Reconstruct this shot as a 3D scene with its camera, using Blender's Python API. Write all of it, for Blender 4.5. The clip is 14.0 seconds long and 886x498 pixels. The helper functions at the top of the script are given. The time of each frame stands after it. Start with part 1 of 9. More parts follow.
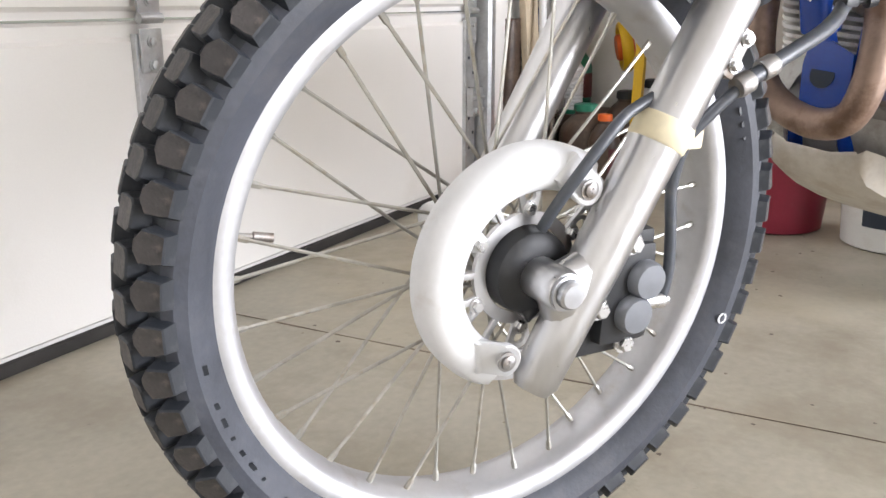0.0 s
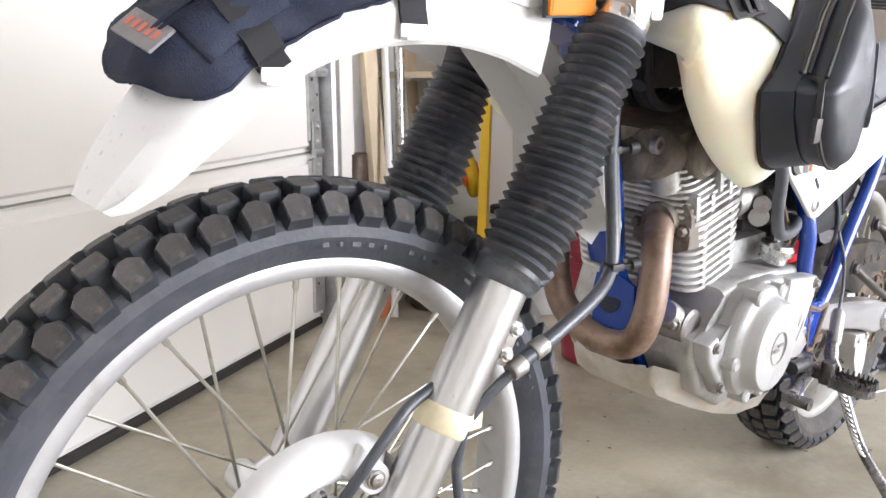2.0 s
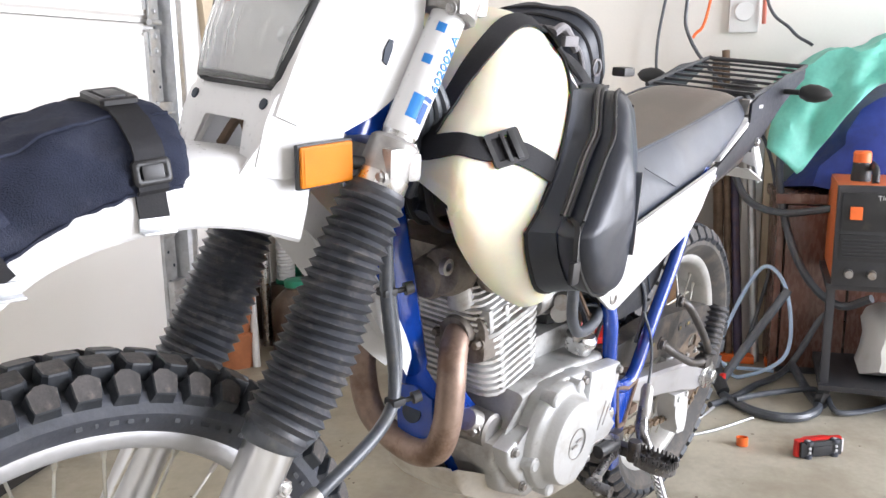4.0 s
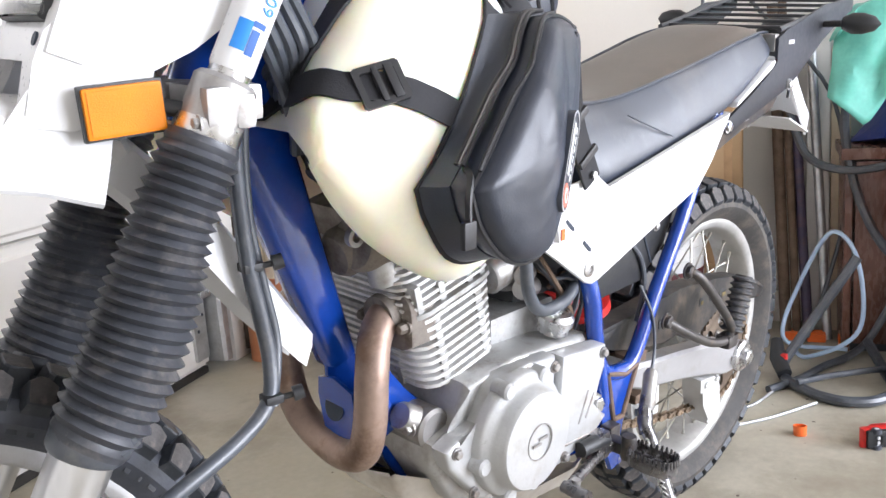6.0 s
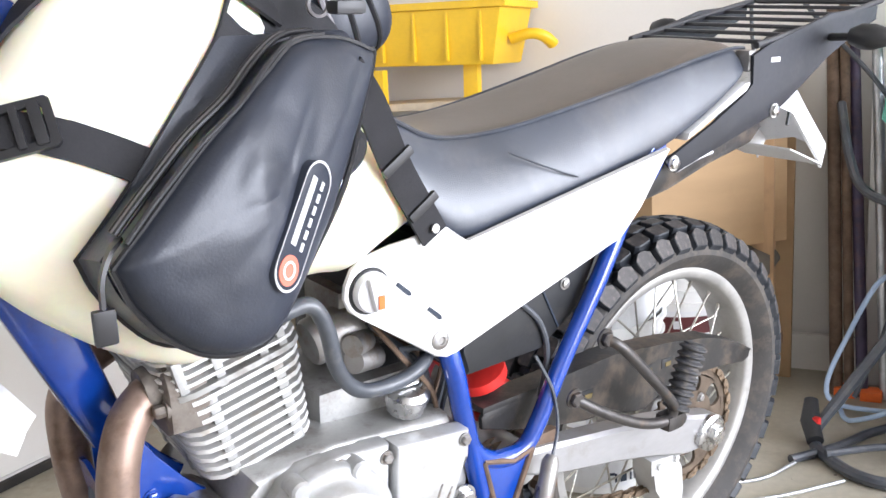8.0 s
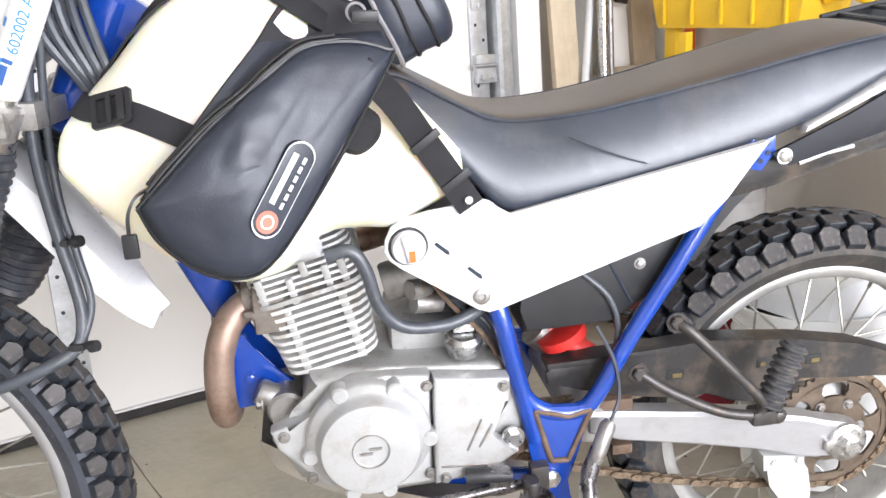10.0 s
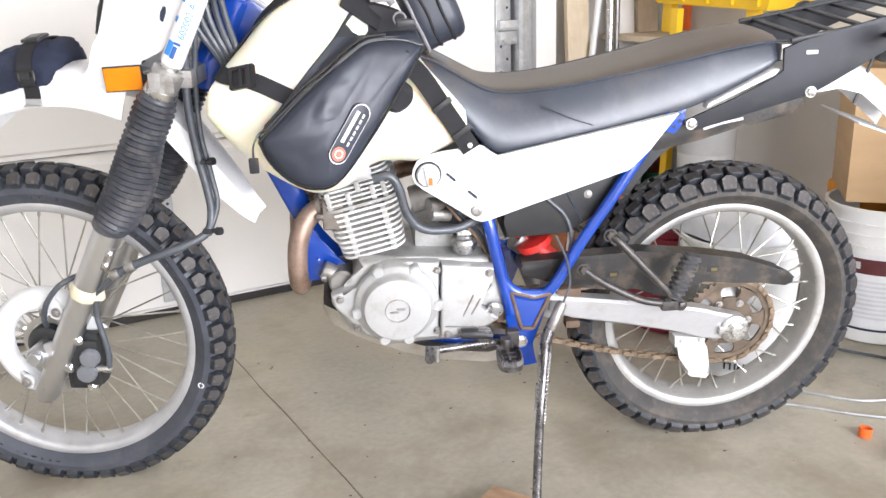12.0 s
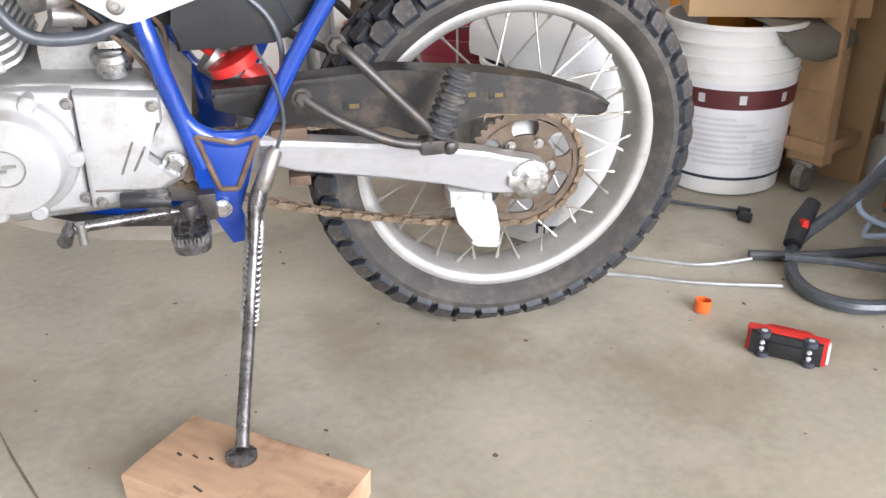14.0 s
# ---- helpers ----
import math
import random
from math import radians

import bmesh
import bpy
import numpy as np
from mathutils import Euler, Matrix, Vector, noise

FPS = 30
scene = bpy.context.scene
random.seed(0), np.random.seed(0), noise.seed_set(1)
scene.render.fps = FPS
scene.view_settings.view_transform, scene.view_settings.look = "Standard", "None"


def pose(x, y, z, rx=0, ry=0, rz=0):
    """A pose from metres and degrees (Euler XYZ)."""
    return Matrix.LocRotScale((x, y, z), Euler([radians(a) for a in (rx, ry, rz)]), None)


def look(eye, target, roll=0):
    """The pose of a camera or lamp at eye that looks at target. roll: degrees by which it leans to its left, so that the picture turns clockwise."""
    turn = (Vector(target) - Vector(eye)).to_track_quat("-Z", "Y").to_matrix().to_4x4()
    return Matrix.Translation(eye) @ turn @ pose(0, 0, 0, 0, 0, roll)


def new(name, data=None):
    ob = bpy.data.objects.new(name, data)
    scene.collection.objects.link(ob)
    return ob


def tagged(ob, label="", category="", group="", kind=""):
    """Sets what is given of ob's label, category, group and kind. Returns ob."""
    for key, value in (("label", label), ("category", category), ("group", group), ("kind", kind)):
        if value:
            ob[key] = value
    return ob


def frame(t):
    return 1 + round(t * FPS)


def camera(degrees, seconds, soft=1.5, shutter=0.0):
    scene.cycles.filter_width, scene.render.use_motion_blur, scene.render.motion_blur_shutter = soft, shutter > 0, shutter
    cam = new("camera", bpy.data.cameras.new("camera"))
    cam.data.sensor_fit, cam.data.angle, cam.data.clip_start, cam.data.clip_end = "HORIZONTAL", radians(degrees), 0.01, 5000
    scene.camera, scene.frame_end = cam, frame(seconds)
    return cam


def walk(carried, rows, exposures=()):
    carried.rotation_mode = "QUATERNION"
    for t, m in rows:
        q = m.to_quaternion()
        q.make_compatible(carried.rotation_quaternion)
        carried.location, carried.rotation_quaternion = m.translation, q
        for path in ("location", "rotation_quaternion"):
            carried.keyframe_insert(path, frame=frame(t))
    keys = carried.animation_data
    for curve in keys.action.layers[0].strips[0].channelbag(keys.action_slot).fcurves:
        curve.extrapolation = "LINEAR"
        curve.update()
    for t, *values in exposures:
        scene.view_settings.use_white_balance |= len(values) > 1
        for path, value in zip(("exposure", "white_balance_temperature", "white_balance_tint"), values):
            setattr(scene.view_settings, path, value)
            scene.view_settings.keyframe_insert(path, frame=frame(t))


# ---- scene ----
cam = camera(53.5, 14.0)

PATH = [
    (0, (-0.547, -0.568, 0.572), (0.569, 1.001, 0.03), -0.2),
    (0.5, (-0.524, -0.554, 0.629), (0.625, 1.008, 0.142), -0.8),
    (1, (-0.504, -0.557, 0.679), (0.703, 0.983, 0.264), -0.9),
    (1.5, (-0.486, -0.585, 0.726), (0.803, 0.899, 0.353), -0.7),
    (2, (-0.475, -0.614, 0.784), (0.876, 0.806, 0.386), -0.3),
    (2.5, (-0.458, -0.629, 0.847), (0.928, 0.746, 0.412), -0.6),
    (3, (-0.431, -0.643, 0.912), (0.99, 0.7, 0.496), -0.6),
    (3.5, (-0.406, -0.67, 0.951), (1.047, 0.64, 0.536), -0.6),
    (4, (-0.376, -0.709, 0.947), (1.126, 0.546, 0.537), -0.8),
    (4.2, (-0.352, -0.722, 0.937), (1.174, 0.502, 0.523), -0.8),
    (6.3, (-0.051, -0.762, 0.875), (1.235, 0.704, 0.431), -5.1),
    (6.5, (-0.018, -0.771, 0.877), (1.241, 0.714, 0.42), -5.3),
    (7, (0.062, -0.798, 0.88), (1.312, 0.693, 0.417), -5.3),
    (7.2, (0.103, -0.8, 0.878), (1.355, 0.695, 0.431), -5.1),
    (9.3, (0.593, -0.982, 0.878), (0.964, 0.933, 0.433), -4.8),
    (9.5, (0.618, -1.021, 0.887), (0.862, 0.91, 0.426), -5.0),
    (10, (0.668, -1.118, 0.905), (0.856, 0.818, 0.442), -3.8),
    (10.5, (0.73, -1.227, 0.928), (0.679, 0.728, 0.509), -4.6),
    (11, (0.748, -1.37, 0.951), (0.734, 0.587, 0.539), -3.4),
    (11.5, (0.697, -1.547, 0.982), (0.774, 0.389, 0.486), -2.9),
    (12, (0.665, -1.646, 1.006), (0.768, 0.262, 0.415), -1.8),
    (12.5, (0.704, -1.582, 1.001), (0.941, 0.3, 0.366), -0.0),
    (13, (0.813, -1.464, 0.944), (1.172, 0.371, 0.236), 1.4),
    (13.5, (0.912, -1.325, 0.856), (1.249, 0.437, -0.029), 0.3),
    (14, (0.984, -1.18, 0.77), (1.333, 0.589, -0.096), -1.2),
]
walk(cam, [(t, look(e, g, r)) for t, e, g, r in PATH],
     [(0.0, 0.13, 6450, 10), (0.5, 0.15, 6450, 10), (1.0, 0.24, 6450, 10), (1.5, 0.20, 6450, 10), (2.0, 0.14, 6450, 10), (3.0, 0.10, 6400, 10), (4.0, 0.08, 6350, 10), (6.5, 0.13, 6200, 10), (7.5, 0.13, 6200, 10), (9.5, 0.0, 6400, 10), (11.0, 0.0, 6500, 10), (13.5, 0.03, 6450, 10), (14.0, -0.04, 6450, 10)])

# ---- world and light ----
world = bpy.data.worlds.new("sky")
scene.world = world
world.use_nodes = True
wn = world.node_tree.nodes
sky = wn.new("ShaderNodeTexSky")
sky.sky_type, sky.sun_disc = "NISHITA", False
sky.sun_elevation, sky.sun_rotation = radians(48), radians(200)
world.node_tree.links.new(sky.outputs[0], wn["Background"].inputs[0])
wn["Background"].inputs[1].default_value = 0.12
scene.view_settings.exposure = 0.0

DOOR_ANGLE = 26.1
DOOR_AT = (0.35, 1.242, 0.0)
ROOM = pose(*DOOR_AT, 0, 0, DOOR_ANGLE)   # x along the garage door, y out through it


def area_lamp(name, m, sx, sy, watts, colour):
    lamp = bpy.data.lights.new(name, "AREA")
    lamp.shape, lamp.size, lamp.size_y, lamp.energy, lamp.color = "RECTANGLE", sx, sy, watts, colour
    ob = new(name, lamp)
    ob.matrix_world = m
    return ob


# daylight through the open bay behind the camera, and through the one beside it
area_lamp("bay_daylight", ROOM @ pose(0.4, -5.35, 1.2, 90, 0, 0), 4.6, 2.1, 480, (0.925, 0.93, 1.0))

# ---- materials ----


def material(name, base, rough=0.5, metal=0.0, vary=0.12, scale=8.0, fine=60.0, bump=0.1, dirt=None, dirt_amount=0.0,
             spec=0.5, per_object=0.0, coat=0.0, translucent=0.0, stretch=(1, 1, 1), gap=0.5, extra=()):
    """A surface with stains at one scale and grain at another; dirt: a second colour laid on in patches; extra: more such layers (colour, amount, scale, gap)."""
    mat = bpy.data.materials.new(name)
    mat.use_nodes = True
    nt = mat.node_tree
    n, l = nt.nodes, nt.links
    b = n["Principled BSDF"]
    b.inputs["Metallic"].default_value = metal
    b.inputs["Specular IOR Level"].default_value = spec
    b.inputs["Coat Weight"].default_value = coat
    b.inputs["Coat Roughness"].default_value = 0.15
    if translucent:
        b.inputs["Subsurface Weight"].default_value = translucent
        b.inputs["Subsurface Radius"].default_value = (0.060, 0.034, 0.010)
        b.inputs["Subsurface Scale"].default_value = 0.8
    co = n.new("ShaderNodeTexCoord")
    mp = n.new("ShaderNodeMapping")
    mp.inputs["Scale"].default_value = stretch
    l.new(co.outputs["Object"], mp.inputs["Vector"])
    big, small = n.new("ShaderNodeTexNoise"), n.new("ShaderNodeTexNoise")
    for node, s, d in ((big, scale, 4.0), (small, fine, 3.0)):
        node.inputs["Scale"].default_value = s
        node.inputs["Detail"].default_value = d
        l.new(mp.outputs[0], node.inputs["Vector"])
    mix = n.new("ShaderNodeMix")
    mix.data_type = "RGBA"
    lo = [c * (1 - vary) for c in base]
    hi = [min(1.0, c * (1 + vary)) for c in base]
    mix.inputs[6].default_value, mix.inputs[7].default_value = (*lo, 1), (*hi, 1)
    add = n.new("ShaderNodeMath")
    add.operation = "MULTIPLY_ADD"
    add.inputs[1].default_value = 0.35
    l.new(small.outputs["Fac"], add.inputs[0])
    l.new(big.outputs["Fac"], add.inputs[2])
    ramp = n.new("ShaderNodeMapRange")
    ramp.inputs["From Min"].default_value, ramp.inputs["From Max"].default_value = 0.45, 0.9
    l.new(add.outputs[0], ramp.inputs["Value"])
    l.new(ramp.outputs[0], mix.inputs[0])
    colour = mix.outputs[2]
    layers = ([(dirt, dirt_amount, scale * 1.7, gap)] if dirt else []) + list(extra)
    for tint, amount, size, level in layers:
        dn = n.new("ShaderNodeTexNoise")
        dn.inputs["Scale"].default_value = size
        dn.inputs["Detail"].default_value = 7.0
        dn.inputs["Roughness"].default_value = 0.65
        l.new(co.outputs["Object"], dn.inputs["Vector"])
        dr = n.new("ShaderNodeMapRange")
        dr.inputs["From Min"].default_value, dr.inputs["From Max"].default_value = level, level + 0.16
        dr.inputs["To Max"].default_value = amount
        l.new(dn.outputs["Fac"], dr.inputs["Value"])
        dm = n.new("ShaderNodeMix")
        dm.data_type = "RGBA"
        dm.inputs[7].default_value = (*tint, 1)
        l.new(dr.outputs[0], dm.inputs[0])
        l.new(colour, dm.inputs[6])
        colour = dm.outputs[2]
    if per_object:
        info = n.new("ShaderNodeObjectInfo")
        hs = n.new("ShaderNodeHueSaturation")
        pr = n.new("ShaderNodeMapRange")
        pr.inputs["To Min"].default_value, pr.inputs["To Max"].default_value = 1 - per_object, 1 + per_object
        l.new(info.outputs["Random"], pr.inputs["Value"])
        l.new(pr.outputs[0], hs.inputs["Value"])
        l.new(colour, hs.inputs["Color"])
        colour = hs.outputs[0]
    l.new(colour, b.inputs["Base Color"])
    rr = n.new("ShaderNodeMapRange")
    rr.inputs["To Min"].default_value, rr.inputs["To Max"].default_value = max(0.02, rough - 0.1), min(1.0, rough + 0.12)
    l.new(small.outputs["Fac"], rr.inputs["Value"])
    l.new(rr.outputs[0], b.inputs["Roughness"])
    if bump:
        bp = n.new("ShaderNodeBump")
        bp.inputs["Strength"].default_value, bp.inputs["Distance"].default_value = bump, 0.0007
        l.new(small.outputs["Fac"], bp.inputs["Height"])
        l.new(bp.outputs[0], b.inputs["Normal"])
    return mat


def glass(name, colour=(1, 1, 1), rough=0.0):
    mat = bpy.data.materials.new(name)
    mat.use_nodes = True
    b = mat.node_tree.nodes["Principled BSDF"]
    b.inputs["Base Color"].default_value = (*colour, 1)
    b.inputs["Transmission Weight"].default_value = 0.92
    b.inputs["Roughness"].default_value = rough
    b.inputs["IOR"].default_value = 1.45
    return mat


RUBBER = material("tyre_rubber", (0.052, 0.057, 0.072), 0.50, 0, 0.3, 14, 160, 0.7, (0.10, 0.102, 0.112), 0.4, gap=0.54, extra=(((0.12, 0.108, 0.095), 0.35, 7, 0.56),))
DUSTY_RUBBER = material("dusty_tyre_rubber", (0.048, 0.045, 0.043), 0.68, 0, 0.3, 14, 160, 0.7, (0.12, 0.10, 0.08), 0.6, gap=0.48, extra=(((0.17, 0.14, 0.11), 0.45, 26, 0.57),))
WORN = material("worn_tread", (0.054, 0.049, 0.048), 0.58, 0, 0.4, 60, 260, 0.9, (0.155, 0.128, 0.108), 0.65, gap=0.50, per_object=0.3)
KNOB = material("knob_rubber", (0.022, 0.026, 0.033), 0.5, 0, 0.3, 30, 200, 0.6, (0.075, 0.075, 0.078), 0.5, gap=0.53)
GAITER = material("gaiter_rubber", (0.046, 0.049, 0.058), 0.42, 0, 0.3, 20, 90, 0.2, (0.17, 0.155, 0.145), 0.55, gap=0.51, extra=(((0.23, 0.21, 0.19), 0.5, 60, 0.59),))
BLACK = material("black_plastic", (0.020, 0.021, 0.023), 0.48, 0, 0.25, 14, 160, 0.25, (0.10, 0.085, 0.07), 0.35, gap=0.58)
HOSE = material("black_hose", (0.060, 0.068, 0.082), 0.36, 0, 0.25, 20, 120, 0.1, (0.17, 0.165, 0.155), 0.4, spec=0.7, gap=0.54)
ALLOY = material("brushed_alloy", (0.58, 0.58, 0.585), 0.32, 0.95, 0.08, 12, 180, 0.08, (0.40, 0.37, 0.34), 0.22, stretch=(1, 1, 0.25), gap=0.60)
RIM = material("rim_alloy", (0.56, 0.565, 0.585), 0.44, 0.7, 0.10, 14, 140, 0.2, (0.36, 0.32, 0.27), 0.4, gap=0.56)
RIM_DULL = material("dull_rim_alloy", (0.44, 0.435, 0.42), 0.46, 0.6, 0.16, 14, 140, 0.3, (0.25, 0.22, 0.18), 0.5, gap=0.54)
CAST = material("cast_alloy", (0.42, 0.42, 0.41), 0.50, 0.5, 0.16, 14, 220, 0.4, (0.17, 0.13, 0.09), 0.5, gap=0.52, extra=(((0.07, 0.05, 0.04), 0.6, 36, 0.60),))
CASTDARK = material("grimy_casting", (0.20, 0.175, 0.15), 0.62, 0.3, 0.3, 16, 180, 0.5, (0.085, 0.062, 0.045), 0.75, gap=0.46, extra=(((0.035, 0.028, 0.022), 0.6, 34, 0.56),))
FINS = material("cast_fins", (0.66, 0.66, 0.65), 0.44, 0.2, 0.14, 20, 220, 0.2, (0.34, 0.27, 0.19), 0.55, gap=0.54, extra=(((0.13, 0.10, 0.07), 0.6, 30, 0.62),), per_object=0.06)
GREYCAP = material("grey_cap_paint", (0.20, 0.21, 0.23), 0.4, 0.3, 0.1, 14, 160, 0.05)
COVER = material("engine_cover_paint", (0.47, 0.475, 0.475), 0.38, 0.3, 0.10, 10, 260, 0.3, (0.30, 0.26, 0.21), 0.45, gap=0.54, extra=(((0.12, 0.095, 0.07), 0.6, 40, 0.63), ((0.60, 0.60, 0.60), 0.5, 22, 0.60)))
SWING = material("swingarm_alloy", (0.43, 0.43, 0.44), 0.36, 0.5, 0.12, 8, 160, 0.15, (0.27, 0.23, 0.19), 0.5, stretch=(0.3, 1, 1), gap=0.53)
STAND = material("scuffed_chrome_steel", (0.19, 0.185, 0.19), 0.28, 0.85, 0.35, 30, 140, 0.2, (0.06, 0.05, 0.045), 0.75, gap=0.48, stretch=(1, 1, 0.4))
OILY = material("oily_black_plastic", (0.026, 0.025, 0.025), 0.42, 0, 0.3, 12, 160, 0.4, (0.12, 0.092, 0.068), 0.65, gap=0.48, extra=(((0.20, 0.17, 0.14), 0.4, 50, 0.62),))
DARKSTEEL = material("blackened_steel", (0.075, 0.070, 0.068), 0.40, 0.55, 0.3, 26, 160, 0.2, (0.16, 0.115, 0.08), 0.55, gap=0.54)
AXLE = material("axle_steel", (0.50, 0.51, 0.53), 0.34, 0.85, 0.12, 30, 140, 0.1, (0.22, 0.19, 0.16), 0.35, gap=0.56)
CLAMP = material("dusty_clamp_alloy", (0.38, 0.37, 0.36), 0.42, 0.6, 0.2, 20, 160, 0.3, (0.15, 0.12, 0.09), 0.55, gap=0.52)
STEEL = material("bright_steel", (0.62, 0.62, 0.62), 0.28, 1.0, 0.15, 25, 140, 0.05, (0.25, 0.20, 0.16), 0.3, gap=0.58)
DULL_STEEL = material("dull_steel", (0.36, 0.35, 0.34), 0.45, 0.85, 0.2, 20, 120, 0.12, (0.20, 0.13, 0.08), 0.6, gap=0.5)
RUSTY = material("rusty_steel", (0.17, 0.115, 0.08), 0.7, 0.35, 0.35, 24, 150, 0.5, (0.085, 0.058, 0.04), 0.7, gap=0.5)
EXHAUST = material("heat_stained_pipe", (0.30, 0.215, 0.17), 0.46, 0.55, 0.30, 11, 140, 0.2, (0.15, 0.085, 0.05), 0.8, gap=0.47)
BLUE = material("blue_frame_paint", (0.006, 0.052, 0.34), 0.15, 0.05, 0.18, 12, 160, 0.06, (0.10, 0.085, 0.08), 0.4, coat=0.9, gap=0.60, extra=(((0.24, 0.18, 0.15), 0.7, 75, 0.69), ((0.004, 0.022, 0.14), 0.6, 9, 0.56)))
WHITE = material("white_plastic", (0.74, 0.74, 0.745), 0.30, 0, 0.03, 5, 140, 0.1, (0.58, 0.54, 0.49), 0.3, gap=0.6, extra=(((0.42, 0.37, 0.31), 0.35, 55, 0.68),))
GUARD = material("white_guard_plastic", (0.75, 0.755, 0.76), 0.38, 0, 0.05, 10, 160, 0.15, (0.50, 0.44, 0.37), 0.4, gap=0.59)
TANK = material("natural_tank_plastic", (0.86, 0.81, 0.66), 0.36, 0, 0.04, 4, 200, 0.08, (0.78, 0.68, 0.46), 0.25, gap=0.55, translucent=0.55)
# seat sheen is put into the colours: bluish sides, paler brown top
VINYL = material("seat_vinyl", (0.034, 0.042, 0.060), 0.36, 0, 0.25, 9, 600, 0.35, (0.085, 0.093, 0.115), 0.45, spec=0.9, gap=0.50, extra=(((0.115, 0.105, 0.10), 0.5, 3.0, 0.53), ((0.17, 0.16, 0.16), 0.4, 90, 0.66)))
VINYL_TOP_SHEEN = material("seat_vinyl_top", (0.088, 0.067, 0.052), 0.38, 0, 0.15, 9, 600, 0.4, (0.13, 0.098, 0.074), 0.5, spec=0.9, gap=0.46, extra=(((0.19, 0.16, 0.13), 0.4, 90, 0.66),))
BAG = material("bag_vinyl", (0.021, 0.026, 0.040), 0.40, 0, 0.25, 10, 420, 0.25, (0.050, 0.056, 0.070), 0.3, spec=0.6, gap=0.58, extra=(((0.30, 0.29, 0.28), 0.5, 130, 0.74),))
CORDURA = material("navy_cordura", (0.024, 0.030, 0.056), 0.85, 0, 0.45, 10, 700, 1.6, (0.055, 0.060, 0.085), 0.5, spec=0.3, gap=0.50, extra=(((0.008, 0.009, 0.014), 0.5, 5, 0.55),))
WEBBING = material("black_webbing", (0.011, 0.011, 0.014), 0.75, 0, 0.3, 30, 500, 0.4)
BUCKLE = material("buckle_plastic", (0.016, 0.016, 0.018), 0.4, 0, 0.2, 20, 120, 0.05)
AMBER = material("amber_reflector", (0.66, 0.20, 0.002), 0.48, 0, 0.06, 30, 700, 0.4, spec=0.25)
ORANGE = material("orange_plastic", (0.85, 0.16, 0.03), 0.4, 0, 0.1, 20, 100, 0.05)
RED = material("red_paint", (0.62, 0.03, 0.025), 0.35, 0, 0.15, 15, 120, 0.05)
CREAM = material("cream_band", (0.76, 0.68, 0.48), 0.6, 0, 0.1, 30, 150, 0.1)
CHAIN = material("rusty_chain", (0.24, 0.18, 0.125), 0.5, 0.55, 0.35, 60, 300, 0.3, (0.09, 0.065, 0.045), 0.6)
GREY_DECAL = material("silver_decal", (0.62, 0.62, 0.64), 0.35, 0.2, 0.08, 20, 150, 0.03)
DECAL_BLUE = material("blue_decal", (0.03, 0.22, 0.62), 0.4, 0, 0.1, 20, 120, 0.02)
DECAL_RED = material("red_decal", (0.55, 0.16, 0.11), 0.5, 0, 0.1, 30, 120, 0.02)
INK = material("dark_print", (0.02, 0.03, 0.05), 0.6, 0, 0.1, 20, 120, 0.0)
BLUE_INK = material("blue_print", (0.03, 0.10, 0.32), 0.6, 0, 0.1, 20, 120, 0.0)
GLASS = glass("lamp_glass", (0.92, 0.93, 0.93), 0.06)
MIRROR = material("reflector_mirror", (0.94, 0.94, 0.94), 0.35, 0.25, 0.05, 10, 60, 0.2)
FLOOR = material("concrete_floor", (0.415, 0.385, 0.312), 0.48, 0, 0.25, 1.7, 60, 0.5, (0.26, 0.222, 0.165), 0.75, gap=0.48, extra=(((0.42, 0.37, 0.25), 0.55, 0.9, 0.50), ((0.53, 0.485, 0.41), 0.6, 2.3, 0.56), ((0.13, 0.11, 0.085), 0.55, 7.0, 0.63), ((0.10, 0.08, 0.06), 0.5, 38, 0.66)))
DOORPAINT = material("door_white_paint", (0.86, 0.84, 0.81), 0.5, 0, 0.03, 2.0, 260, 0.3, (0.72, 0.69, 0.62), 0.3, gap=0.6)
WALLPAINT = material("wall_paint", (0.78, 0.76, 0.72), 0.7, 0, 0.03, 1.5, 120, 0.12, (0.62, 0.57, 0.50), 0.3, gap=0.58)
GALV = material("galvanised_steel", (0.52, 0.53, 0.54), 0.42, 0.8, 0.16, 30, 160, 0.08, (0.34, 0.31, 0.28), 0.4, gap=0.55)
SEAL = material("door_seal_rubber", (0.03, 0.027, 0.025), 0.75, 0, 0.3, 12, 120, 0.2)
CEILING = material("ceiling_paint", (0.46, 0.44, 0.41), 0.8, 0, 0.03, 2, 80, 0.1)
REDBUCKET = material("dark_red_plastic", (0.27, 0.022, 0.045), 0.42, 0, 0.12, 8, 120, 0.05, (0.40, 0.12, 0.13), 0.25, gap=0.58)
WHITEBUCKET = material("white_bucket_plastic", (0.76, 0.76, 0.74), 0.42, 0, 0.04, 8, 140, 0.05, (0.52, 0.48, 0.42), 0.4, gap=0.56)
LABEL = material("paper_label", (0.72, 0.73, 0.74), 0.6, 0, 0.05, 20, 120, 0.03, (0.5, 0.47, 0.43), 0.3, gap=0.58)
LABEL_DARK = material("maroon_label", (0.10, 0.02, 0.022), 0.5, 0, 0.2, 20, 120, 0.03)
CARDBOARD = material("cardboard", (0.46, 0.31, 0.17), 0.8, 0, 0.08, 3, 200, 0.15, (0.36, 0.23, 0.12), 0.4, stretch=(1, 1, 6), gap=0.55)
WOOD = material("pale_timber", (0.62, 0.52, 0.38), 0.65, 0, 0.15, 6, 90, 0.15, (0.46, 0.34, 0.21), 0.4, stretch=(1, 1, 0.15))
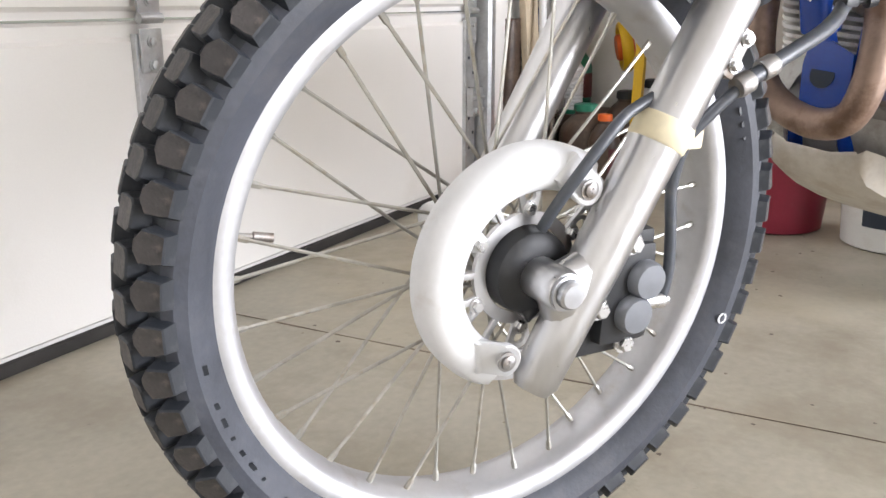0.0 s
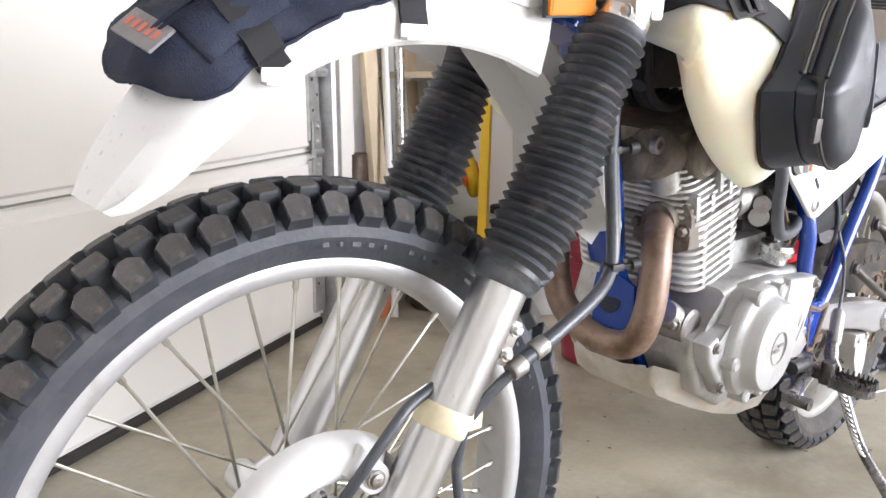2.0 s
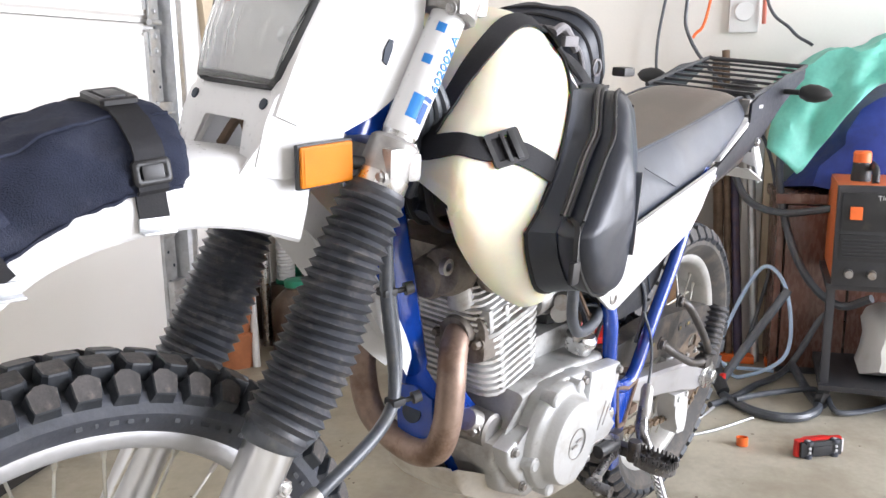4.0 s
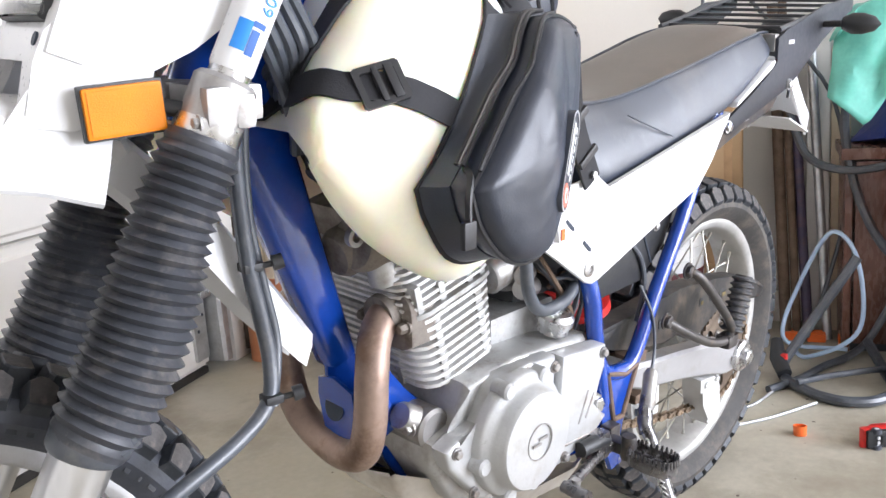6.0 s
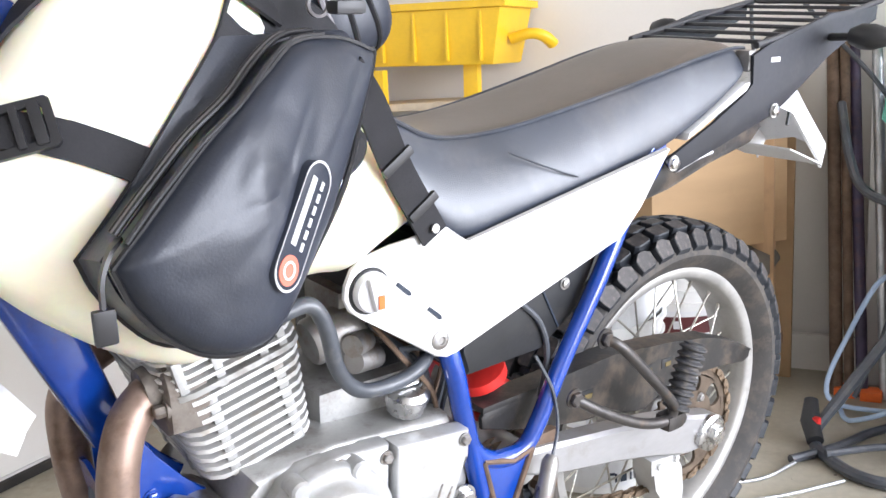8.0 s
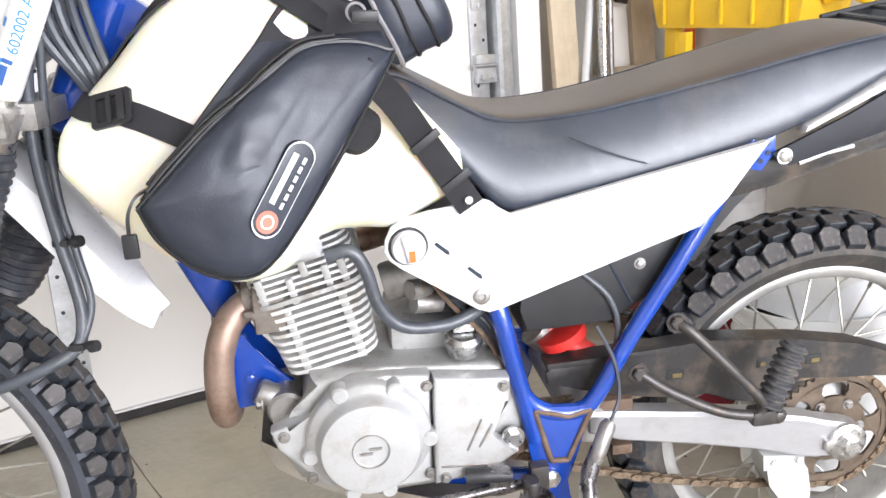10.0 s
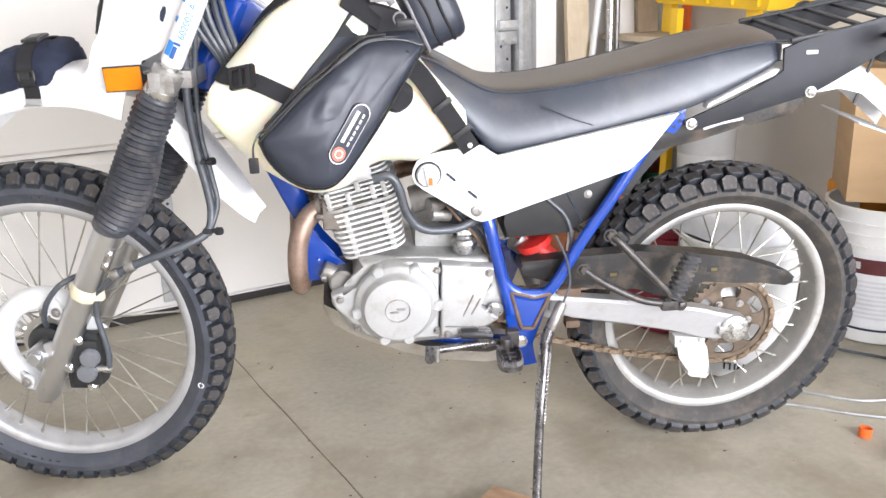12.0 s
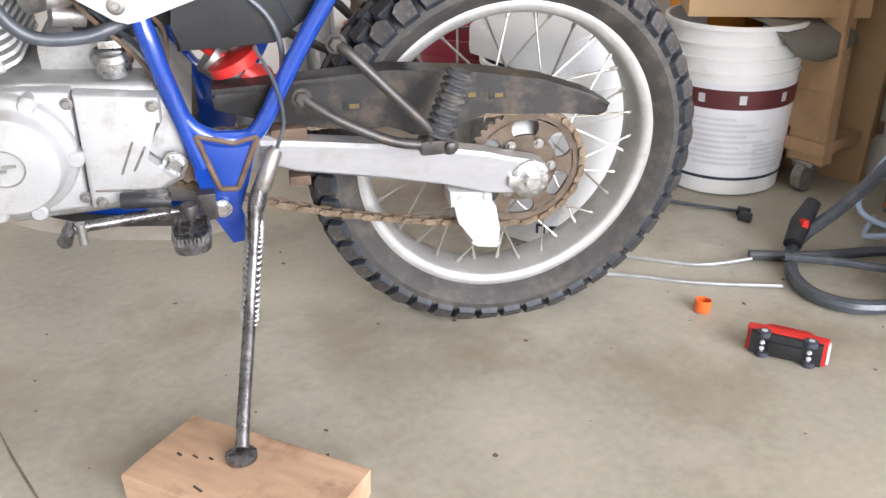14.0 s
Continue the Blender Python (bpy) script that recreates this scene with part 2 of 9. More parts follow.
BLOCKWOOD = material("block_timber", (0.52, 0.34, 0.22), 0.75, 0, 0.3, 7, 80, 0.8, (0.33, 0.19, 0.115), 0.6, stretch=(0.2, 1, 1), gap=0.50, extra=(((0.18, 0.11, 0.075), 0.65, 16, 0.58), ((0.64, 0.52, 0.38), 0.55, 5, 0.53), ((0.10, 0.065, 0.05), 0.6, 55, 0.66)))
YELLOW = material("yellow_plastic", (0.83, 0.52, 0.02), 0.4, 0, 0.08, 6, 120, 0.05, (0.60, 0.34, 0.03), 0.3, gap=0.58)
GREEN = material("green_tarp", (0.15, 0.50, 0.41), 0.55, 0, 0.18, 7, 90, 0.25, (0.07, 0.36, 0.30), 0.5, gap=0.52)
NAVYBAG = material("blue_nylon", (0.02, 0.045, 0.26), 0.4, 0, 0.3, 12, 60, 0.2)
DARKBROWN = material("brown_board", (0.145, 0.070, 0.052), 0.26, 0, 0.35, 5, 90, 0.12, (0.30, 0.20, 0.16), 0.5, stretch=(1, 1, 0.3), gap=0.52)
PALEBLUE = material("pale_blue_hose", (0.48, 0.62, 0.82), 0.4, 0, 0.1, 20, 100, 0.05)
GREYPAINT = material("grey_paint", (0.040, 0.041, 0.046), 0.45, 0.1, 0.2, 10, 120, 0.15, (0.10, 0.09, 0.08), 0.3, gap=0.6)
DARKGREEN = material("bottle_green", (0.02, 0.20, 0.12), 0.35, 0, 0.2, 15, 80, 0.05)
BROWNJUG = material("brown_jug", (0.07, 0.045, 0.032), 0.4, 0, 0.3, 10, 90, 0.1, (0.22, 0.16, 0.11), 0.4)
TERRACOTTA = material("terracotta", (0.52, 0.20, 0.09), 0.7, 0, 0.15, 15, 90, 0.1)
DARKPURPLE = material("purple_brown_paint", (0.06, 0.045, 0.085), 0.5, 0, 0.3, 20, 90, 0.2, (0.13, 0.07, 0.05), 0.5)
JOINT_DIRT = material("joint_dirt", (0.17, 0.135, 0.10), 0.8, 0, 0.4, 12, 90, 0.3)
GREYBIN = material("pale_grey_plastic", (0.52, 0.52, 0.51), 0.45, 0, 0.06, 8, 120, 0.1, (0.36, 0.34, 0.31), 0.35, gap=0.56)
GREYTAB = material("grey_woven_label", (0.22, 0.21, 0.22), 0.7, 0, 0.2, 40, 300, 0.4)
PLATE_BLACK = material("blue_black_plate", (0.020, 0.022, 0.029), 0.5, 0.1, 0.2, 10, 120, 0.15, (0.06, 0.056, 0.055), 0.3, gap=0.58)
TANTIMBER = material("tan_timber", (0.42, 0.27, 0.145), 0.7, 0, 0.2, 6, 90, 0.2, (0.28, 0.17, 0.09), 0.5, stretch=(1, 1, 0.15))
PEG_RUBBER = material("dusty_peg_rubber", (0.055, 0.056, 0.060), 0.6, 0, 0.3, 30, 160, 0.3, (0.20, 0.17, 0.14), 0.5, gap=0.52)
SPROCKET = material("brown_sprocket_steel", (0.15, 0.115, 0.085), 0.55, 0.45, 0.3, 26, 150, 0.4, (0.07, 0.05, 0.035), 0.6, gap=0.52)
RAG = material("grey_rag", (0.16, 0.145, 0.12), 0.85, 0, 0.2, 12, 200, 0.4)

# ---- mesh tools ----


def grid_faces(bm, rings, closed=True, cap=True):
    rows = [[bm.verts.new(p) for p in ring] for ring in rings]
    n = len(rows[0])
    for a, b in zip(rows, rows[1:]):
        for i in range(n if closed else n - 1):
            j = (i + 1) % n
            bm.faces.new((a[i], a[j], b[j], b[i]))
    if cap and closed:
        bm.faces.new(list(reversed(rows[0])))
        bm.faces.new(rows[-1])
    return rows


def curve(pts, k=6):
    """A smooth path through pts."""
    p = [Vector(q) for q in pts]
    p = [2 * p[0] - p[1], *p, 2 * p[-1] - p[-2]]
    out = []
    for a, b, c, d in zip(p, p[1:], p[2:], p[3:]):
        for i in range(k):
            t = i / k
            out.append(0.5 * (2 * b + (c - a) * t + (2 * a - 5 * b + 4 * c - d) * t * t + (3 * b - a - 3 * c + d) * t ** 3))
    return out + [p[-2]]


def tube(bm, pts, r, n=10, cap=True, flat=1.0):
    pts = [Vector(p) for p in pts]
    rs = r if isinstance(r, (list, tuple)) else [r] * len(pts)
    t = (pts[1] - pts[0]).normalized()
    u = t.orthogonal().normalized()
    rings = []
    for i, p in enumerate(pts):
        t = (pts[min(i + 1, len(pts) - 1)] - pts[max(i - 1, 0)]).normalized()
        u = (u - t * u.dot(t)).normalized()
        v = t.cross(u)
        rings.append([p + (u * math.cos(a) + v * math.sin(a) * flat) * rs[i] for a in (2 * math.pi * k / n for k in range(n))])
    grid_faces(bm, rings, True, cap)


def lathe(bm, profile, n=32, m=None, cap=True):
    """profile: (radius, height) about z, then laid by m."""
    m = m or Matrix()
    rings = [[m @ Vector((r * math.cos(a), r * math.sin(a), h)) for a in (2 * math.pi * k / n for k in range(n))] for r, h in profile]
    grid_faces(bm, rings, True, cap)


def loop_lathe(bm, profile, n=48, m=None):
    """A closed profile swept round z: a ring."""
    m = m or Matrix()
    rings = [[m @ Vector((r * math.cos(a), r * math.sin(a), h)) for a in (2 * math.pi * k / n for k in range(n))] for r, h in profile]
    grid_faces(bm, rings + rings[:1], True, False)
    bmesh.ops.remove_doubles(bm, verts=bm.verts, dist=1e-6)


def box(bm, centre, size, bevel=0.0, m=None):
    m = m or Matrix()
    r = bmesh.ops.create_cube(bm, size=1.0, matrix=m @ Matrix.Translation(centre) @ Matrix.Diagonal((*size, 1)))
    if bevel:
        edges = list({e for v in r["verts"] for e in v.link_edges})
        bmesh.ops.bevel(bm, geom=edges, offset=bevel, segments=2, affect="EDGES", profile=0.7)


def plate(bm, outline, y0, y1, bevel=0.0, segments=2):
    """A plate cut to an outline of (x, z), from y0 to y1."""
    a = [bm.verts.new((x, y0, z)) for x, z in outline]
    b = [bm.verts.new((x, y1, z)) for x, z in outline]
    n = len(a)
    front = bm.faces.new(a)
    back = bm.faces.new(list(reversed(b)))
    for i in range(n):
        j = (i + 1) % n
        bm.faces.new((a[j], a[i], b[i], b[j]))
    if bevel:
        bmesh.ops.bevel(bm, geom=list(front.edges) + list(back.edges), offset=bevel, segments=segments, affect="EDGES", profile=0.6)


def pillow(bm, outline, levels, wobble=0.0):
    """A stuffed shape: an outline of (x, z) at several y, each with its own scale about the middle."""
    cx = sum(p[0] for p in outline) / len(outline)
    cz = sum(p[1] for p in outline) / len(outline)
    fine = [(p.x, p.y) for p in curve([(x, z, 0) for x, z in outline + outline[:1]], 4)[:-1]]
    rings = []
    for y, s in levels:
        ring = []
        for x, z in fine:
            d = wobble * noise.noise((x * 22, y * 22, z * 22))
            ring.append((cx + (x - cx) * (s + d * 4), y + d * 0.3, cz + (z - cz) * (s + d * 4)))
        rings.append(ring)
    grid_faces(bm, rings)


def ribbon(bm, pts, across, w, th=0.002):
    """Webbing along pts; across: the direction of its width, one for all or one each."""
    pts = [Vector(p) for p in pts]
    ac = [Vector(a).normalized() for a in (across if isinstance(across, list) else [across] * len(pts))]
    rings = []
    for i, p in enumerate(pts):
        t = (pts[min(i + 1, len(pts) - 1)] - pts[max(i - 1, 0)]).normalized()
        a = (ac[i] - t * ac[i].dot(t)).normalized()
        nrm = t.cross(a)
        rings.append([p + a * w / 2 + nrm * th, p - a * w / 2 + nrm * th, p - a * w / 2 - nrm * th, p + a * w / 2 - nrm * th])
    grid_faces(bm, rings)


def frame_ring(bm, w, h, wall, th, m):
    """A flat rectangular ring with cut corners: the frame of a buckle."""
    def loop(x, y, z, cut):
        return [m @ Vector(p) for p in ((-x + cut, -y, z), (x - cut, -y, z), (x, -y + cut, z), (x, y - cut, z), (x - cut, y, z), (-x + cut, y, z), (-x, y - cut, z), (-x, -y + cut, z))]
    k = wall * 0.45
    o, i = (w / 2, h / 2), (w / 2 - wall, h / 2 - wall)
    rings = [loop(*o, -th * 0.3, k), loop(*o, th * 0.3, k), loop(o[0] - wall * 0.25, o[1] - wall * 0.25, th / 2, k), loop(i[0] + wall * 0.25, i[1] + wall * 0.25, th / 2, k * 0.6), loop(*i, th * 0.3, k * 0.5), loop(*i, -th * 0.3, k * 0.5)]
    grid_faces(bm, rings + rings[:1], True, False)
    bmesh.ops.remove_doubles(bm, verts=bm.verts, dist=1e-6)


def hexbolt(bm, at, r, h, axis=(0, -1, 0), washer=True):
    m = Matrix.Translation(at) @ Vector(axis).to_track_quat("Z", "Y").to_matrix().to_4x4()
    if washer:
        lathe(bm, [(r * 1.35, 0), (r * 1.35, h * 0.25)], 18, m)
    lathe(bm, [(r, 0), (r, h * 0.85), (r * 0.8, h)], 6, m)


def place(name, bm, mat, parent=None, label="", m=None, smooth=38):
    if m:
        bm.transform(m)
    bmesh.ops.recalc_face_normals(bm, faces=bm.faces)
    me = bpy.data.meshes.new(name)
    bm.to_mesh(me)
    bm.free()
    for mt in (mat if isinstance(mat, list) else [mat]):
        me.materials.append(mt)
    me.polygons.foreach_set("use_smooth", [True] * len(me.polygons))
    me.set_sharp_from_angle(angle=radians(smooth))
    ob = new(name, me)
    if parent:
        ob.parent = parent
    if label:
        ob["label"] = label
    return ob


def part(name, bm, mat, parent, label="", m=None, smooth=38):
    return place(name, bm, mat, parent, label, m, smooth)


def thing(name, m, label, category, group=""):
    ob = new(name)
    ob.empty_display_size = 0.1
    ob.matrix_world = m
    return tagged(ob, label, category, group)


def thing_part(name, parent, label=""):
    """An empty that holds the pieces of one part."""
    ob = new(name)
    ob.empty_display_size = 0.05
    ob.parent = parent
    if label:
        ob["label"] = label
    return ob


def share(ob, m, parent):
    """Another piece on the same mesh."""
    o = new(ob.name.split(".")[0], ob.data)
    o.parent, o.matrix_basis = parent, m
    return o


def lettering(name, words, size, m, mat, parent, label=""):
    cu = bpy.data.curves.new(name, "FONT")
    cu.body, cu.size, cu.align_x, cu.align_y, cu.extrude = words, size, "CENTER", "CENTER", 0.0004
    tmp = bpy.data.objects.new(name, cu)
    me = bpy.data.meshes.new_from_object(tmp)
    bpy.data.objects.remove(tmp)
    me.transform(m)
    me.materials.clear()
    me.materials.append(mat)
    ob = new(name, me)
    ob.parent = parent
    if label:
        ob["label"] = label
    return ob


# ---- the garage ----


def room_box(name, centre, size, mat, kind="structure", label="", category="", bevel=0.0):
    bm = bmesh.new()
    box(bm, centre, size, bevel)
    ob = place(name, bm, mat)
    ob.matrix_world = ROOM
    return tagged(ob, label, category, "", kind)


room_box("floor", (-0.5, -2.6, -0.05), (7.4, 6.6, 0.1), FLOOR, label="stained bare concrete garage floor", category="floor")
room_box("ceiling", (-0.5, -2.6, 2.65), (7.4, 6.6, 0.1), CEILING, label="plain white garage ceiling", category="ceiling")
room_box("wall_east", (1.60, -2.6, 1.3), (0.12, 5.9, 2.6), WALLPAINT, label="white painted drywall beside the bike", category="wall")
room_box("wall_west", (-3.9, -2.6, 1.3), (0.12, 5.9, 2.6), WALLPAINT, label="plain white drywall", category="wall")
room_box("wall_north", (1.20, 0.11, 1.3), (0.66, 0.12, 2.6), WALLPAINT, label="white wall beside the garage door", category="wall")
room_box("wall_north", (-3.3, 0.11, 1.3), (1.1, 0.12, 2.6), WALLPAINT, label="white wall beside the garage door", category="wall")
room_box("lintel", (-0.98, 0.11, 2.38), (3.56, 0.12, 0.44), WALLPAINT, label="white wall above the garage door", category="wall")
room_box("wall_south", (-3.0, -5.5, 1.3), (1.9, 0.12, 2.6), WALLPAINT, label="plain white wall beside the open bay", category="wall")
room_box("wall_south", (2.1, -5.5, 1.3), (1.1, 0.12, 2.6), WALLPAINT, label="plain white wall beside the open bay", category="wall")
room_box("lintel_south", (-0.25, -5.5, 2.45), (3.7, 0.12, 0.3), WALLPAINT, label="white wall above the open bay", category="wall")

# sectional door: four sections with pressed creases, stiles, hinges and a rubber seal
SECTION = 0.530
door = thing("door_1", ROOM, "closed white sectional steel garage door", "garage door")
door["kind"] = "structure"
for k in range(4):
    bm = bmesh.new()
    z0, z1 = 0.016 + k * SECTION, 0.016 + (k + 1) * SECTION - 0.004
    prof = [(0.0, z0), (0.0, z0 + 0.012), (-0.012, z0 + 0.02), (-0.012, z1 - 0.035), (-0.004, z1 - 0.028), (-0.004, z1 - 0.006), (-0.010, z1), (0.035, z1), (0.035, z0)]
    grid_faces(bm, [[(x, y, z) for y, z in prof] for x in (-2.72, 0.835)])
    part("door_section", bm, DOORPAINT, door)
bm = bmesh.new()
box(bm, (-0.945, 0.01, 0.011), (3.55, 0.045, 0.022), 0.006)
part("seal", bm, SEAL, door, "black rubber bottom seal")
for x in (-2.0, -1.2, -0.455, 0.802):
    bm = bmesh.new()
    for k in range(4):
        z0 = 0.05 + k * SECTION
        box(bm, (x, -0.017, z0 + SECTION / 2 - 0.03), (0.062, 0.012, SECTION - 0.06), 0.003)
    part("stile", bm, GALV, door, "grey galvanised stile with punched holes")
    for k in (1, 2, 3):
        bm = bmesh.new()
        zc = 0.016 + k * SECTION
        box(bm, (x, -0.027, zc + 0.05), (0.05, 0.006, 0.085), 0.002)
        box(bm, (x, -0.027, zc - 0.055), (0.05, 0.006, 0.075), 0.002)
        lathe(bm, [(0.009, -0.026), (0.009, 0.026)], 12, pose(x, -0.03, zc, 0, 90, 0))
        for dz in (0.075, 0.03, -0.04, -0.08):
            hexbolt(bm, (x, -0.03, zc + dz), 0.008, 0.007)
        part("hinge", bm, GALV, door)
    bm = bmesh.new()
    for k in range(4):
        for j in range(7):
            lathe(bm, [(0.005, 0), (0.005, 0.0012)], 8, pose(x + (0.015 if j % 2 else -0.012), -0.0235, 0.14 + k * SECTION + j * 0.045, 90, 0, 0))
    part("stile_hole", bm, INK, door)

track = thing("door_track", ROOM, "galvanised vertical track with brackets beside the garage door", "door track")
track["kind"] = "structure"
bm = bmesh.new()
prof = [(0.845, -0.005), (0.845, -0.060), (0.855, -0.068), (0.880, -0.068), (0.888, -0.060), (0.888, -0.048), (0.884, -0.048), (0.884, -0.059), (0.878, -0.064), (0.857, -0.064), (0.849, -0.058), (0.849, -0.005)]
grid_faces(bm, [[(x, y, z) for x, y in prof] for z in (0.03, 2.2)])
part("channel", bm, GALV, track)
bm = bmesh.new()
box(bm, (0.905, -0.018, 1.1), (0.045, 0.006, 2.1), 0.002)
box(bm, (0.884, 0.0, 1.1), (0.006, 0.04, 2.1), 0.002)
part("angle_iron", bm, GALV, track)
for z in (0.28, 0.81, 1.33, 1.86):
    bm = bmesh.new()
    box(bm, (0.812, -0.034, z), (0.075, 0.022, 0.085), 0.004)
    tube(bm, [(0.762, -0.046, z + 0.01), (0.845, -0.046, z + 0.01)], 0.0065, 10)
    hexbolt(bm, (0.790, -0.045, z - 0.025), 0.009, 0.01)
    hexbolt(bm, (0.830, -0.045, z - 0.025), 0.009, 0.01)
    part("roller_bracket", bm, GALV, track)
for z in (0.50, 1.03, 1.6):
    bm = bmesh.new()
    box(bm, (0.875, -0.072, z), (0.07, 0.008, 0.022), 0.003)
    hexbolt(bm, (0.86, -0.076, z), 0.007, 0.007)
part("bracket", bm, GALV, track)
bm = bmesh.new()
box(bm, (0.975, 0.0, 1.1), (0.09, 0.09, 2.2), 0.004)
jamb = place("trim", bm, DOORPAINT)
jamb.matrix_world = ROOM
tagged(jamb, "white timber door jamb", "trim", "", "structure")

# saw cuts in the slab
JOINT = Vector((0.456, -0.890, 0)).normalized()
at, length = Vector((0.43, 0.195, 0.0)), 3.2
bm = bmesh.new()
side = JOINT.cross(Vector((0, 0, 1)))
rows = []
for k in range(60):
    p = at + JOINT * (k / 59 - 0.35) * length
    w = 0.0014 + 0.0012 * noise.noise(p * 9)
    p += side * 0.004 * noise.noise(p * 5)
    rows.append([p + side * w + Vector((0, 0, 0.0012)), p - side * w + Vector((0, 0, 0.0012)), p - side * w + Vector((0, 0, 0.0004)), p + side * w + Vector((0, 0, 0.0004))])
grid_faces(bm, rows)
tagged(place("floor_joint", bm, JOINT_DIRT), "thin brown crack line in the concrete", "floor joint", "", "structure")

from mathutils.bvhtree import BVHTree

# ---- the motorcycle: x to its rear, y to its right, z up in its own upright ----
BIKE = pose(-0.026, 0.114, 0.0, 6.0, 0, 2.1)
bike = thing("motorcycle", BIKE, "white and blue dual-sport motorcycle leaning on its kickstand", "motorcycle")
HEAD = Vector((0.385, 0.0, 0.91))
RAKE = Vector((math.sin(radians(26)), 0, math.cos(radians(26))))
STEER = Matrix.Rotation(radians(2.3), 4, "X") @ Matrix.Translation(HEAD) @ Matrix.Rotation(radians(-9.4), 4, RAKE) @ Matrix.Translation(-HEAD)


def knob(bm, m, lx, ly, lz, taper=0.78):
    v = []
    for z, s in ((-0.004, 1.0), (lz * 0.8, 0.93 * taper + 0.07), (lz, taper * 0.9)):
        v.append([bm.verts.new(m @ Vector((sx * lx / 2 * s, sy * ly / 2 * s, z))) for sx, sy in ((-1, -1), (1, -1), (1, 1), (-1, 1))])
    for a, b in zip(v, v[1:]):
        for i in range(4):
            j = (i + 1) % 4
            bm.faces.new((a[i], a[j], b[j], b[i]))
    bm.faces.new(v[-1])


def tread_block(lx, ly, lz, out, skirt):
    """One moulded block: a six-sided stud, its worn top in the second material; skirt: how far its outer end runs down the sidewall."""
    bm = bmesh.new()
    o = math.copysign(1, out) if out else 1
    shape = [(-0.5, -0.16), (-0.22, -0.5), (0.30, -0.46), (0.5, -0.40), (0.5, 0.40), (0.30, 0.46), (-0.22, 0.5), (-0.5, 0.16)]
    if not skirt:
        shape = [(-0.5, -0.46), (-0.38, -0.5), (0.34, -0.5), (0.5, -0.34), (0.5, 0.34), (0.34, 0.5), (-0.38, 0.5), (-0.5, 0.46)]
    rows = []
    for z, s in ((-0.010, 1.10), (lz * 0.6, 1.0), (lz * 0.90, 0.96), (lz, 0.88)):
        ring = []
        for x, y in shape:
            drop = skirt * max(0.0, x) * (1.8 if z < 0 else 0.5)
            flare = 1.0 + (0.42 * max(0.0, x) * 2 if skirt and z < 0 else 0.0)
            ring.append(bm.verts.new((o * (x * lx * s + (skirt * 0.5 * max(0, x) if z < 0.5 * lz else 0)), y * ly * s * flare, z - drop)))
        rows.append(ring)
    n = len(shape)
    for a, b in zip(rows, rows[1:]):
        for i in range(n):
            j = (i + 1) % n
            bm.faces.new((a[i], a[j], b[j], b[i]))
    top = bm.faces.new(rows[-1])
    top.material_index = 1
    return bm


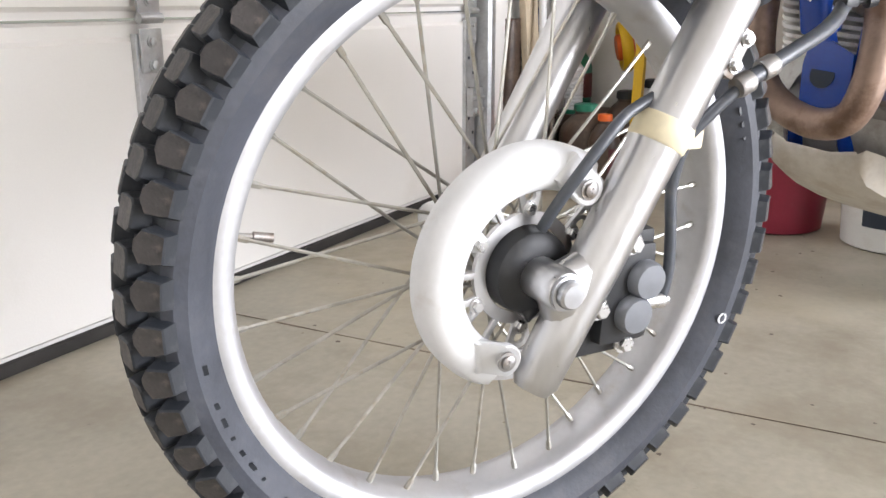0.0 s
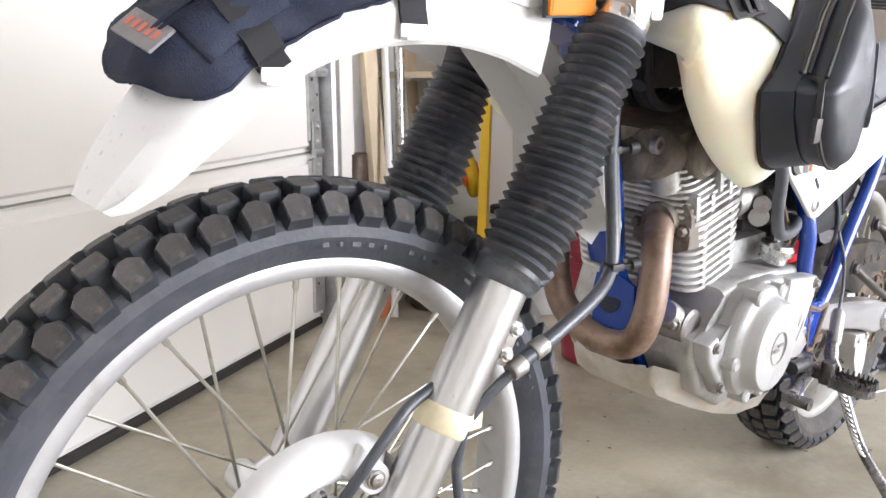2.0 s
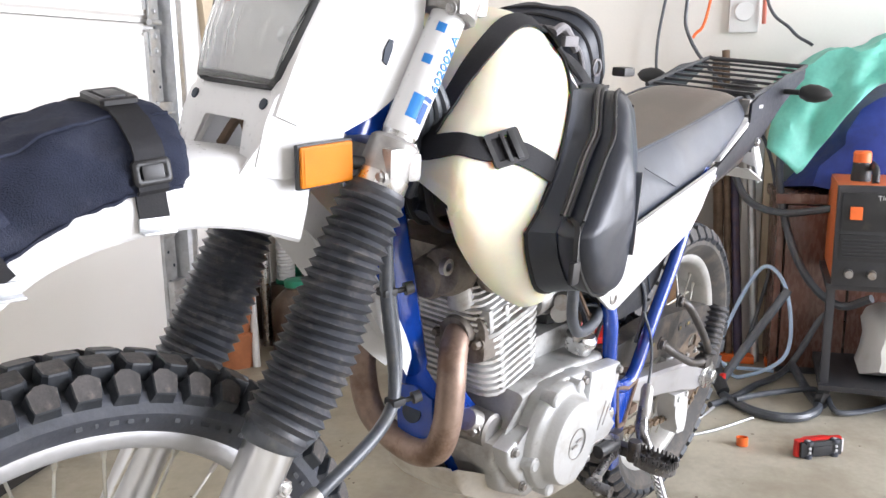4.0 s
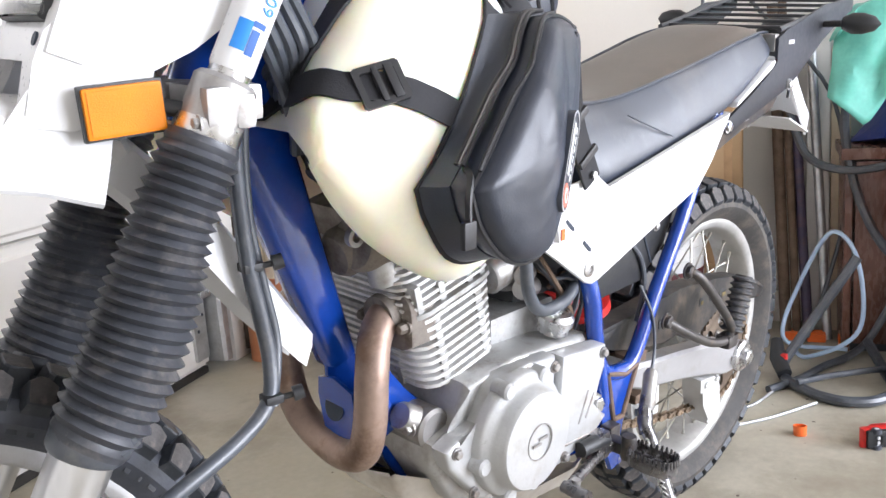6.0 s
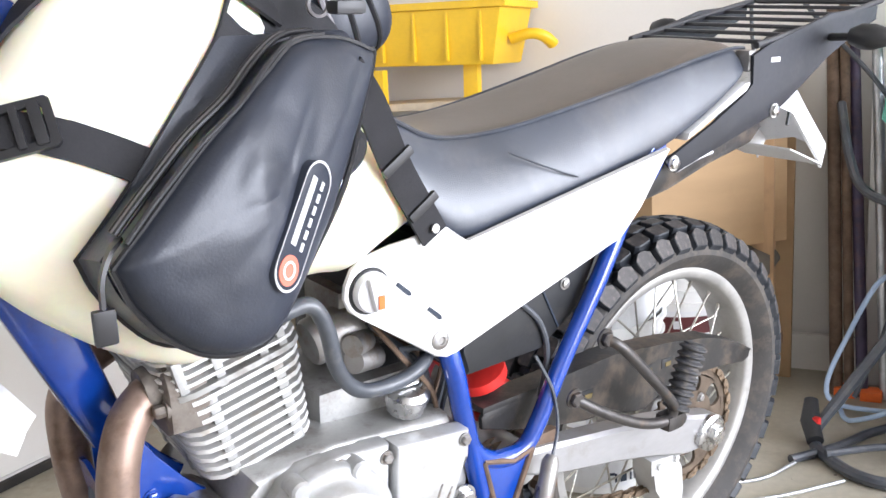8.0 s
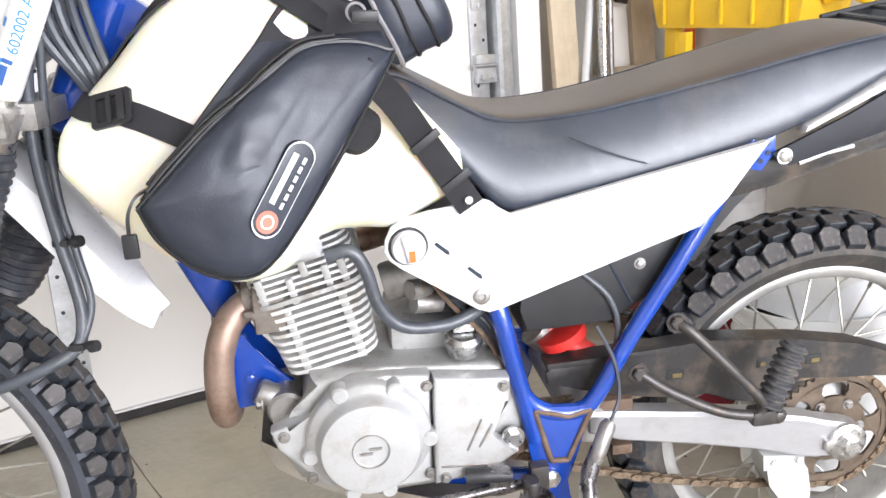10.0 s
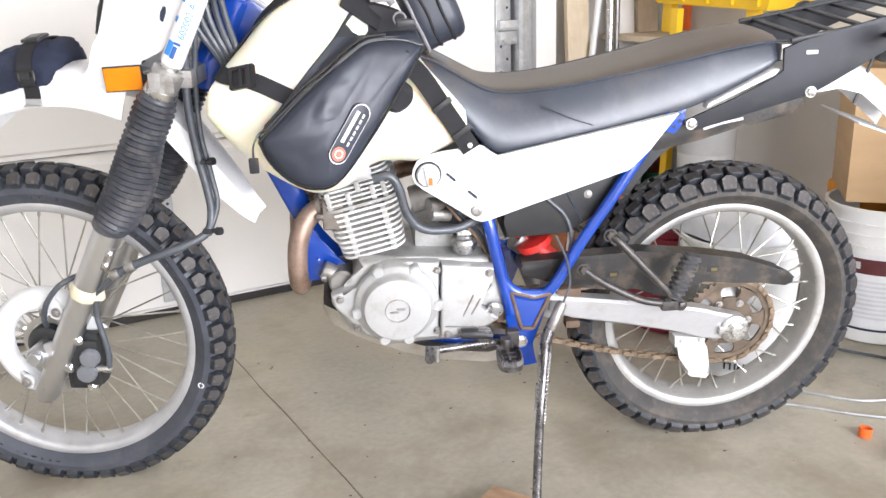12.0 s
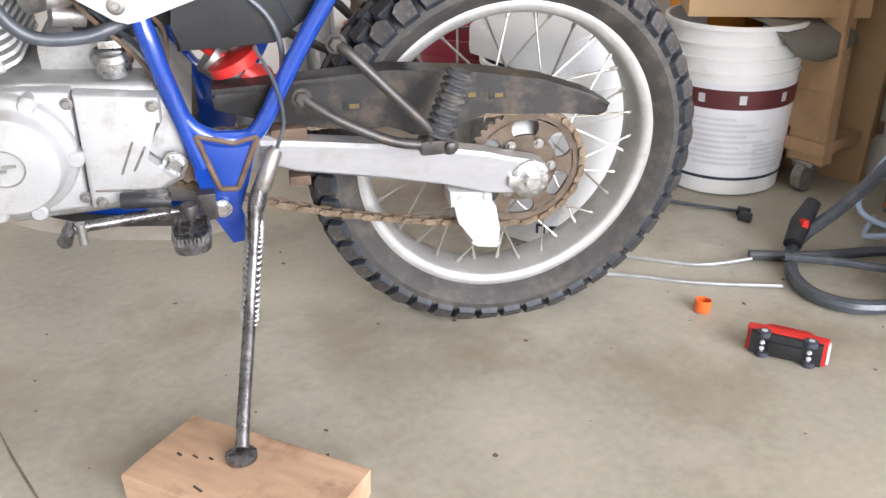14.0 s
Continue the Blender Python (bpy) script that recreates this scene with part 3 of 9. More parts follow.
def wheel(name, centre, rim_r, base_r, half, m, count, rows, hub_prof, flange, label, metal):
    """rows: (lateral place, tilt, length, width, height, phase) of the tread blocks."""
    turn = m @ Matrix.Translation(centre) @ pose(0, 0, 0, 90, 0, 0)
    bm = bmesh.new()
    w = half * 0.58 + 0.0035
    loop_lathe(bm, [(rim_r + 0.002, w), (rim_r + 0.002, w - 0.003), (rim_r - 0.012, w - 0.004), (rim_r - 0.016, 0.008), (rim_r - 0.016, -0.008), (rim_r - 0.012, -w + 0.004),
                    (rim_r + 0.002, -w + 0.003), (rim_r + 0.002, -w), (rim_r - 0.003, -w - 0.001), (rim_r - 0.013, -w + 0.001), (rim_r - 0.018, -w + 0.006), (rim_r - 0.022, -0.010), (rim_r - 0.022, 0.010),
                    (rim_r - 0.018, w - 0.006), (rim_r - 0.013, w - 0.001), (rim_r - 0.003, w + 0.001)], 96, turn)
    wh = part(name, bm, metal, bike, label)
    bm = bmesh.new()
    r0, d = rim_r - 0.001, base_r - rim_r
    side = [(r0, w - 0.002), (r0 + 0.10 * d, w + 0.004), (r0 + 0.25 * d, half * 0.88), (r0 + 0.45 * d, half), (r0 + 0.65 * d, half * 0.98), (r0 + 0.8 * d, half * 0.85), (r0 + 0.93 * d, half * 0.55), (base_r, half * 0.2)]
    loop_lathe(bm, side + [(r, -h) for r, h in reversed(side)], 120, turn)
    back = turn.inverted()
    for f in bm.faces:     # the tread's floor gets darker rubber than the sidewall: groove shade as colour
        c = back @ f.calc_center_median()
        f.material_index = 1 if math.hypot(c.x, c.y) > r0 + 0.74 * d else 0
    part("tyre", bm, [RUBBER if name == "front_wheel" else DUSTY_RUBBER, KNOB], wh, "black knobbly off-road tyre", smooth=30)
    for lat, tilt, lx, ly, lz, phase, skirt in rows:
        h = lat * half
        r = r0 + d * (1.0 - 0.34 * abs(lat) ** 2.6) - 0.001
        first = None
        for k in range(count):
            a = 2 * math.pi * (k + phase) / count
            wob = 0.05 * noise.noise((k * 1.7, lat * 5, phase))
            mm = turn @ Matrix.Rotation(a, 4, "Z") @ Matrix.Translation((r, 0, h)) @ Matrix.Rotation(radians(tilt), 4, "Y") @ Matrix.Diagonal((1 + wob, 1 - wob, 1 + wob, 1))
            if first is None:
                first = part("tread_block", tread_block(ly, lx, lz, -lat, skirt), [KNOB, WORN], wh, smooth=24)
                first.matrix_basis = mm
            else:
                share(first, mm, wh)
    bm = bmesh.new()
    lathe(bm, hub_prof, 40, turn)
    part("hub", bm, CAST, wh)
    for side_h, lead in ((1, 1), (1, -1), (-1, 1), (-1, -1)):
        bm = bmesh.new()
        fr, fh = flange
        start = (0 if side_h > 0 else 0.5) + (0.25 if lead > 0 else 0)
        a1 = 2 * math.pi * start / 9
        a0 = a1 + lead * radians(62)
        p0 = Vector((fr * math.cos(a0), fr * math.sin(a0), side_h * fh + lead * 0.002))
        p1 = Vector(((rim_r - 0.017) * math.cos(a1), (rim_r - 0.017) * math.sin(a1), side_h * 0.007))
        way = (p1 - p0).normalized()
        tube(bm, [p0 - way * 0.004, p0, p1], [0.0018, 0.0018, 0.0018], 6)
        tube(bm, [p1 - way * 0.017, p1 - way * 0.014, p1 + way * 0.001], [0.0020, 0.0032, 0.0034], 6)
        first = part("spoke", bm, SPOKE, wh, m=turn)
        for k in range(1, 9):
            share(first, turn @ Matrix.Rotation(2 * math.pi * k / 9, 4, "Z") @ turn.inverted(), wh)
    return wh, turn


SPOKE = material("spoke_steel", (0.46, 0.45, 0.41), 0.35, 0.85, 0.2, 30, 160, 0.1, (0.34, 0.27, 0.17), 0.5, gap=0.5)
front, FT = wheel("front_wheel", (-0.004, 0.0, 0.340), 0.281, 0.3375, 0.0465, STEER, 56,
                  [(0.29, 80, 0.0275, 0.0265, 0.0165, 0.0, 0.0), (-0.29, 100, 0.0275, 0.0265, 0.0165, 0.5, 0.0), (0.76, 54, 0.0285, 0.0265, 0.0160, 0.5, 0.024), (-0.76, 126, 0.0285, 0.0265, 0.0160, 0.0, 0.024)],
                  [(0.012, 0.050), (0.030, 0.048), (0.038, 0.044), (0.038, 0.036), (0.026, 0.030), (0.022, 0.0), (0.026, -0.030), (0.034, -0.034), (0.034, -0.040), (0.014, -0.05)],
                  (0.034, 0.034), "spoked front wheel with polished alloy rim", RIM)
rear, RT = wheel("rear_wheel", (1.370, 0.0, 0.306), 0.243, 0.3055, 0.062, Matrix(), 44,
                 [(0.0, 90, 0.033, 0.026, 0.0145, 0.25, 0.0), (0.42, 76, 0.035, 0.027, 0.0145, 0.75, 0.0), (-0.42, 104, 0.035, 0.027, 0.0145, 0.75, 0.0), (0.82, 46, 0.035, 0.030, 0.0145, 0.25, 0.024), (-0.82, 134, 0.035, 0.030, 0.0145, 0.25, 0.024)],
                 [(0.014, 0.085), (0.03, 0.083), (0.05, 0.075), (0.068, 0.060), (0.068, 0.046), (0.045, 0.036), (0.04, 0.0), (0.045, -0.036), (0.07, -0.046), (0.07, -0.06), (0.02, -0.08)],
                 (0.062, 0.05), "spoked rear wheel with dull alloy rim", RIM_DULL)

# valve and lettering ridges on the front tyre
bm = bmesh.new()
tube(bm, [FT @ Vector(p) for p in ((-0.262, 0.045, 0.0), (-0.240, 0.042, 0.002), (-0.239, 0.042, 0.002), (-0.222, 0.039, 0.003))], [0.0028, 0.0028, 0.0042, 0.0042], 10)
part("valve", bm, DULL_STEEL, front)
bm = bmesh.new()
for k in range(46):
    a = radians(20 + k * 3.1) if k < 23 else radians(190 + (k - 23) * 3.4)
    rr = 0.298 + 0.003 * noise.noise((k, 0, 0))
    mm = FT @ Matrix.Rotation(a, 4, "Z") @ Matrix.Translation((rr + 0.002, 0, 0.0437)) @ Matrix.Rotation(radians(10), 4, "Y")
    if k % 7 != 3:
        box(bm, (0, 0, 0), (0.008, 0.0030 + 0.003 * ((k * 7) % 3), 0.0006), 0, mm)
tagged(part("raised_lettering", bm, KNOB, front), kind="stuff")
bm = bmesh.new()
loop_lathe(bm, [(0.0065, 0), (0.0065, 0.0012), (0.0042, 0.0012), (0.0042, 0)], 18, FT @ Matrix.Rotation(radians(-20), 4, "Z") @ Matrix.Translation((0.306, 0, 0.0452)))
part("size_mark", bm, LABEL, front)

# front brake disc: rim ring, open carrier arms, bolts
bm = bmesh.new()
D0 = FT @ Matrix.Translation((0, 0, 0.057))
loop_lathe(bm, [(0.113, 0.002), (0.113, -0.002), (0.083, -0.002), (0.083, 0.002)], 64, D0)
loop_lathe(bm, [(0.055, 0.0025), (0.055, -0.0025), (0.043, -0.0025), (0.043, 0.0025)], 48, D0)
for k in range(6):
    mm = D0 @ Matrix.Rotation(2 * math.pi * k / 6, 4, "Z")
    box(bm, (0.068, 0, 0), (0.034, 0.006, 0.0045), 0.001, mm)
    for s in (-1, 1):
        box(bm, (0.068, s * 0.010, 0), (0.036, 0.005, 0.0045), 0.001, mm @ Matrix.Rotation(radians(s * 14), 4, "Z"))
    loop_lathe(bm, [(0.0105, 0.0024), (0.0105, -0.0024), (0.006, -0.0024), (0.006, 0.0024)], 16, D0 @ Matrix.Rotation(2 * math.pi * (k + 0.5) / 6, 4, "Z") @ Matrix.Translation((0.070, 0, 0)))
disc = part("brake_disc", bm, ALLOY, front, "drilled steel brake disc")
for k in range(6):
    bm = bmesh.new()
    a = 2 * math.pi * (k + 0.5) / 6
    p = D0 @ Vector((0.058 * math.cos(a), 0.058 * math.sin(a), 0.002))
    hexbolt(bm, p, 0.0058, 0.006, D0.to_3x3() @ Vector((0, 0, 1)))
    part("disc_bolt", bm, STEEL, front)
bm = bmesh.new()
lathe(bm, [(0.041, 0.0), (0.041, 0.010), (0.039, 0.022), (0.033, 0.027), (0.020, 0.028)], 40, FT @ Matrix.Translation((0, 0, 0.052)))
tube(bm, [FT @ Vector(p) for p in ((0.012, -0.022, 0.066), (0.002, -0.034, 0.070), (-0.007, -0.042, 0.070))], 0.0095, 12)
drive = part("speedometer_drive", bm, BLACK, front, "black speedometer drive housing")
bm = bmesh.new()
tube(bm, [FT @ Vector(p) for p in ((0.0, -0.034, 0.070), (-0.002, -0.044, 0.072))], 0.0065, 6)
part("cable_nut", bm, DULL_STEEL, front)

# fork legs


def on_leg(z, y, out=0.0):
    """A point on the fork leg's line at height z; out: ahead of it."""
    return Vector((-0.008 + 0.52 * (z - 0.25) - out * 0.887, y, z + out * 0.462))


for y in (-0.098, 0.098):
    left = y < 0
    bm = bmesh.new()
    zz = [0.236, 0.246, 0.30, 0.36, 0.42, 0.50, 0.585, 0.60]
    tube(bm, [on_leg(z, y) for z in zz], [0.017, 0.0225, 0.0235, 0.025, 0.0255, 0.0262, 0.0268, 0.0268], 24)
    # lug that carries the axle ahead of the tube
    lug = [on_leg(0.325, y, 0.0), on_leg(0.324, y, 0.020), on_leg(0.322, y, 0.038)]
    rings = []
    ahead, up = Vector((-0.9, 0, 0.44)), RAKE
    for p, hh, ww in zip(lug, (0.075, 0.038, 0.019), (0.022, 0.021, 0.019)):
        rings.append([p + up * hh * math.sin(a) + Vector((0, 1, 0)) * ww * math.cos(a) for a in (2 * math.pi * k / 16 for k in range(16))])
    grid_faces(bm, rings)
    lathe(bm, [(0.0175, -0.024), (0.0195, -0.020), (0.0195, 0.020), (0.0175, 0.024)], 24, Matrix.Translation(on_leg(0.322, y, 0.037)) @ pose(0, 0, 0, 90, 0, 0))
    leg = part("fork_leg", bm, ALLOY, bike, "satin alloy fork slider", m=STEER)
    bm = bmesh.new()
    s = -1 if left else 1
    am = Matrix.Translation(on_leg(0.322, y, 0.037) + Vector((0, s * 0.024, 0))) @ pose(0, 0, 0, -90 * s, 0, 0)
    lathe(bm, [(0.0165, 0.0), (0.0165, 0.003), (0.0135, 0.0035)], 28, am, False)
    lathe(bm, [(0.0132, 0.003), (0.0132, 0.010), (0.011, 0.0125), (0.0, 0.013)], 12, am, False)
    part("axle_bolt", bm, AXLE, leg, m=STEER)
    # pleated gaiter, bowed a little where it sags on the slider
    bm = bmesh.new()
    n, pts, rad = 25, [], []
    for k in range(n * 4 + 1):
        t = k / (n * 4)
        z = 0.600 + t * 0.240
        sag = 0.010 * math.sin(math.pi * min(1, t * 1.35)) * (1 - t)
        pts.append(on_leg(z, y) + Vector((sag * 1.5, 0.0, 0)))
        wave = (0, 0.5, 1, 0.5)[k % 4]
        size = 0.0305 + 0.0065 * math.sin(math.pi * min(1.0, 0.12 + t * 1.25))
        rad.append(size + 0.0062 * wave * min(1, t * 14) * min(1, (1 - t) * 14))
    tube(bm, pts, rad, 32)
    part("gaiter", bm, GAITER, leg, "black pleated rubber fork gaiter", m=STEER, smooth=25)
    bm = bmesh.new()
    tube(bm, [on_leg(z, y) for z in (0.592, 0.596, 0.612, 0.616)], [0.029, 0.0325, 0.0325, 0.030], 28)
    tube(bm, [on_leg(0.598, y) + Vector((0.02, -0.026 if left else 0.026, 0)), on_leg(0.608, y) + Vector((0.028, -0.028 if left else 0.028, 0))], 0.006, 8)
    part("gaiter_clamp", bm, HOSE, leg, m=STEER)
    bm = bmesh.new()
    tube(bm, [on_leg(z, y) for z in (0.56, 0.70, 0.84, 0.862, 1.03)], 0.0178, 24)
    part("stanchion", bm, STEEL, leg, m=STEER)
    # sleeve with maker's stickers round the upper tube
    bm = bmesh.new()
    tube(bm, [on_leg(z, y) for z in (0.893, 0.896, 1.012, 1.014)], [0.0180, 0.0192, 0.0192, 0.0180], 28)
    part("tube_sleeve", bm, WHITE, leg, "white sleeve with blue printed markings", m=STEER)
    # clamps
    for z, hh, rr in ((0.866, 0.042, 0.0275), (1.03, 0.036, 0.029)):
        bm = bmesh.new()
        tube(bm, [on_leg(z + d, y) for d in (-hh / 2, -hh / 2 + 0.004, hh / 2 - 0.004, hh / 2)], [rr - 0.004, rr, rr, rr - 0.004], 20)
        box(bm, on_leg(z, y) + Vector((-0.010, -0.020 if left else 0.020, 0)), (0.022, 0.017, hh * 0.85), 0.007)
        box(bm, on_leg(z, y) + Vector((0.014, -0.019 if left else 0.019, -0.004)), (0.019, 0.016, hh * 0.7), 0.007)
        box(bm, on_leg(z, y * 0.5) + Vector((0.02, 0, 0)), (0.05, 0.09, hh * 0.75), 0.006)
        for d in (-0.25, 0.25):
            hexbolt(bm, on_leg(z + hh * d, y) + Vector((-0.020, -0.021 if left else 0.021, 0)), 0.0052, 0.006, (-1, 0, 0))
        part("fork_clamp", bm, CLAMP, leg, m=STEER)
    bm = bmesh.new()
    tube(bm, [on_leg(z, y) for z in (0.835, 0.838, 0.852)], [0.0265, 0.029, 0.029], 24)
    part("dust_cap", bm, STEEL, leg, m=STEER)
    if left:
        bm = bmesh.new()
        tube(bm, [on_leg(0.458, y), on_leg(0.460, y), on_leg(0.478, y), on_leg(0.480, y)], [0.0262, 0.0278, 0.0278, 0.0262], 28)
        box(bm, on_leg(0.468, y) + Vector((0.026, -0.008, -0.004)), (0.024, 0.016, 0.019), 0.003, )
        part("cable_band", bm, CREAM, leg, "cream rubber band", m=STEER)

# printed marks on the near sleeve
SLEEVE = Matrix.Translation(on_leg(0.955, -0.098)) @ Matrix.Rotation(radians(27.5), 4, "Y")


def wrapped(name, words, size, angle, up, mat, parent, spin=90):
    """Lettering bent round the near sleeve, reading up the tube."""
    m = STEER @ SLEEVE @ Matrix.Rotation(radians(angle), 4, "Z") @ Matrix.Translation((0, -0.0195, up)) @ pose(0, 0, 0, 90, 0, 0) @ Matrix.Rotation(radians(spin), 4, "Z")
    return lettering(name, words, size, m, mat, parent)


legs = [o for o in bike.children if o.name.startswith("fork_leg")]
wrapped("print", "602002 A", 0.0165, 14, 0.014, DECAL_BLUE, legs[0])
for ang, up, hh, ww, mat in ((-30, -0.040, 0.026, 0.013, DECAL_BLUE), (2, -0.044, 0.022, 0.008, BLUE_INK), (-52, 0.01, 0.010, 0.010, DECAL_BLUE), (-48, 0.046, 0.010, 0.010, DECAL_BLUE), (6, -0.028, 0.005, 0.012, BLUE_INK)):
    bm = bmesh.new()
    rows = []
    for z in (up - hh / 2, up + hh / 2):
        rows.append([(0.0195 * math.sin(radians(ang + d)), -0.0195 * math.cos(radians(ang + d)), z) for d in [ww / 0.0195 * 57.3 * (k / 6 - 0.5) for k in range(7)]])
    grid_faces(bm, rows, False, False)
    part("sticker", bm, mat, legs[0], m=STEER @ SLEEVE)

# disc guard: a C-shaped white cover with two ears
bm = bmesh.new()
CG = Matrix.Translation((0.0, -0.056, 0.340))
rings = []
prof = [(0.077, 0.000), (0.077, 0.014), (0.081, 0.021), (0.089, 0.025), (0.102, 0.025), (0.113, 0.019), (0.119, 0.006), (0.119, -0.006), (0.116, -0.006), (0.115, 0.004), (0.110, 0.015), (0.101, 0.021), (0.090, 0.021), (0.084, 0.017), (0.080, 0.010), (0.080, 0.0)]
for k in range(56):
    a = radians(60 + 186 * k / 55)
    rings.append([CG @ Vector((r * math.cos(a), -h, r * math.sin(a))) for r, h in prof])
grid_faces(bm, rings)
for (x0, z0), (x1, z1), y0, y1 in (((0.018, 0.438), (0.036, 0.420), -0.078, -0.088), ((-0.062, 0.270), (-0.046, 0.272), -0.078, -0.098)):
    d = Vector((x1 - x0, 0, z1 - z0)).normalized()
    w = Vector((d.z, 0, -d.x))
    c0, c1 = Vector((x0, y0, z0)), Vector((x1, y1, z1))
    rim = [c0 - d * 0.004 + w * 0.016, c0 + w * 0.016] + [c1 + (w * math.cos(a) + d * math.sin(a)) * 0.0155 for a in (math.pi * k / 8 for k in range(9))] + [c0 - w * 0.016, c0 - d * 0.004 - w * 0.016]
    grid_faces(bm, [[p + Vector((0, t, 0)) for p in rim] for t in (0.004, 0.003, -0.003)] + [[c1.lerp(p, 0.9) + Vector((0, -0.0045, 0)) for p in rim]])
guard = part("disc_guard", bm, GUARD, bike, "white plastic brake disc guard", m=STEER)
for p in ((0.036, -0.091, 0.420), (-0.046, -0.101, 0.272)):
    bm = bmesh.new()
    lathe(bm, [(0.0095, 0.0), (0.0095, 0.002), (0.0068, 0.0022), (0.0068, 0.005), (0.005, 0.006)], 18, Matrix.Translation(p) @ pose(0, 0, 0, 90, 0, 0))
    box(bm, (p[0], p[1] - 0.0060, p[2]), (0.007, 0.001, 0.0014), 0)
    box(bm, (p[0], p[1] - 0.0061, p[2]), (0.0014, 0.001, 0.007), 0)
    part("screw", bm, DULL_STEEL, guard, m=STEER)

# caliper behind the near leg
bm = bmesh.new()
box(bm, (0.083, -0.086, 0.318), (0.060, 0.044, 0.100), 0.012, Matrix())
box(bm, (0.066, -0.082, 0.272), (0.060, 0.022, 0.036), 0.006)
box(bm, (0.096, -0.090, 0.366), (0.034, 0.022, 0.026), 0.006)
caliper = part("brake_caliper", bm, BLACK, bike, "dark grey two-piston brake caliper", m=STEER)
for x, z in ((0.097, 0.333), (0.086, 0.300)):
    bm = bmesh.new()
    lathe(bm, [(0.019, 0), (0.019, 0.010), (0.0165, 0.0145), (0.0, 0.0155)], 26, pose(x, -0.106, z, 90, 0, 0), False)
    part("piston_cap", bm, GREYCAP, caliper, "grey caliper piston cap", m=STEER)
for p in ((0.078, -0.108, 0.370), (0.050, -0.104, 0.308), (0.088, -0.100, 0.266)):
    bm = bmesh.new()
    hexbolt(bm, p, 0.008, 0.010)
    part("bolt", bm, STEEL, caliper, m=STEER)
bm = bmesh.new()
tube(bm, [(0.104, -0.102, 0.306), (0.128, -0.104, 0.305)], 0.0085, 10)
tube(bm, [(0.126, -0.104, 0.305), (0.134, -0.104, 0.305)], 0.0055, 10)
part("banjo", bm, STEEL, caliper, m=STEER)
bm = bmesh.new()
plate(bm, [(0.060, 0.405), (0.098, 0.406), (0.126, 0.382), (0.098, 0.376), (0.065, 0.38)], -0.078, -0.074, 0.001)
part("splash_shield", bm, GUARD, caliper, "white splash shield", m=STEER)

# cables and the brake hose down the near leg
front_lines = (("brake_hose", [(0.358, -0.080, 0.97), (0.342, -0.072, 0.89), (0.337, -0.070, 0.81), (0.343, -0.066, 0.72), (0.352, -0.066, 0.66), (0.356, -0.070, 0.615), (0.346, -0.080, 0.580), (0.305, -0.098, 0.560), (0.235, -0.115, 0.538), (0.172, -0.118, 0.510)], 0.0078),
               ("brake_hose", [(0.180, -0.119, 0.513), (0.155, -0.114, 0.492), (0.130, -0.108, 0.462), (0.122, -0.104, 0.42), (0.128, -0.104, 0.375), (0.132, -0.104, 0.335), (0.128, -0.104, 0.308)], 0.0056),
               ("speedometer_cable", [(0.366, -0.072, 0.95), (0.352, -0.062, 0.85), (0.350, -0.060, 0.76), (0.360, -0.060, 0.69), (0.367, -0.064, 0.63), (0.350, -0.082, 0.576)], 0.005),
               ("speedometer_cable", [(0.002, -0.072, 0.382), (0.006, -0.084, 0.405), (0.024, -0.096, 0.442), (0.050, -0.098, 0.474), (0.070, -0.094, 0.488), (0.098, -0.092, 0.500)], 0.0056))
for name, pts, r in front_lines:
    bm = bmesh.new()
    tube(bm, curve(pts, 7), r, 10)
    part(name, bm, HOSE, bike, m=STEER)
for p in ((0.350, -0.080, 0.584), (0.346, -0.064, 0.712)):
    bm = bmesh.new()
    box(bm, p, (0.019, 0.018, 0.009), 0.003)
    tube(bm, [Vector(p) + Vector((0.006, -0.005, 0)), Vector(p) + Vector((0.018, -0.009, 0.002)), Vector(p) + Vector((0.0185, -0.009, 0.002)), Vector(p) + Vector((0.028, -0.012, 0.004))], [0.003, 0.003, 0.0075, 0.007], 12)
    part("hose_clip", bm, BLACK, bike, m=STEER)
for p in ((0.208, -0.117, 0.527), (0.178, -0.119, 0.513)):
    bm = bmesh.new()
    lathe(bm, [(0.0095, -0.009), (0.0105, -0.007), (0.0105, 0.007), (0.0095, 0.009)], 14, Matrix.Translation(p) @ pose(0, 0, 0, 0, 68, 0))
    part("hose_ferrule", bm, DULL_STEEL, bike, m=STEER)
bm = bmesh.new()
box(bm, (0.166, -0.112, 0.540), (0.014, 0.016, 0.046), 0.003, Matrix.Translation((0.166, 0, 0.54)) @ Matrix.Rotation(radians(26), 4, "Y") @ Matrix.Translation((-0.166, 0, -0.54)))
bracket = part("hose_bracket", bm, DULL_STEEL, bike, m=STEER)
for x, z in ((0.173, 0.553), (0.162, 0.530)):
    bm = bmesh.new()
    hexbolt(bm, (x, -0.120, z), 0.0055, 0.006)
    part("bolt", bm, STEEL, bracket, m=STEER)

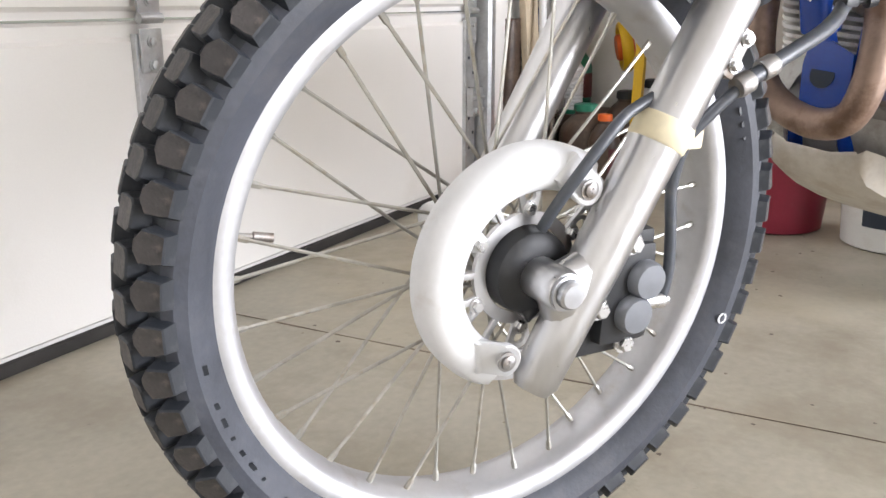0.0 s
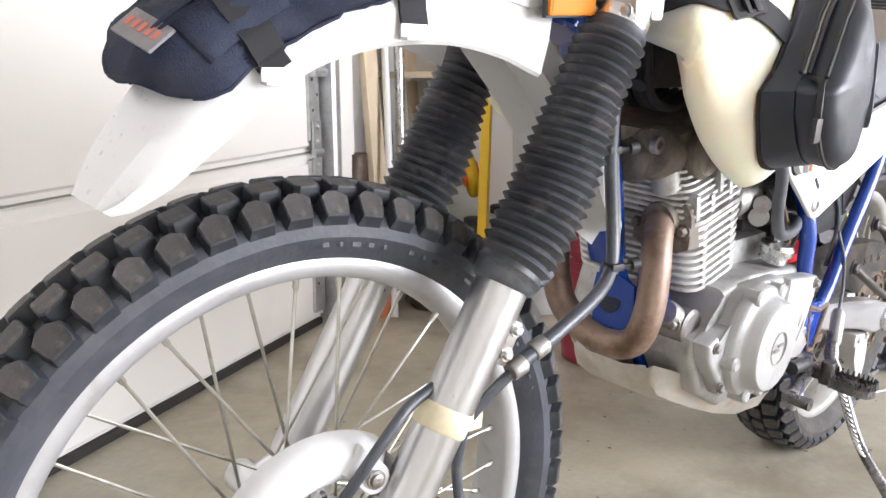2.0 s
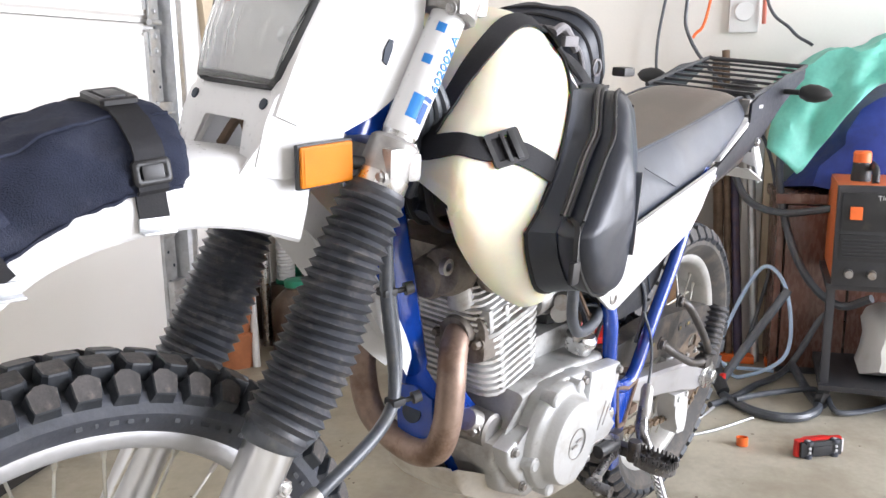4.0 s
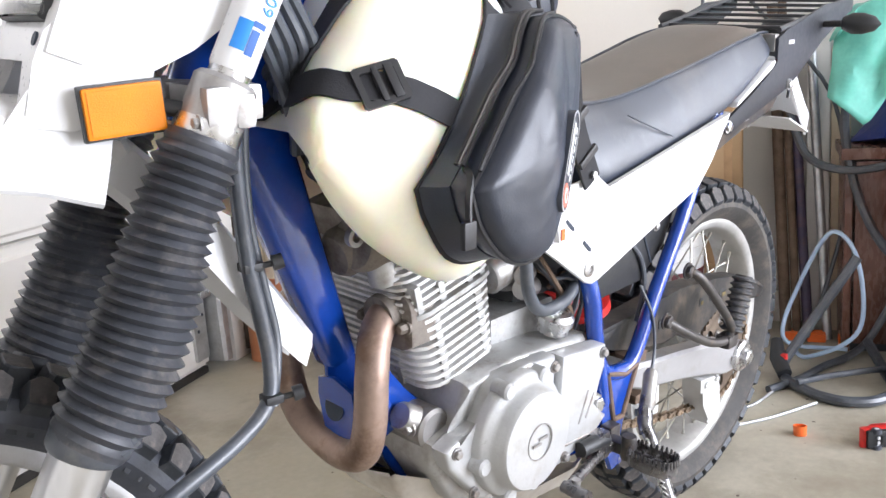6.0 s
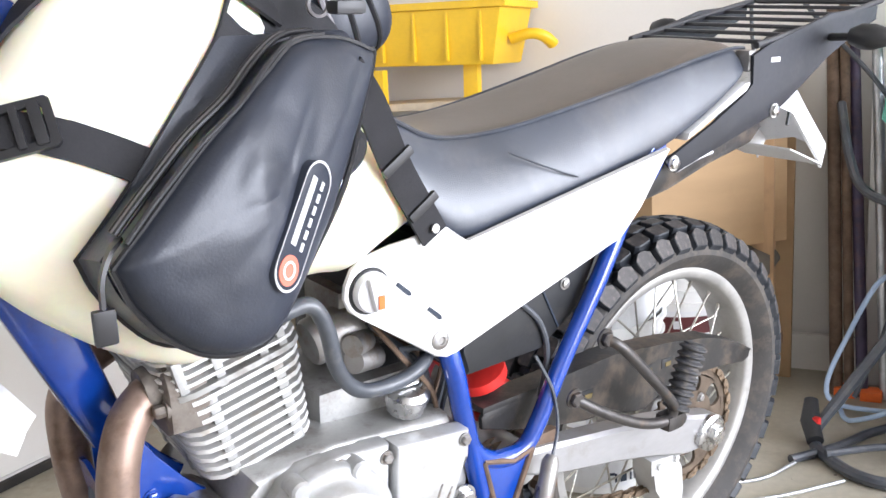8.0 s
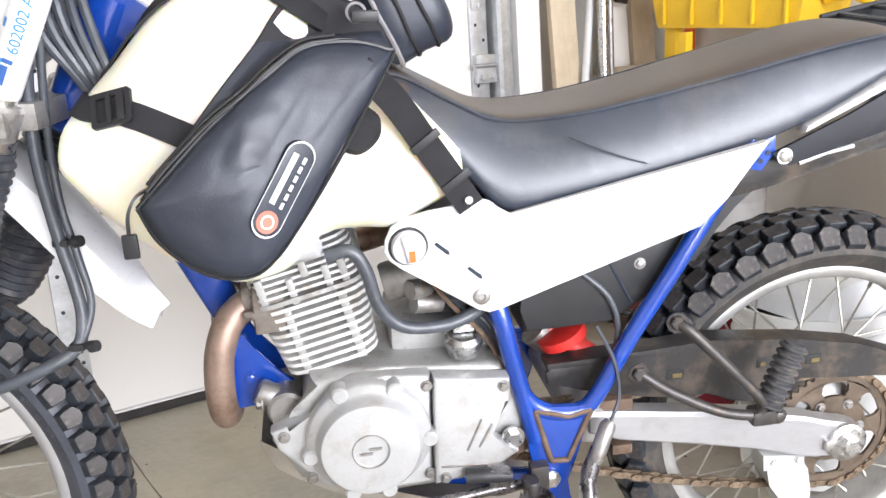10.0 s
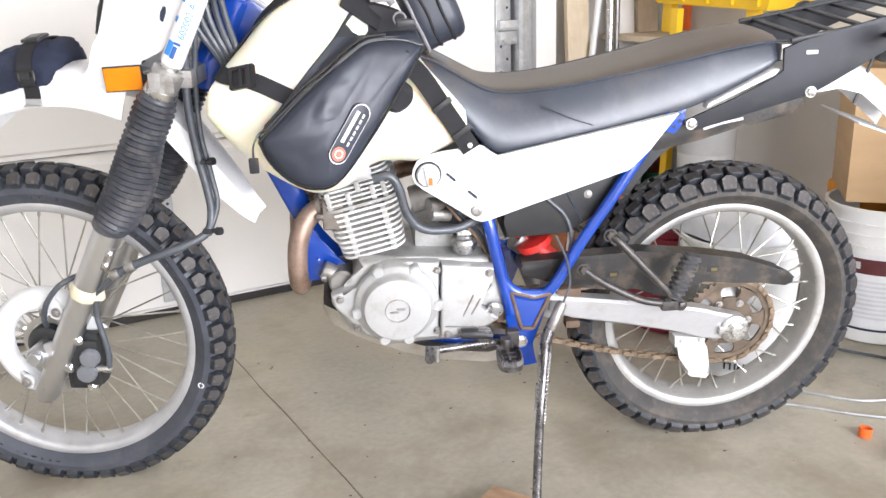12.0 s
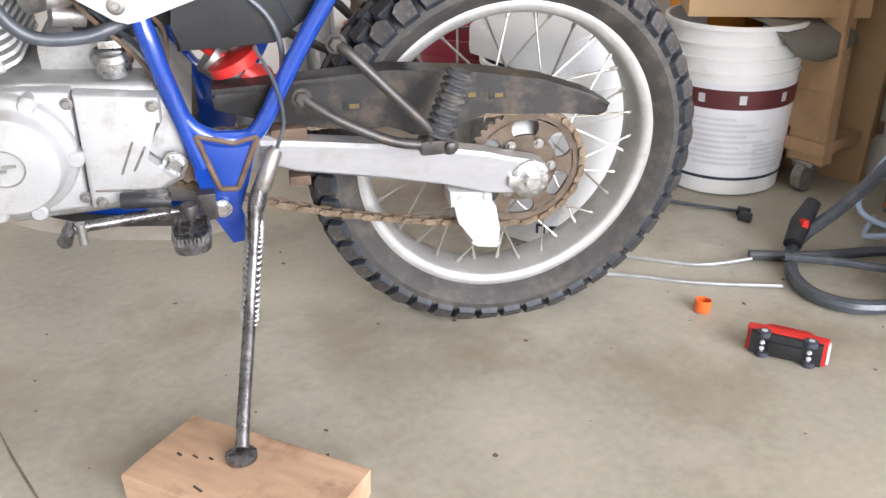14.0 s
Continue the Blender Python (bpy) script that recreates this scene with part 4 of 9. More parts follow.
# front mudguard: a long curved beak
bm = bmesh.new()
rings = []
spine = curve([(0.236, 0, 0.862), (0.18, 0, 0.876), (0.11, 0, 0.882), (0.03, 0, 0.872), (-0.05, 0, 0.842), (-0.118, 0, 0.785), (-0.168, 0, 0.725), (-0.192, 0, 0.687)], 5)
for i, p in enumerate(spine):
    t = i / (len(spine) - 1)
    hw = 0.080 - 0.006 * t if t < 0.75 else 0.0755 - (t - 0.75) * 0.14
    drop = 0.060 * (1 - t) ** 0.5 + 0.012
    nrm = (spine[min(i + 1, len(spine) - 1)] - spine[max(i - 1, 0)]).normalized().cross(Vector((0, 1, 0)))
    nrm = nrm if nrm.z > 0 else -nrm
    ring = []
    for side in (1, -1):
        th = 0.0 if side > 0 else -0.0035
        seq = [(-1.0, -drop), (-0.985, -drop * 0.55), (-0.93, -0.014), (-0.8, -0.004), (-0.4, 0.001), (0, 0.003), (0.4, 0.001), (0.8, -0.004), (0.93, -0.014), (0.985, -drop * 0.55), (1.0, -drop)]
        for y, d in (seq if side > 0 else reversed(seq)):
            ring.append(p + Vector((0, y * hw * (1 if side > 0 else 0.96), 0)) + nrm * (d + th))
    rings.append(ring)
grid_faces(bm, rings)
part("front_mudguard", bm, WHITE, bike, "long white plastic front mudguard", m=STEER)
# its rear half behind the fork
bm = bmesh.new()
rings = []
tail = curve([(0.255, 0, 0.83), (0.318, 0, 0.765), (0.378, 0, 0.68), (0.432, 0, 0.598)], 6)
for i, p in enumerate(tail):
    hw = (0.056, 0.056, 0.056, 0.056, 0.056, 0.056, 0.056, 0.056, 0.055, 0.054, 0.053, 0.052, 0.050, 0.048, 0.045, 0.041, 0.036, 0.030, 0.020)[i]
    lip = 0.03 * hw / 0.056
    rings.append([p + Vector((d, y * hw, k)) for y, d, k in ((-1, -lip, -0.02), (-0.8, 0, 0), (0, 0.01, 0.006), (0.8, 0, 0), (1, -lip, -0.02), (0.8, -0.004, -0.003), (0, 0.006, 0.002), (-0.8, -0.004, -0.003))])
grid_faces(bm, rings)
part("mudguard_tail", bm, WHITE, bike, "white rear half of the front mudguard", m=STEER)

# headlight cowl: two sides, a slanted face with the lamp's opening, and a visor
def on_face(y, z, out=0.0):
    """A point on the cowl's face, which slants back as it rises."""
    return Vector((0.197 + 0.42 * (z - 0.937) - out * 0.92, y, z + out * 0.39))


bm = bmesh.new()
for s in (-1, 1):
    out = [(0.152, 0.862), (0.200, 0.853), (0.262, 0.864), (0.268, 0.896), (0.303, 0.911), (0.333, 0.931), (0.353, 0.964), (0.364, 0.995), (0.367, 1.030), (0.35, 1.075), (0.31, 1.115), (0.27, 1.118), (0.228, 0.990), (0.213, 0.954), (0.197, 0.922), (0.176, 0.892)]
    a = [(x, s * (0.076 + 0.05 * (x - 0.16)), z) for x, z in out]
    b = [(x, s * (0.072 + 0.05 * (x - 0.16)), z) for x, z in out]
    grid_faces(bm, [a, b])
    # rounded shoulder from the side onto the face
    for z0, z1 in ((0.915, 1.10),):
        rings = []
        for k in range(9):
            z = z0 + (z1 - z0) * k / 8
            w = 0.064 + 0.028 * min(1, max(0, (z - 0.937) / 0.123))
            e = 0.076 + 0.05 * (on_face(0, z).x - 0.16) + 0.004
            rings.append([on_face(s * (w - 0.001), z, 0.002), on_face(s * (w + 0.006), z, 0.004), on_face(s * max(e, w + 0.010), z, 0.0), on_face(s * max(e, w + 0.010), z, -0.03), on_face(s * (w - 0.001), z, -0.01)])
        grid_faces(bm, rings)
rings = []
for y in [-0.078 + 0.156 * k / 10 for k in range(11)]:
    arch = 0.022 * (1 - (y / 0.045) ** 2) if abs(y) < 0.045 else 0.0
    low = 0.868 + (0.034 if abs(y) < 0.046 else 0.0) + max(0, arch) * 0.4
    rings.append([on_face(y, low, 0.0), on_face(y, 0.905, 0.006), on_face(y, 0.928, 0.005), on_face(y, 0.936, 0.001), on_face(y, 0.936, -0.01), on_face(y, low, -0.006)])
grid_faces(bm, rings)
rings = []
for y in [-0.094 + 0.188 * k / 10 for k in range(11)]:
    rings.append([on_face(y, 1.062, 0.0), on_face(y, 1.075, 0.010), on_face(y, 1.11, 0.006 - 0.6 * y * y), (0.345, y * 0.95, 1.118 - 2 * y * y), (0.345, y * 0.95, 1.112 - 2 * y * y), on_face(y, 1.09, -0.01), on_face(y, 1.062, -0.008)])
grid_faces(bm, rings)
cowl = part("headlight_cowl", bm, WHITE, bike, "white headlight cowl with side vents", m=STEER, smooth=45)
for s in (-1, 1):
    bm = bmesh.new()
    lathe(bm, [(0.0055, 0), (0.0055, 0.002)], 14, Matrix.Translation(on_face(s * 0.064, 0.922, 0.005)) @ pose(0, 0, 0, 0, -68, 0))
    part("screw", bm, INK, cowl, m=STEER)
    bm = bmesh.new()
    plate(bm, [(0.312, 0.966), (0.317, 0.962), (0.324, 0.978), (0.325, 0.987), (0.320, 0.988), (0.314, 0.978)], s * 0.086, s * 0.078, 0.0)
    part("vent", bm, INK, cowl, m=STEER)
bm = bmesh.new()
outline = [(-0.073, 0.946), (-0.064, 0.937), (0.064, 0.937), (0.073, 0.946), (0.097, 1.050), (0.090, 1.066), (-0.090, 1.066), (-0.097, 1.050)]
rings = []
for out, s in ((0.007, 0.965), (0.009, 0.985), (0.006, 1.005), (-0.012, 1.005), (-0.012, 0.965)):
    rings.append([on_face(y * s, 1.0 + (z - 1.0) * s, out) for y, z in outline])
grid_faces(bm, rings + rings[:1], True, False)
bm2 = bmesh.new()
plate(bm2, [(0.19, 0.868), (0.215, 0.862), (0.25, 0.885), (0.25, 0.925), (0.225, 0.928), (0.205, 0.90)], -0.03, -0.012, 0.003)
tube(bm2, curve([(0.195, -0.03, 0.872), (0.20, 0.0, 0.905), (0.195, 0.032, 0.875)], 5), 0.005, 8)
part("lamp_bracket", bm2, RUSTY, cowl, "rusty bracket behind the opening", m=STEER)
lamp = part("headlight", bm, BLACK, cowl, "rectangular glass headlight", m=STEER)
bm = bmesh.new()
rows = []
for i in range(15):
    row = []
    z = 0.939 + 0.122 * i / 14
    hw = 0.0700 + 0.026 * i / 14
    for j in range(41):
        y = -hw + 2 * hw * j / 40
        bulge = 0.020 * (1 - (y / 0.100) ** 2) * (1 - ((z - 1.0) / 0.075) ** 2)
        flute = 0.0007 * math.sin(j * 1.7) * (1 if 2 < i < 8 and j % 13 > 4 else 0.1) + 0.0008 * (i % 5 == 0)
        row.append(on_face(y, z, 0.004 + bulge + flute))
    rows.append(row)
grid_faces(bm, rows, False, False)
lens = part("lens", bm, GLASS, cowl, "fluted clear headlight glass", m=STEER, smooth=80)
sol = lens.modifiers.new("thick", "SOLIDIFY")
sol.thickness = 0.002
bm = bmesh.new()
rings = []
for depth, k in ((0.0, 1.0), (0.02, 0.93), (0.045, 0.72), (0.062, 0.42), (0.068, 0.16)):
    rings.append([on_face(y * k, 1.0 + (z - 1.0) * k, -depth) for y, z in [(0.078 * math.copysign(abs(math.cos(a)) ** 0.5, math.cos(a)), 1.0 + 0.062 * math.copysign(abs(math.sin(a)) ** 0.5, math.sin(a))) for a in (2 * math.pi * q / 36 for q in range(36))]])
grid_faces(bm, rings, True, False)
lathe(bm, [(0.010, 0), (0.010, 0.03), (0.006, 0.036), (0, 0.037)], 14, Matrix.Translation(on_face(0, 1.0, -0.062)) @ pose(0, 0, 0, 0, -68, 0), False)
part("lamp_reflector", bm, MIRROR, cowl, "bright bowl behind the glass", m=STEER)
for s in (-1, 1):
    bm = bmesh.new()
    box(bm, (0, s * 0.002, 0), (0.068, 0.006, 0.044), 0.002)
    refl = part("side_reflector", bm, BLACK, bike, "amber side reflector in a dark frame", m=STEER @ pose(0.237, s * 0.088, 0.868, 0, -3, s * -3))
    bm = bmesh.new()
    box(bm, (0, s * 0.0045, 0), (0.064, 0.008, 0.040), 0.003)
    box(bm, (0, s * 0.0085, 0), (0.058, 0.001, 0.034), 0)
    part("amber_lens", bm, AMBER, refl, m=STEER @ pose(0.237, s * 0.088, 0.868, 0, -3, s * -3))
    bm = bmesh.new()
    tube(bm, [(0.268, s * 0.084, 0.868), (0.300, s * 0.098, 0.862)], 0.007, 10)
    part("reflector_stay", bm, BLACK, refl, m=STEER)

# indicators, instruments, bars and head
bm = bmesh.new()
tube(bm, curve([(0.355, -0.02, 1.075), (0.36, -0.12, 1.085), (0.365, -0.20, 1.15), (0.40, -0.30, 1.18)], 6), 0.011, 14)
tube(bm, curve([(0.355, 0.02, 1.075), (0.36, 0.12, 1.085), (0.365, 0.20, 1.15), (0.40, 0.30, 1.18)], 6), 0.011, 14)
part("handlebar", bm, DULL_STEEL, bike, m=STEER)
for s in (-1, 1):
    bm = bmesh.new()
    box(bm, (0.232, s * 0.165, 1.085), (0.045, 0.055, 0.055), 0.012)
    tube(bm, [(0.25, s * 0.14, 1.08), (0.31, s * 0.09, 1.07)], 0.008, 10)
    ind = part("indicator", bm, BLACK, bike, "black indicator with orange lens", m=STEER)
    bm = bmesh.new()
    pillow(bm, [(-0.02, 0.06), (0.02, 0.06), (0.02, 0.11), (-0.02, 0.11)], [(0, 1.1), (0.01, 1.0), (0.018, 0.8)])
    part("orange_lens", bm, ORANGE, ind, m=STEER @ Matrix.Translation((0.212, s * 0.165, 1.0)) @ pose(0, 0, 0, 0, 0, 90))
bm = bmesh.new()
box(bm, (0.34, 0.0, 1.085), (0.07, 0.15, 0.06), 0.015)
lathe(bm, [(0.04, 0), (0.042, 0.03), (0.036, 0.04)], 24, pose(0.35, -0.045, 1.11, 0, -30, 0))
lathe(bm, [(0.04, 0), (0.042, 0.03), (0.036, 0.04)], 24, pose(0.35, 0.045, 1.11, 0, -30, 0))
part("instruments", bm, BLACK, bike, "black twin instrument pods", m=STEER)
bm = bmesh.new()
box(bm, (0.385, 0, 1.045), (0.10, 0.15, 0.022), 0.008, Matrix())
for s in (-1, 1):
    box(bm, (0.40, s * 0.04, 1.07), (0.045, 0.03, 0.05), 0.008)
    hexbolt(bm, (0.40, s * 0.04, 1.095), 0.007, 0.01, (0, 0, 1))
part("top_yoke", bm, CAST, bike, m=STEER)
for k in range(5):
    bm = bmesh.new()
    pts = [(0.345 + 0.012 * k, -0.055 - 0.008 * (k % 3), 1.03), (0.352 + 0.014 * k, -0.085, 0.96), (0.385 + 0.010 * k, -0.082 - 0.004 * k, 0.90), (0.415, -0.07 + 0.01 * k, 0.84 + 0.01 * k), (0.44 + 0.01 * k, -0.04, 0.80)]
    tube(bm, curve(pts, 5), 0.0058, 8)
    part("control_cable", bm, HOSE, bike, "black control cable")

# frame
bm = bmesh.new()
tube(bm, [HEAD + RAKE * d for d in (-0.09, -0.085, 0.085, 0.09)], [0.034, 0.038, 0.038, 0.034], 24)
plate(bm, [(0.40, 0.99), (0.45, 0.985), (0.56, 0.90), (0.54, 0.84), (0.44, 0.83), (0.375, 0.87)], -0.032, 0.032, 0.008)
part("head_tube", bm, BLUE, bike, "blue painted steering head")
bm = bmesh.new()
for (x0, z0), (x1, z1), y0, y1, rr in (((0.404, 0.845), (0.514, 0.540), 0.0, 0.0, 0.035),):
    rings = []
    for t in [k / 8 for k in range(9)]:
        c = Vector((x0 + (x1 - x0) * t, 0, z0 + (z1 - z0) * t))
        d = Vector((x1 - x0, 0, z1 - z0)).normalized()
        nrm = Vector((d.z, 0, -d.x))
        deep = 0.040 - 0.019 * t
        rr = 0.026 - 0.004 * t
        rings.append([c + nrm * deep * math.copysign(abs(math.cos(a)) ** 0.6, math.cos(a)) + Vector((0, rr * math.copysign(abs(math.sin(a)) ** 0.6, math.sin(a)), 0)) for a in (2 * math.pi * k / 20 for k in range(20))])
    grid_faces(bm, rings)
part("down_tube", bm, BLUE, bike, "tapering blue painted down tube")
for s in (-1, 1):
    bm = bmesh.new()
    y0, y1 = (-0.068, -0.061) if s < 0 else (-0.002, -0.009)
    plate(bm, [(0.494, 0.548), (0.512, 0.560), (0.530, 0.552), (0.540, 0.527), (0.562, 0.499), (0.586, 0.480), (0.576, 0.462), (0.552, 0.455), (0.534, 0.448), (0.510, 0.446), (0.494, 0.474)], y0, y1, 0.002)
    for x, z in ((0.513, 0.534), (0.530, 0.490)):
        hexbolt(bm, (x, y0, z), 0.007, 0.006, (0, s, 0))
    part("engine_bracket", bm, BLUE, bike, "blue engine mounting bracket")
bm = bmesh.new()
outline = [(-0.066, 0.442), (-0.056, 0.432), (-0.008, 0.432), (-0.002, 0.445), (-0.002, 0.500), (-0.008, 0.525), (-0.036, 0.532), (-0.066, 0.520)]
rows = [[(0.486 + (0.49 - z) * 0.16, y, z) for y, z in outline], [(0.491 + (0.49 - z) * 0.16, y, z) for y, z in outline]]
grid_faces(bm, rows)
br = part("cradle_plate", bm, BLUE, bike, "blue plate with a round hole under the down tube")
bm = bmesh.new()
lathe(bm, [(0.016, 0), (0.016, 0.0015)], 20, Matrix.Translation((0.4858, -0.030, 0.490)) @ pose(0, 0, 0, 0, -81, 0))
part("hole", bm, INK, br)
for s in (-1, 1):
    bm = bmesh.new()
    tube(bm, curve([(0.560, s * 0.034, 0.42), (0.585, s * 0.040, 0.372), (0.64, s * 0.050, 0.325), (0.80, s * 0.06, 0.292), (0.93, s * 0.08, 0.285)], 6), 0.013, 12)
    part("cradle_tube", bm, BLUE, bike)
    # side struts: one down from the tank rail, one up to the tail
    bm = bmesh.new()
    y = s * 0.128
    tube(bm, curve([(0.835, s * 0.07, 0.70), (0.850, s * 0.11, 0.62), (0.863, y, 0.560), (0.876, y, 0.50), (0.892, y, 0.435), (0.905, y, 0.38)], 5), 0.0128, 14)
    tube(bm, curve([(1.20, s * 0.115, 0.77), (1.155, s * 0.122, 0.70), (1.10, y, 0.615), (1.04, y, 0.52), (0.992, y, 0.435), (0.965, y, 0.415), (0.930, y, 0.417), (0.903, y, 0.432), (0.89, y, 0.45)], 5), 0.0118, 14)
    part("side_strut", bm, BLUE, bike, "chipped blue frame tube")
    bm = bmesh.new()
    plate(bm, [(0.898, 0.432), (0.985, 0.425), (0.962, 0.345), (0.945, 0.312), (0.960, 0.262), (0.932, 0.258), (0.906, 0.312), (0.893, 0.37)], s * 0.124, s * 0.136, 0.004)
    sp = part("pivot_plate", bm, BLUE, bike, "blue swingarm pivot plate with worn brown edges")
    for a, b in (((0.902, 0.428), (0.925, 0.347)), ((0.925, 0.347), (0.949, 0.345)), ((0.949, 0.345), (0.982, 0.420)), ((0.982, 0.420), (0.95, 0.413)), ((0.95, 0.413), (0.902, 0.428))):
        bm = bmesh.new()
        tube(bm, [(a[0], s * 0.137, a[1]), (b[0], s * 0.137, b[1])], 0.0042, 8)
        part("worn_rib", bm, RUSTY, sp, "rubbed bare rib")
    for p, r in (((0.872, s * 0.136, 0.392), 0.012), ((0.924, s * 0.138, 0.318), 0.010)):
        bm = bmesh.new()
        hexbolt(bm, p, r, r, (0, s, 0))
        part("bolt", bm, STEEL, sp)
    bm = bmesh.new()
    plate(bm, [(0.858, 0.41), (0.898, 0.425), (0.90, 0.36), (0.882, 0.352), (0.862, 0.375)], s * 0.120, s * 0.112, 0.002)
    part("engine_mount", bm, RUSTY, sp)

# tail rail with the drilled blue gusset
for s in (-1, 1):
    bm = bmesh.new()
    plate(bm, [(1.195, 0.765), (1.232, 0.775), (1.232, 0.752), (1.215, 0.728), (1.185, 0.735)], s * 0.118, s * 0.110, 0.002)
    part("tail_gusset", bm, BLUE, bike, "drilled blue gusset")
bm = bmesh.new()
for s in (-1,):
    for x, z in ((1.205, 0.755), (1.220, 0.765), (1.222, 0.752), (1.212, 0.742), (1.200, 0.743)):
        lathe(bm, [(0.0035, 0), (0.0035, 0.001)], 10, pose(x, s * 0.1182, z, 90, 0, 0))
part("gusset_hole", bm, INK, bike)

# engine
CYL = Matrix.Translation((0.643, 0, 0.508)) @ Matrix.Rotation(radians(-13), 4, "Y")


def fin(bm, z, hx, hy, th=0.0035, cut=0.0):
    r = 0.028
    ring = []
    for sx, sy, a0 in ((1, 1, 0), (-1, 1, 90), (-1, -1, 180), (1, -1, 270)):
        for k in range(4):
            a = radians(a0 + 30 * k)
            ring.append((sx * (hx - r) + r * math.cos(a), sy * (hy - r) + r * math.sin(a)))
    grid_faces(bm, [[CYL @ Vector((x, y, z + d)) for x, y in ring] for d in (-th / 2, th / 2)])


barrel = thing_part("cylinder", bike, "finned alloy cylinder")
for k in range(9):
    bm = bmesh.new()
    fin(bm, 0.006 + k * 0.0114, 0.063 + 0.0014 * k, 0.100, 0.0050)
    part("fin", bm, FINS, barrel)
bm = bmesh.new()
fin(bm, 0.045, 0.052, 0.070, 0.10)
fin(bm, 0.125, 0.058, 0.075, 0.05)
for sx, wide in ((-0.034, 0.011), (0.040, 0.012)):
    box(bm, (sx, -0.088, 0.05), (wide, 0.020, 0.10), 0.003, CYL)
for sy in (-0.045, 0.03):
    box(bm, (-0.058, sy, 0.05), (0.014, 0.010, 0.10), 0.003, CYL)
part("cylinder_core", bm, CAST, barrel)
headc = thing_part("cylinder_head", bike, "finned alloy cylinder head")
bm = bmesh.new()
fin(bm, 0.1085, 0.076, 0.104, 0.006)
part("gasket_flange", bm, CAST, headc)
for k in range(8):
    bm = bmesh.new()
    fin(bm, 0.1185 + k * 0.0080, 0.076 - 0.001 * k, 0.101 - 0.003 * k, 0.0038)
    part("fin", bm, FINS, headc)
for sx, sz in ((-0.056, 0.128), (-0.018, 0.118), (0.052, 0.128), (0.030, 0.122), (0.004, 0.150)):
    bm = bmesh.new()
    box(bm, (sx, -0.088, sz), (0.010, 0.022, 0.036), 0.003, CYL)
    part("fin_pillar", bm, CAST, headc)
bm = bmesh.new()
box(bm, (0.0, 0, 0.205), (0.125, 0.15, 0.045), 0.014, CYL)
lathe(bm, [(0.034, 0), (0.034, 0.012), (0.028, 0.018)], 28, CYL @ pose(-0.02, -0.075, 0.190, 90, 0, 0))
lathe(bm, [(0.03, 0), (0.03, 0.02), (0.024, 0.03)], 24, CYL @ pose(-0.072, -0.02, 0.19, 0, -90, 0))
part("valve_cover", bm, CASTDARK, headc, "grimy dark valve cover")
bm = bmesh.new()
lathe(bm, [(0.034, -0.02), (0.035, 0.004), (0.034, 0.012), (0.030, 0.017), (0.012, 0.019), (0.0, 0.017)], 30, pose(0.526, -0.045, 0.688, 0, -84, 0), False)
part("inspection_cap", bm, CASTDARK, headc, "grimy round valve inspection cap")
bm = bmesh.new()
tube(bm, [(0.548, -0.055, 0.640), (0.536, -0.055, 0.672), (0.53, -0.052, 0.690)], [0.020, 0.017, 0.016], 18)
part("cam_post", bm, CAST, headc)
bm = bmesh.new()
loop_lathe(bm, [(0.0115, 0.004), (0.0115, -0.004), (0.006, -0.004), (0.006, 0.004)], 18, pose(0.497, -0.062, 0.702, 90, 0, 0))
part("lifting_eye", bm, DULL_STEEL, headc)
bm = bmesh.new()
tube(bm, [CYL @ Vector(p) for p in ((0.020, -0.10, 0.168), (0.006, -0.132, 0.180), (0.036, -0.144, 0.180))], [0.014, 0.015, 0.012], 14)
part("plug_cap", bm, GREY_DECAL, headc, "grey spark plug cap")
bm = bmesh.new()
tube(bm, curve([(0.645, -0.142, 0.678), (0.675, -0.145, 0.682), (0.692, -0.145, 0.655), (0.705, -0.142, 0.605), (0.735, -0.138, 0.572), (0.79, -0.132, 0.566), (0.83, -0.12, 0.575), (0.86, -0.08, 0.58)], 6), 0.0085, 10)
part("breather_hose", bm, HOSE, bike, "black rubber breather hose")

bm = bmesh.new()
case = [(0.556, 0.446), (0.592, 0.456), (0.610, 0.508), (0.71, 0.51), (0.86, 0.50), (0.90, 0.44), (0.88, 0.36), (0.80, 0.325), (0.66, 0.32), (0.585, 0.36), (0.552, 0.42)]
plate(bm, case, -0.125, 0.060, 0.012, 3)
plate(bm, [(0.66, 0.50), (0.86, 0.50), (0.90, 0.44), (0.88, 0.36), (0.80, 0.325), (0.68, 0.32), (0.63, 0.40)], 0.055, 0.135, 0.012, 3)
box(bm, (0.79, 0, 0.52), (0.14, 0.14, 0.05), 0.015)
eng = part("crankcase", bm, CAST, bike, "dusty alloy crankcase")
bm = bmesh.new()
plate(bm, [(0.553, 0.446), (0.575, 0.455), (0.612, 0.460), (0.636, 0.498), (0.66, 0.508), (0.707, 0.509), (0.763, 0.504), (0.758, 0.344), (0.70, 0.341), (0.615, 0.358), (0.560, 0.420)], -0.147, -0.118, 0.008, 3)
part("flywheel_cover", bm, COVER, eng, "silver painted engine side cover")
bm = bmesh.new()
lathe(bm, [(0.082, -0.014), (0.081, -0.002), (0.078, 0.003), (0.071, 0.006), (0.0675, 0.012), (0.0655, 0.023), (0.0625, 0.0275), (0.058, 0.0285), (0.024, 0.0295), (0.022, 0.0275), (0.0, 0.0275)], 56, pose(0.678, -0.158, 0.428, 90, 0, 0), False)
part("round_cover", bm, COVER, eng, "round silver generator cover")
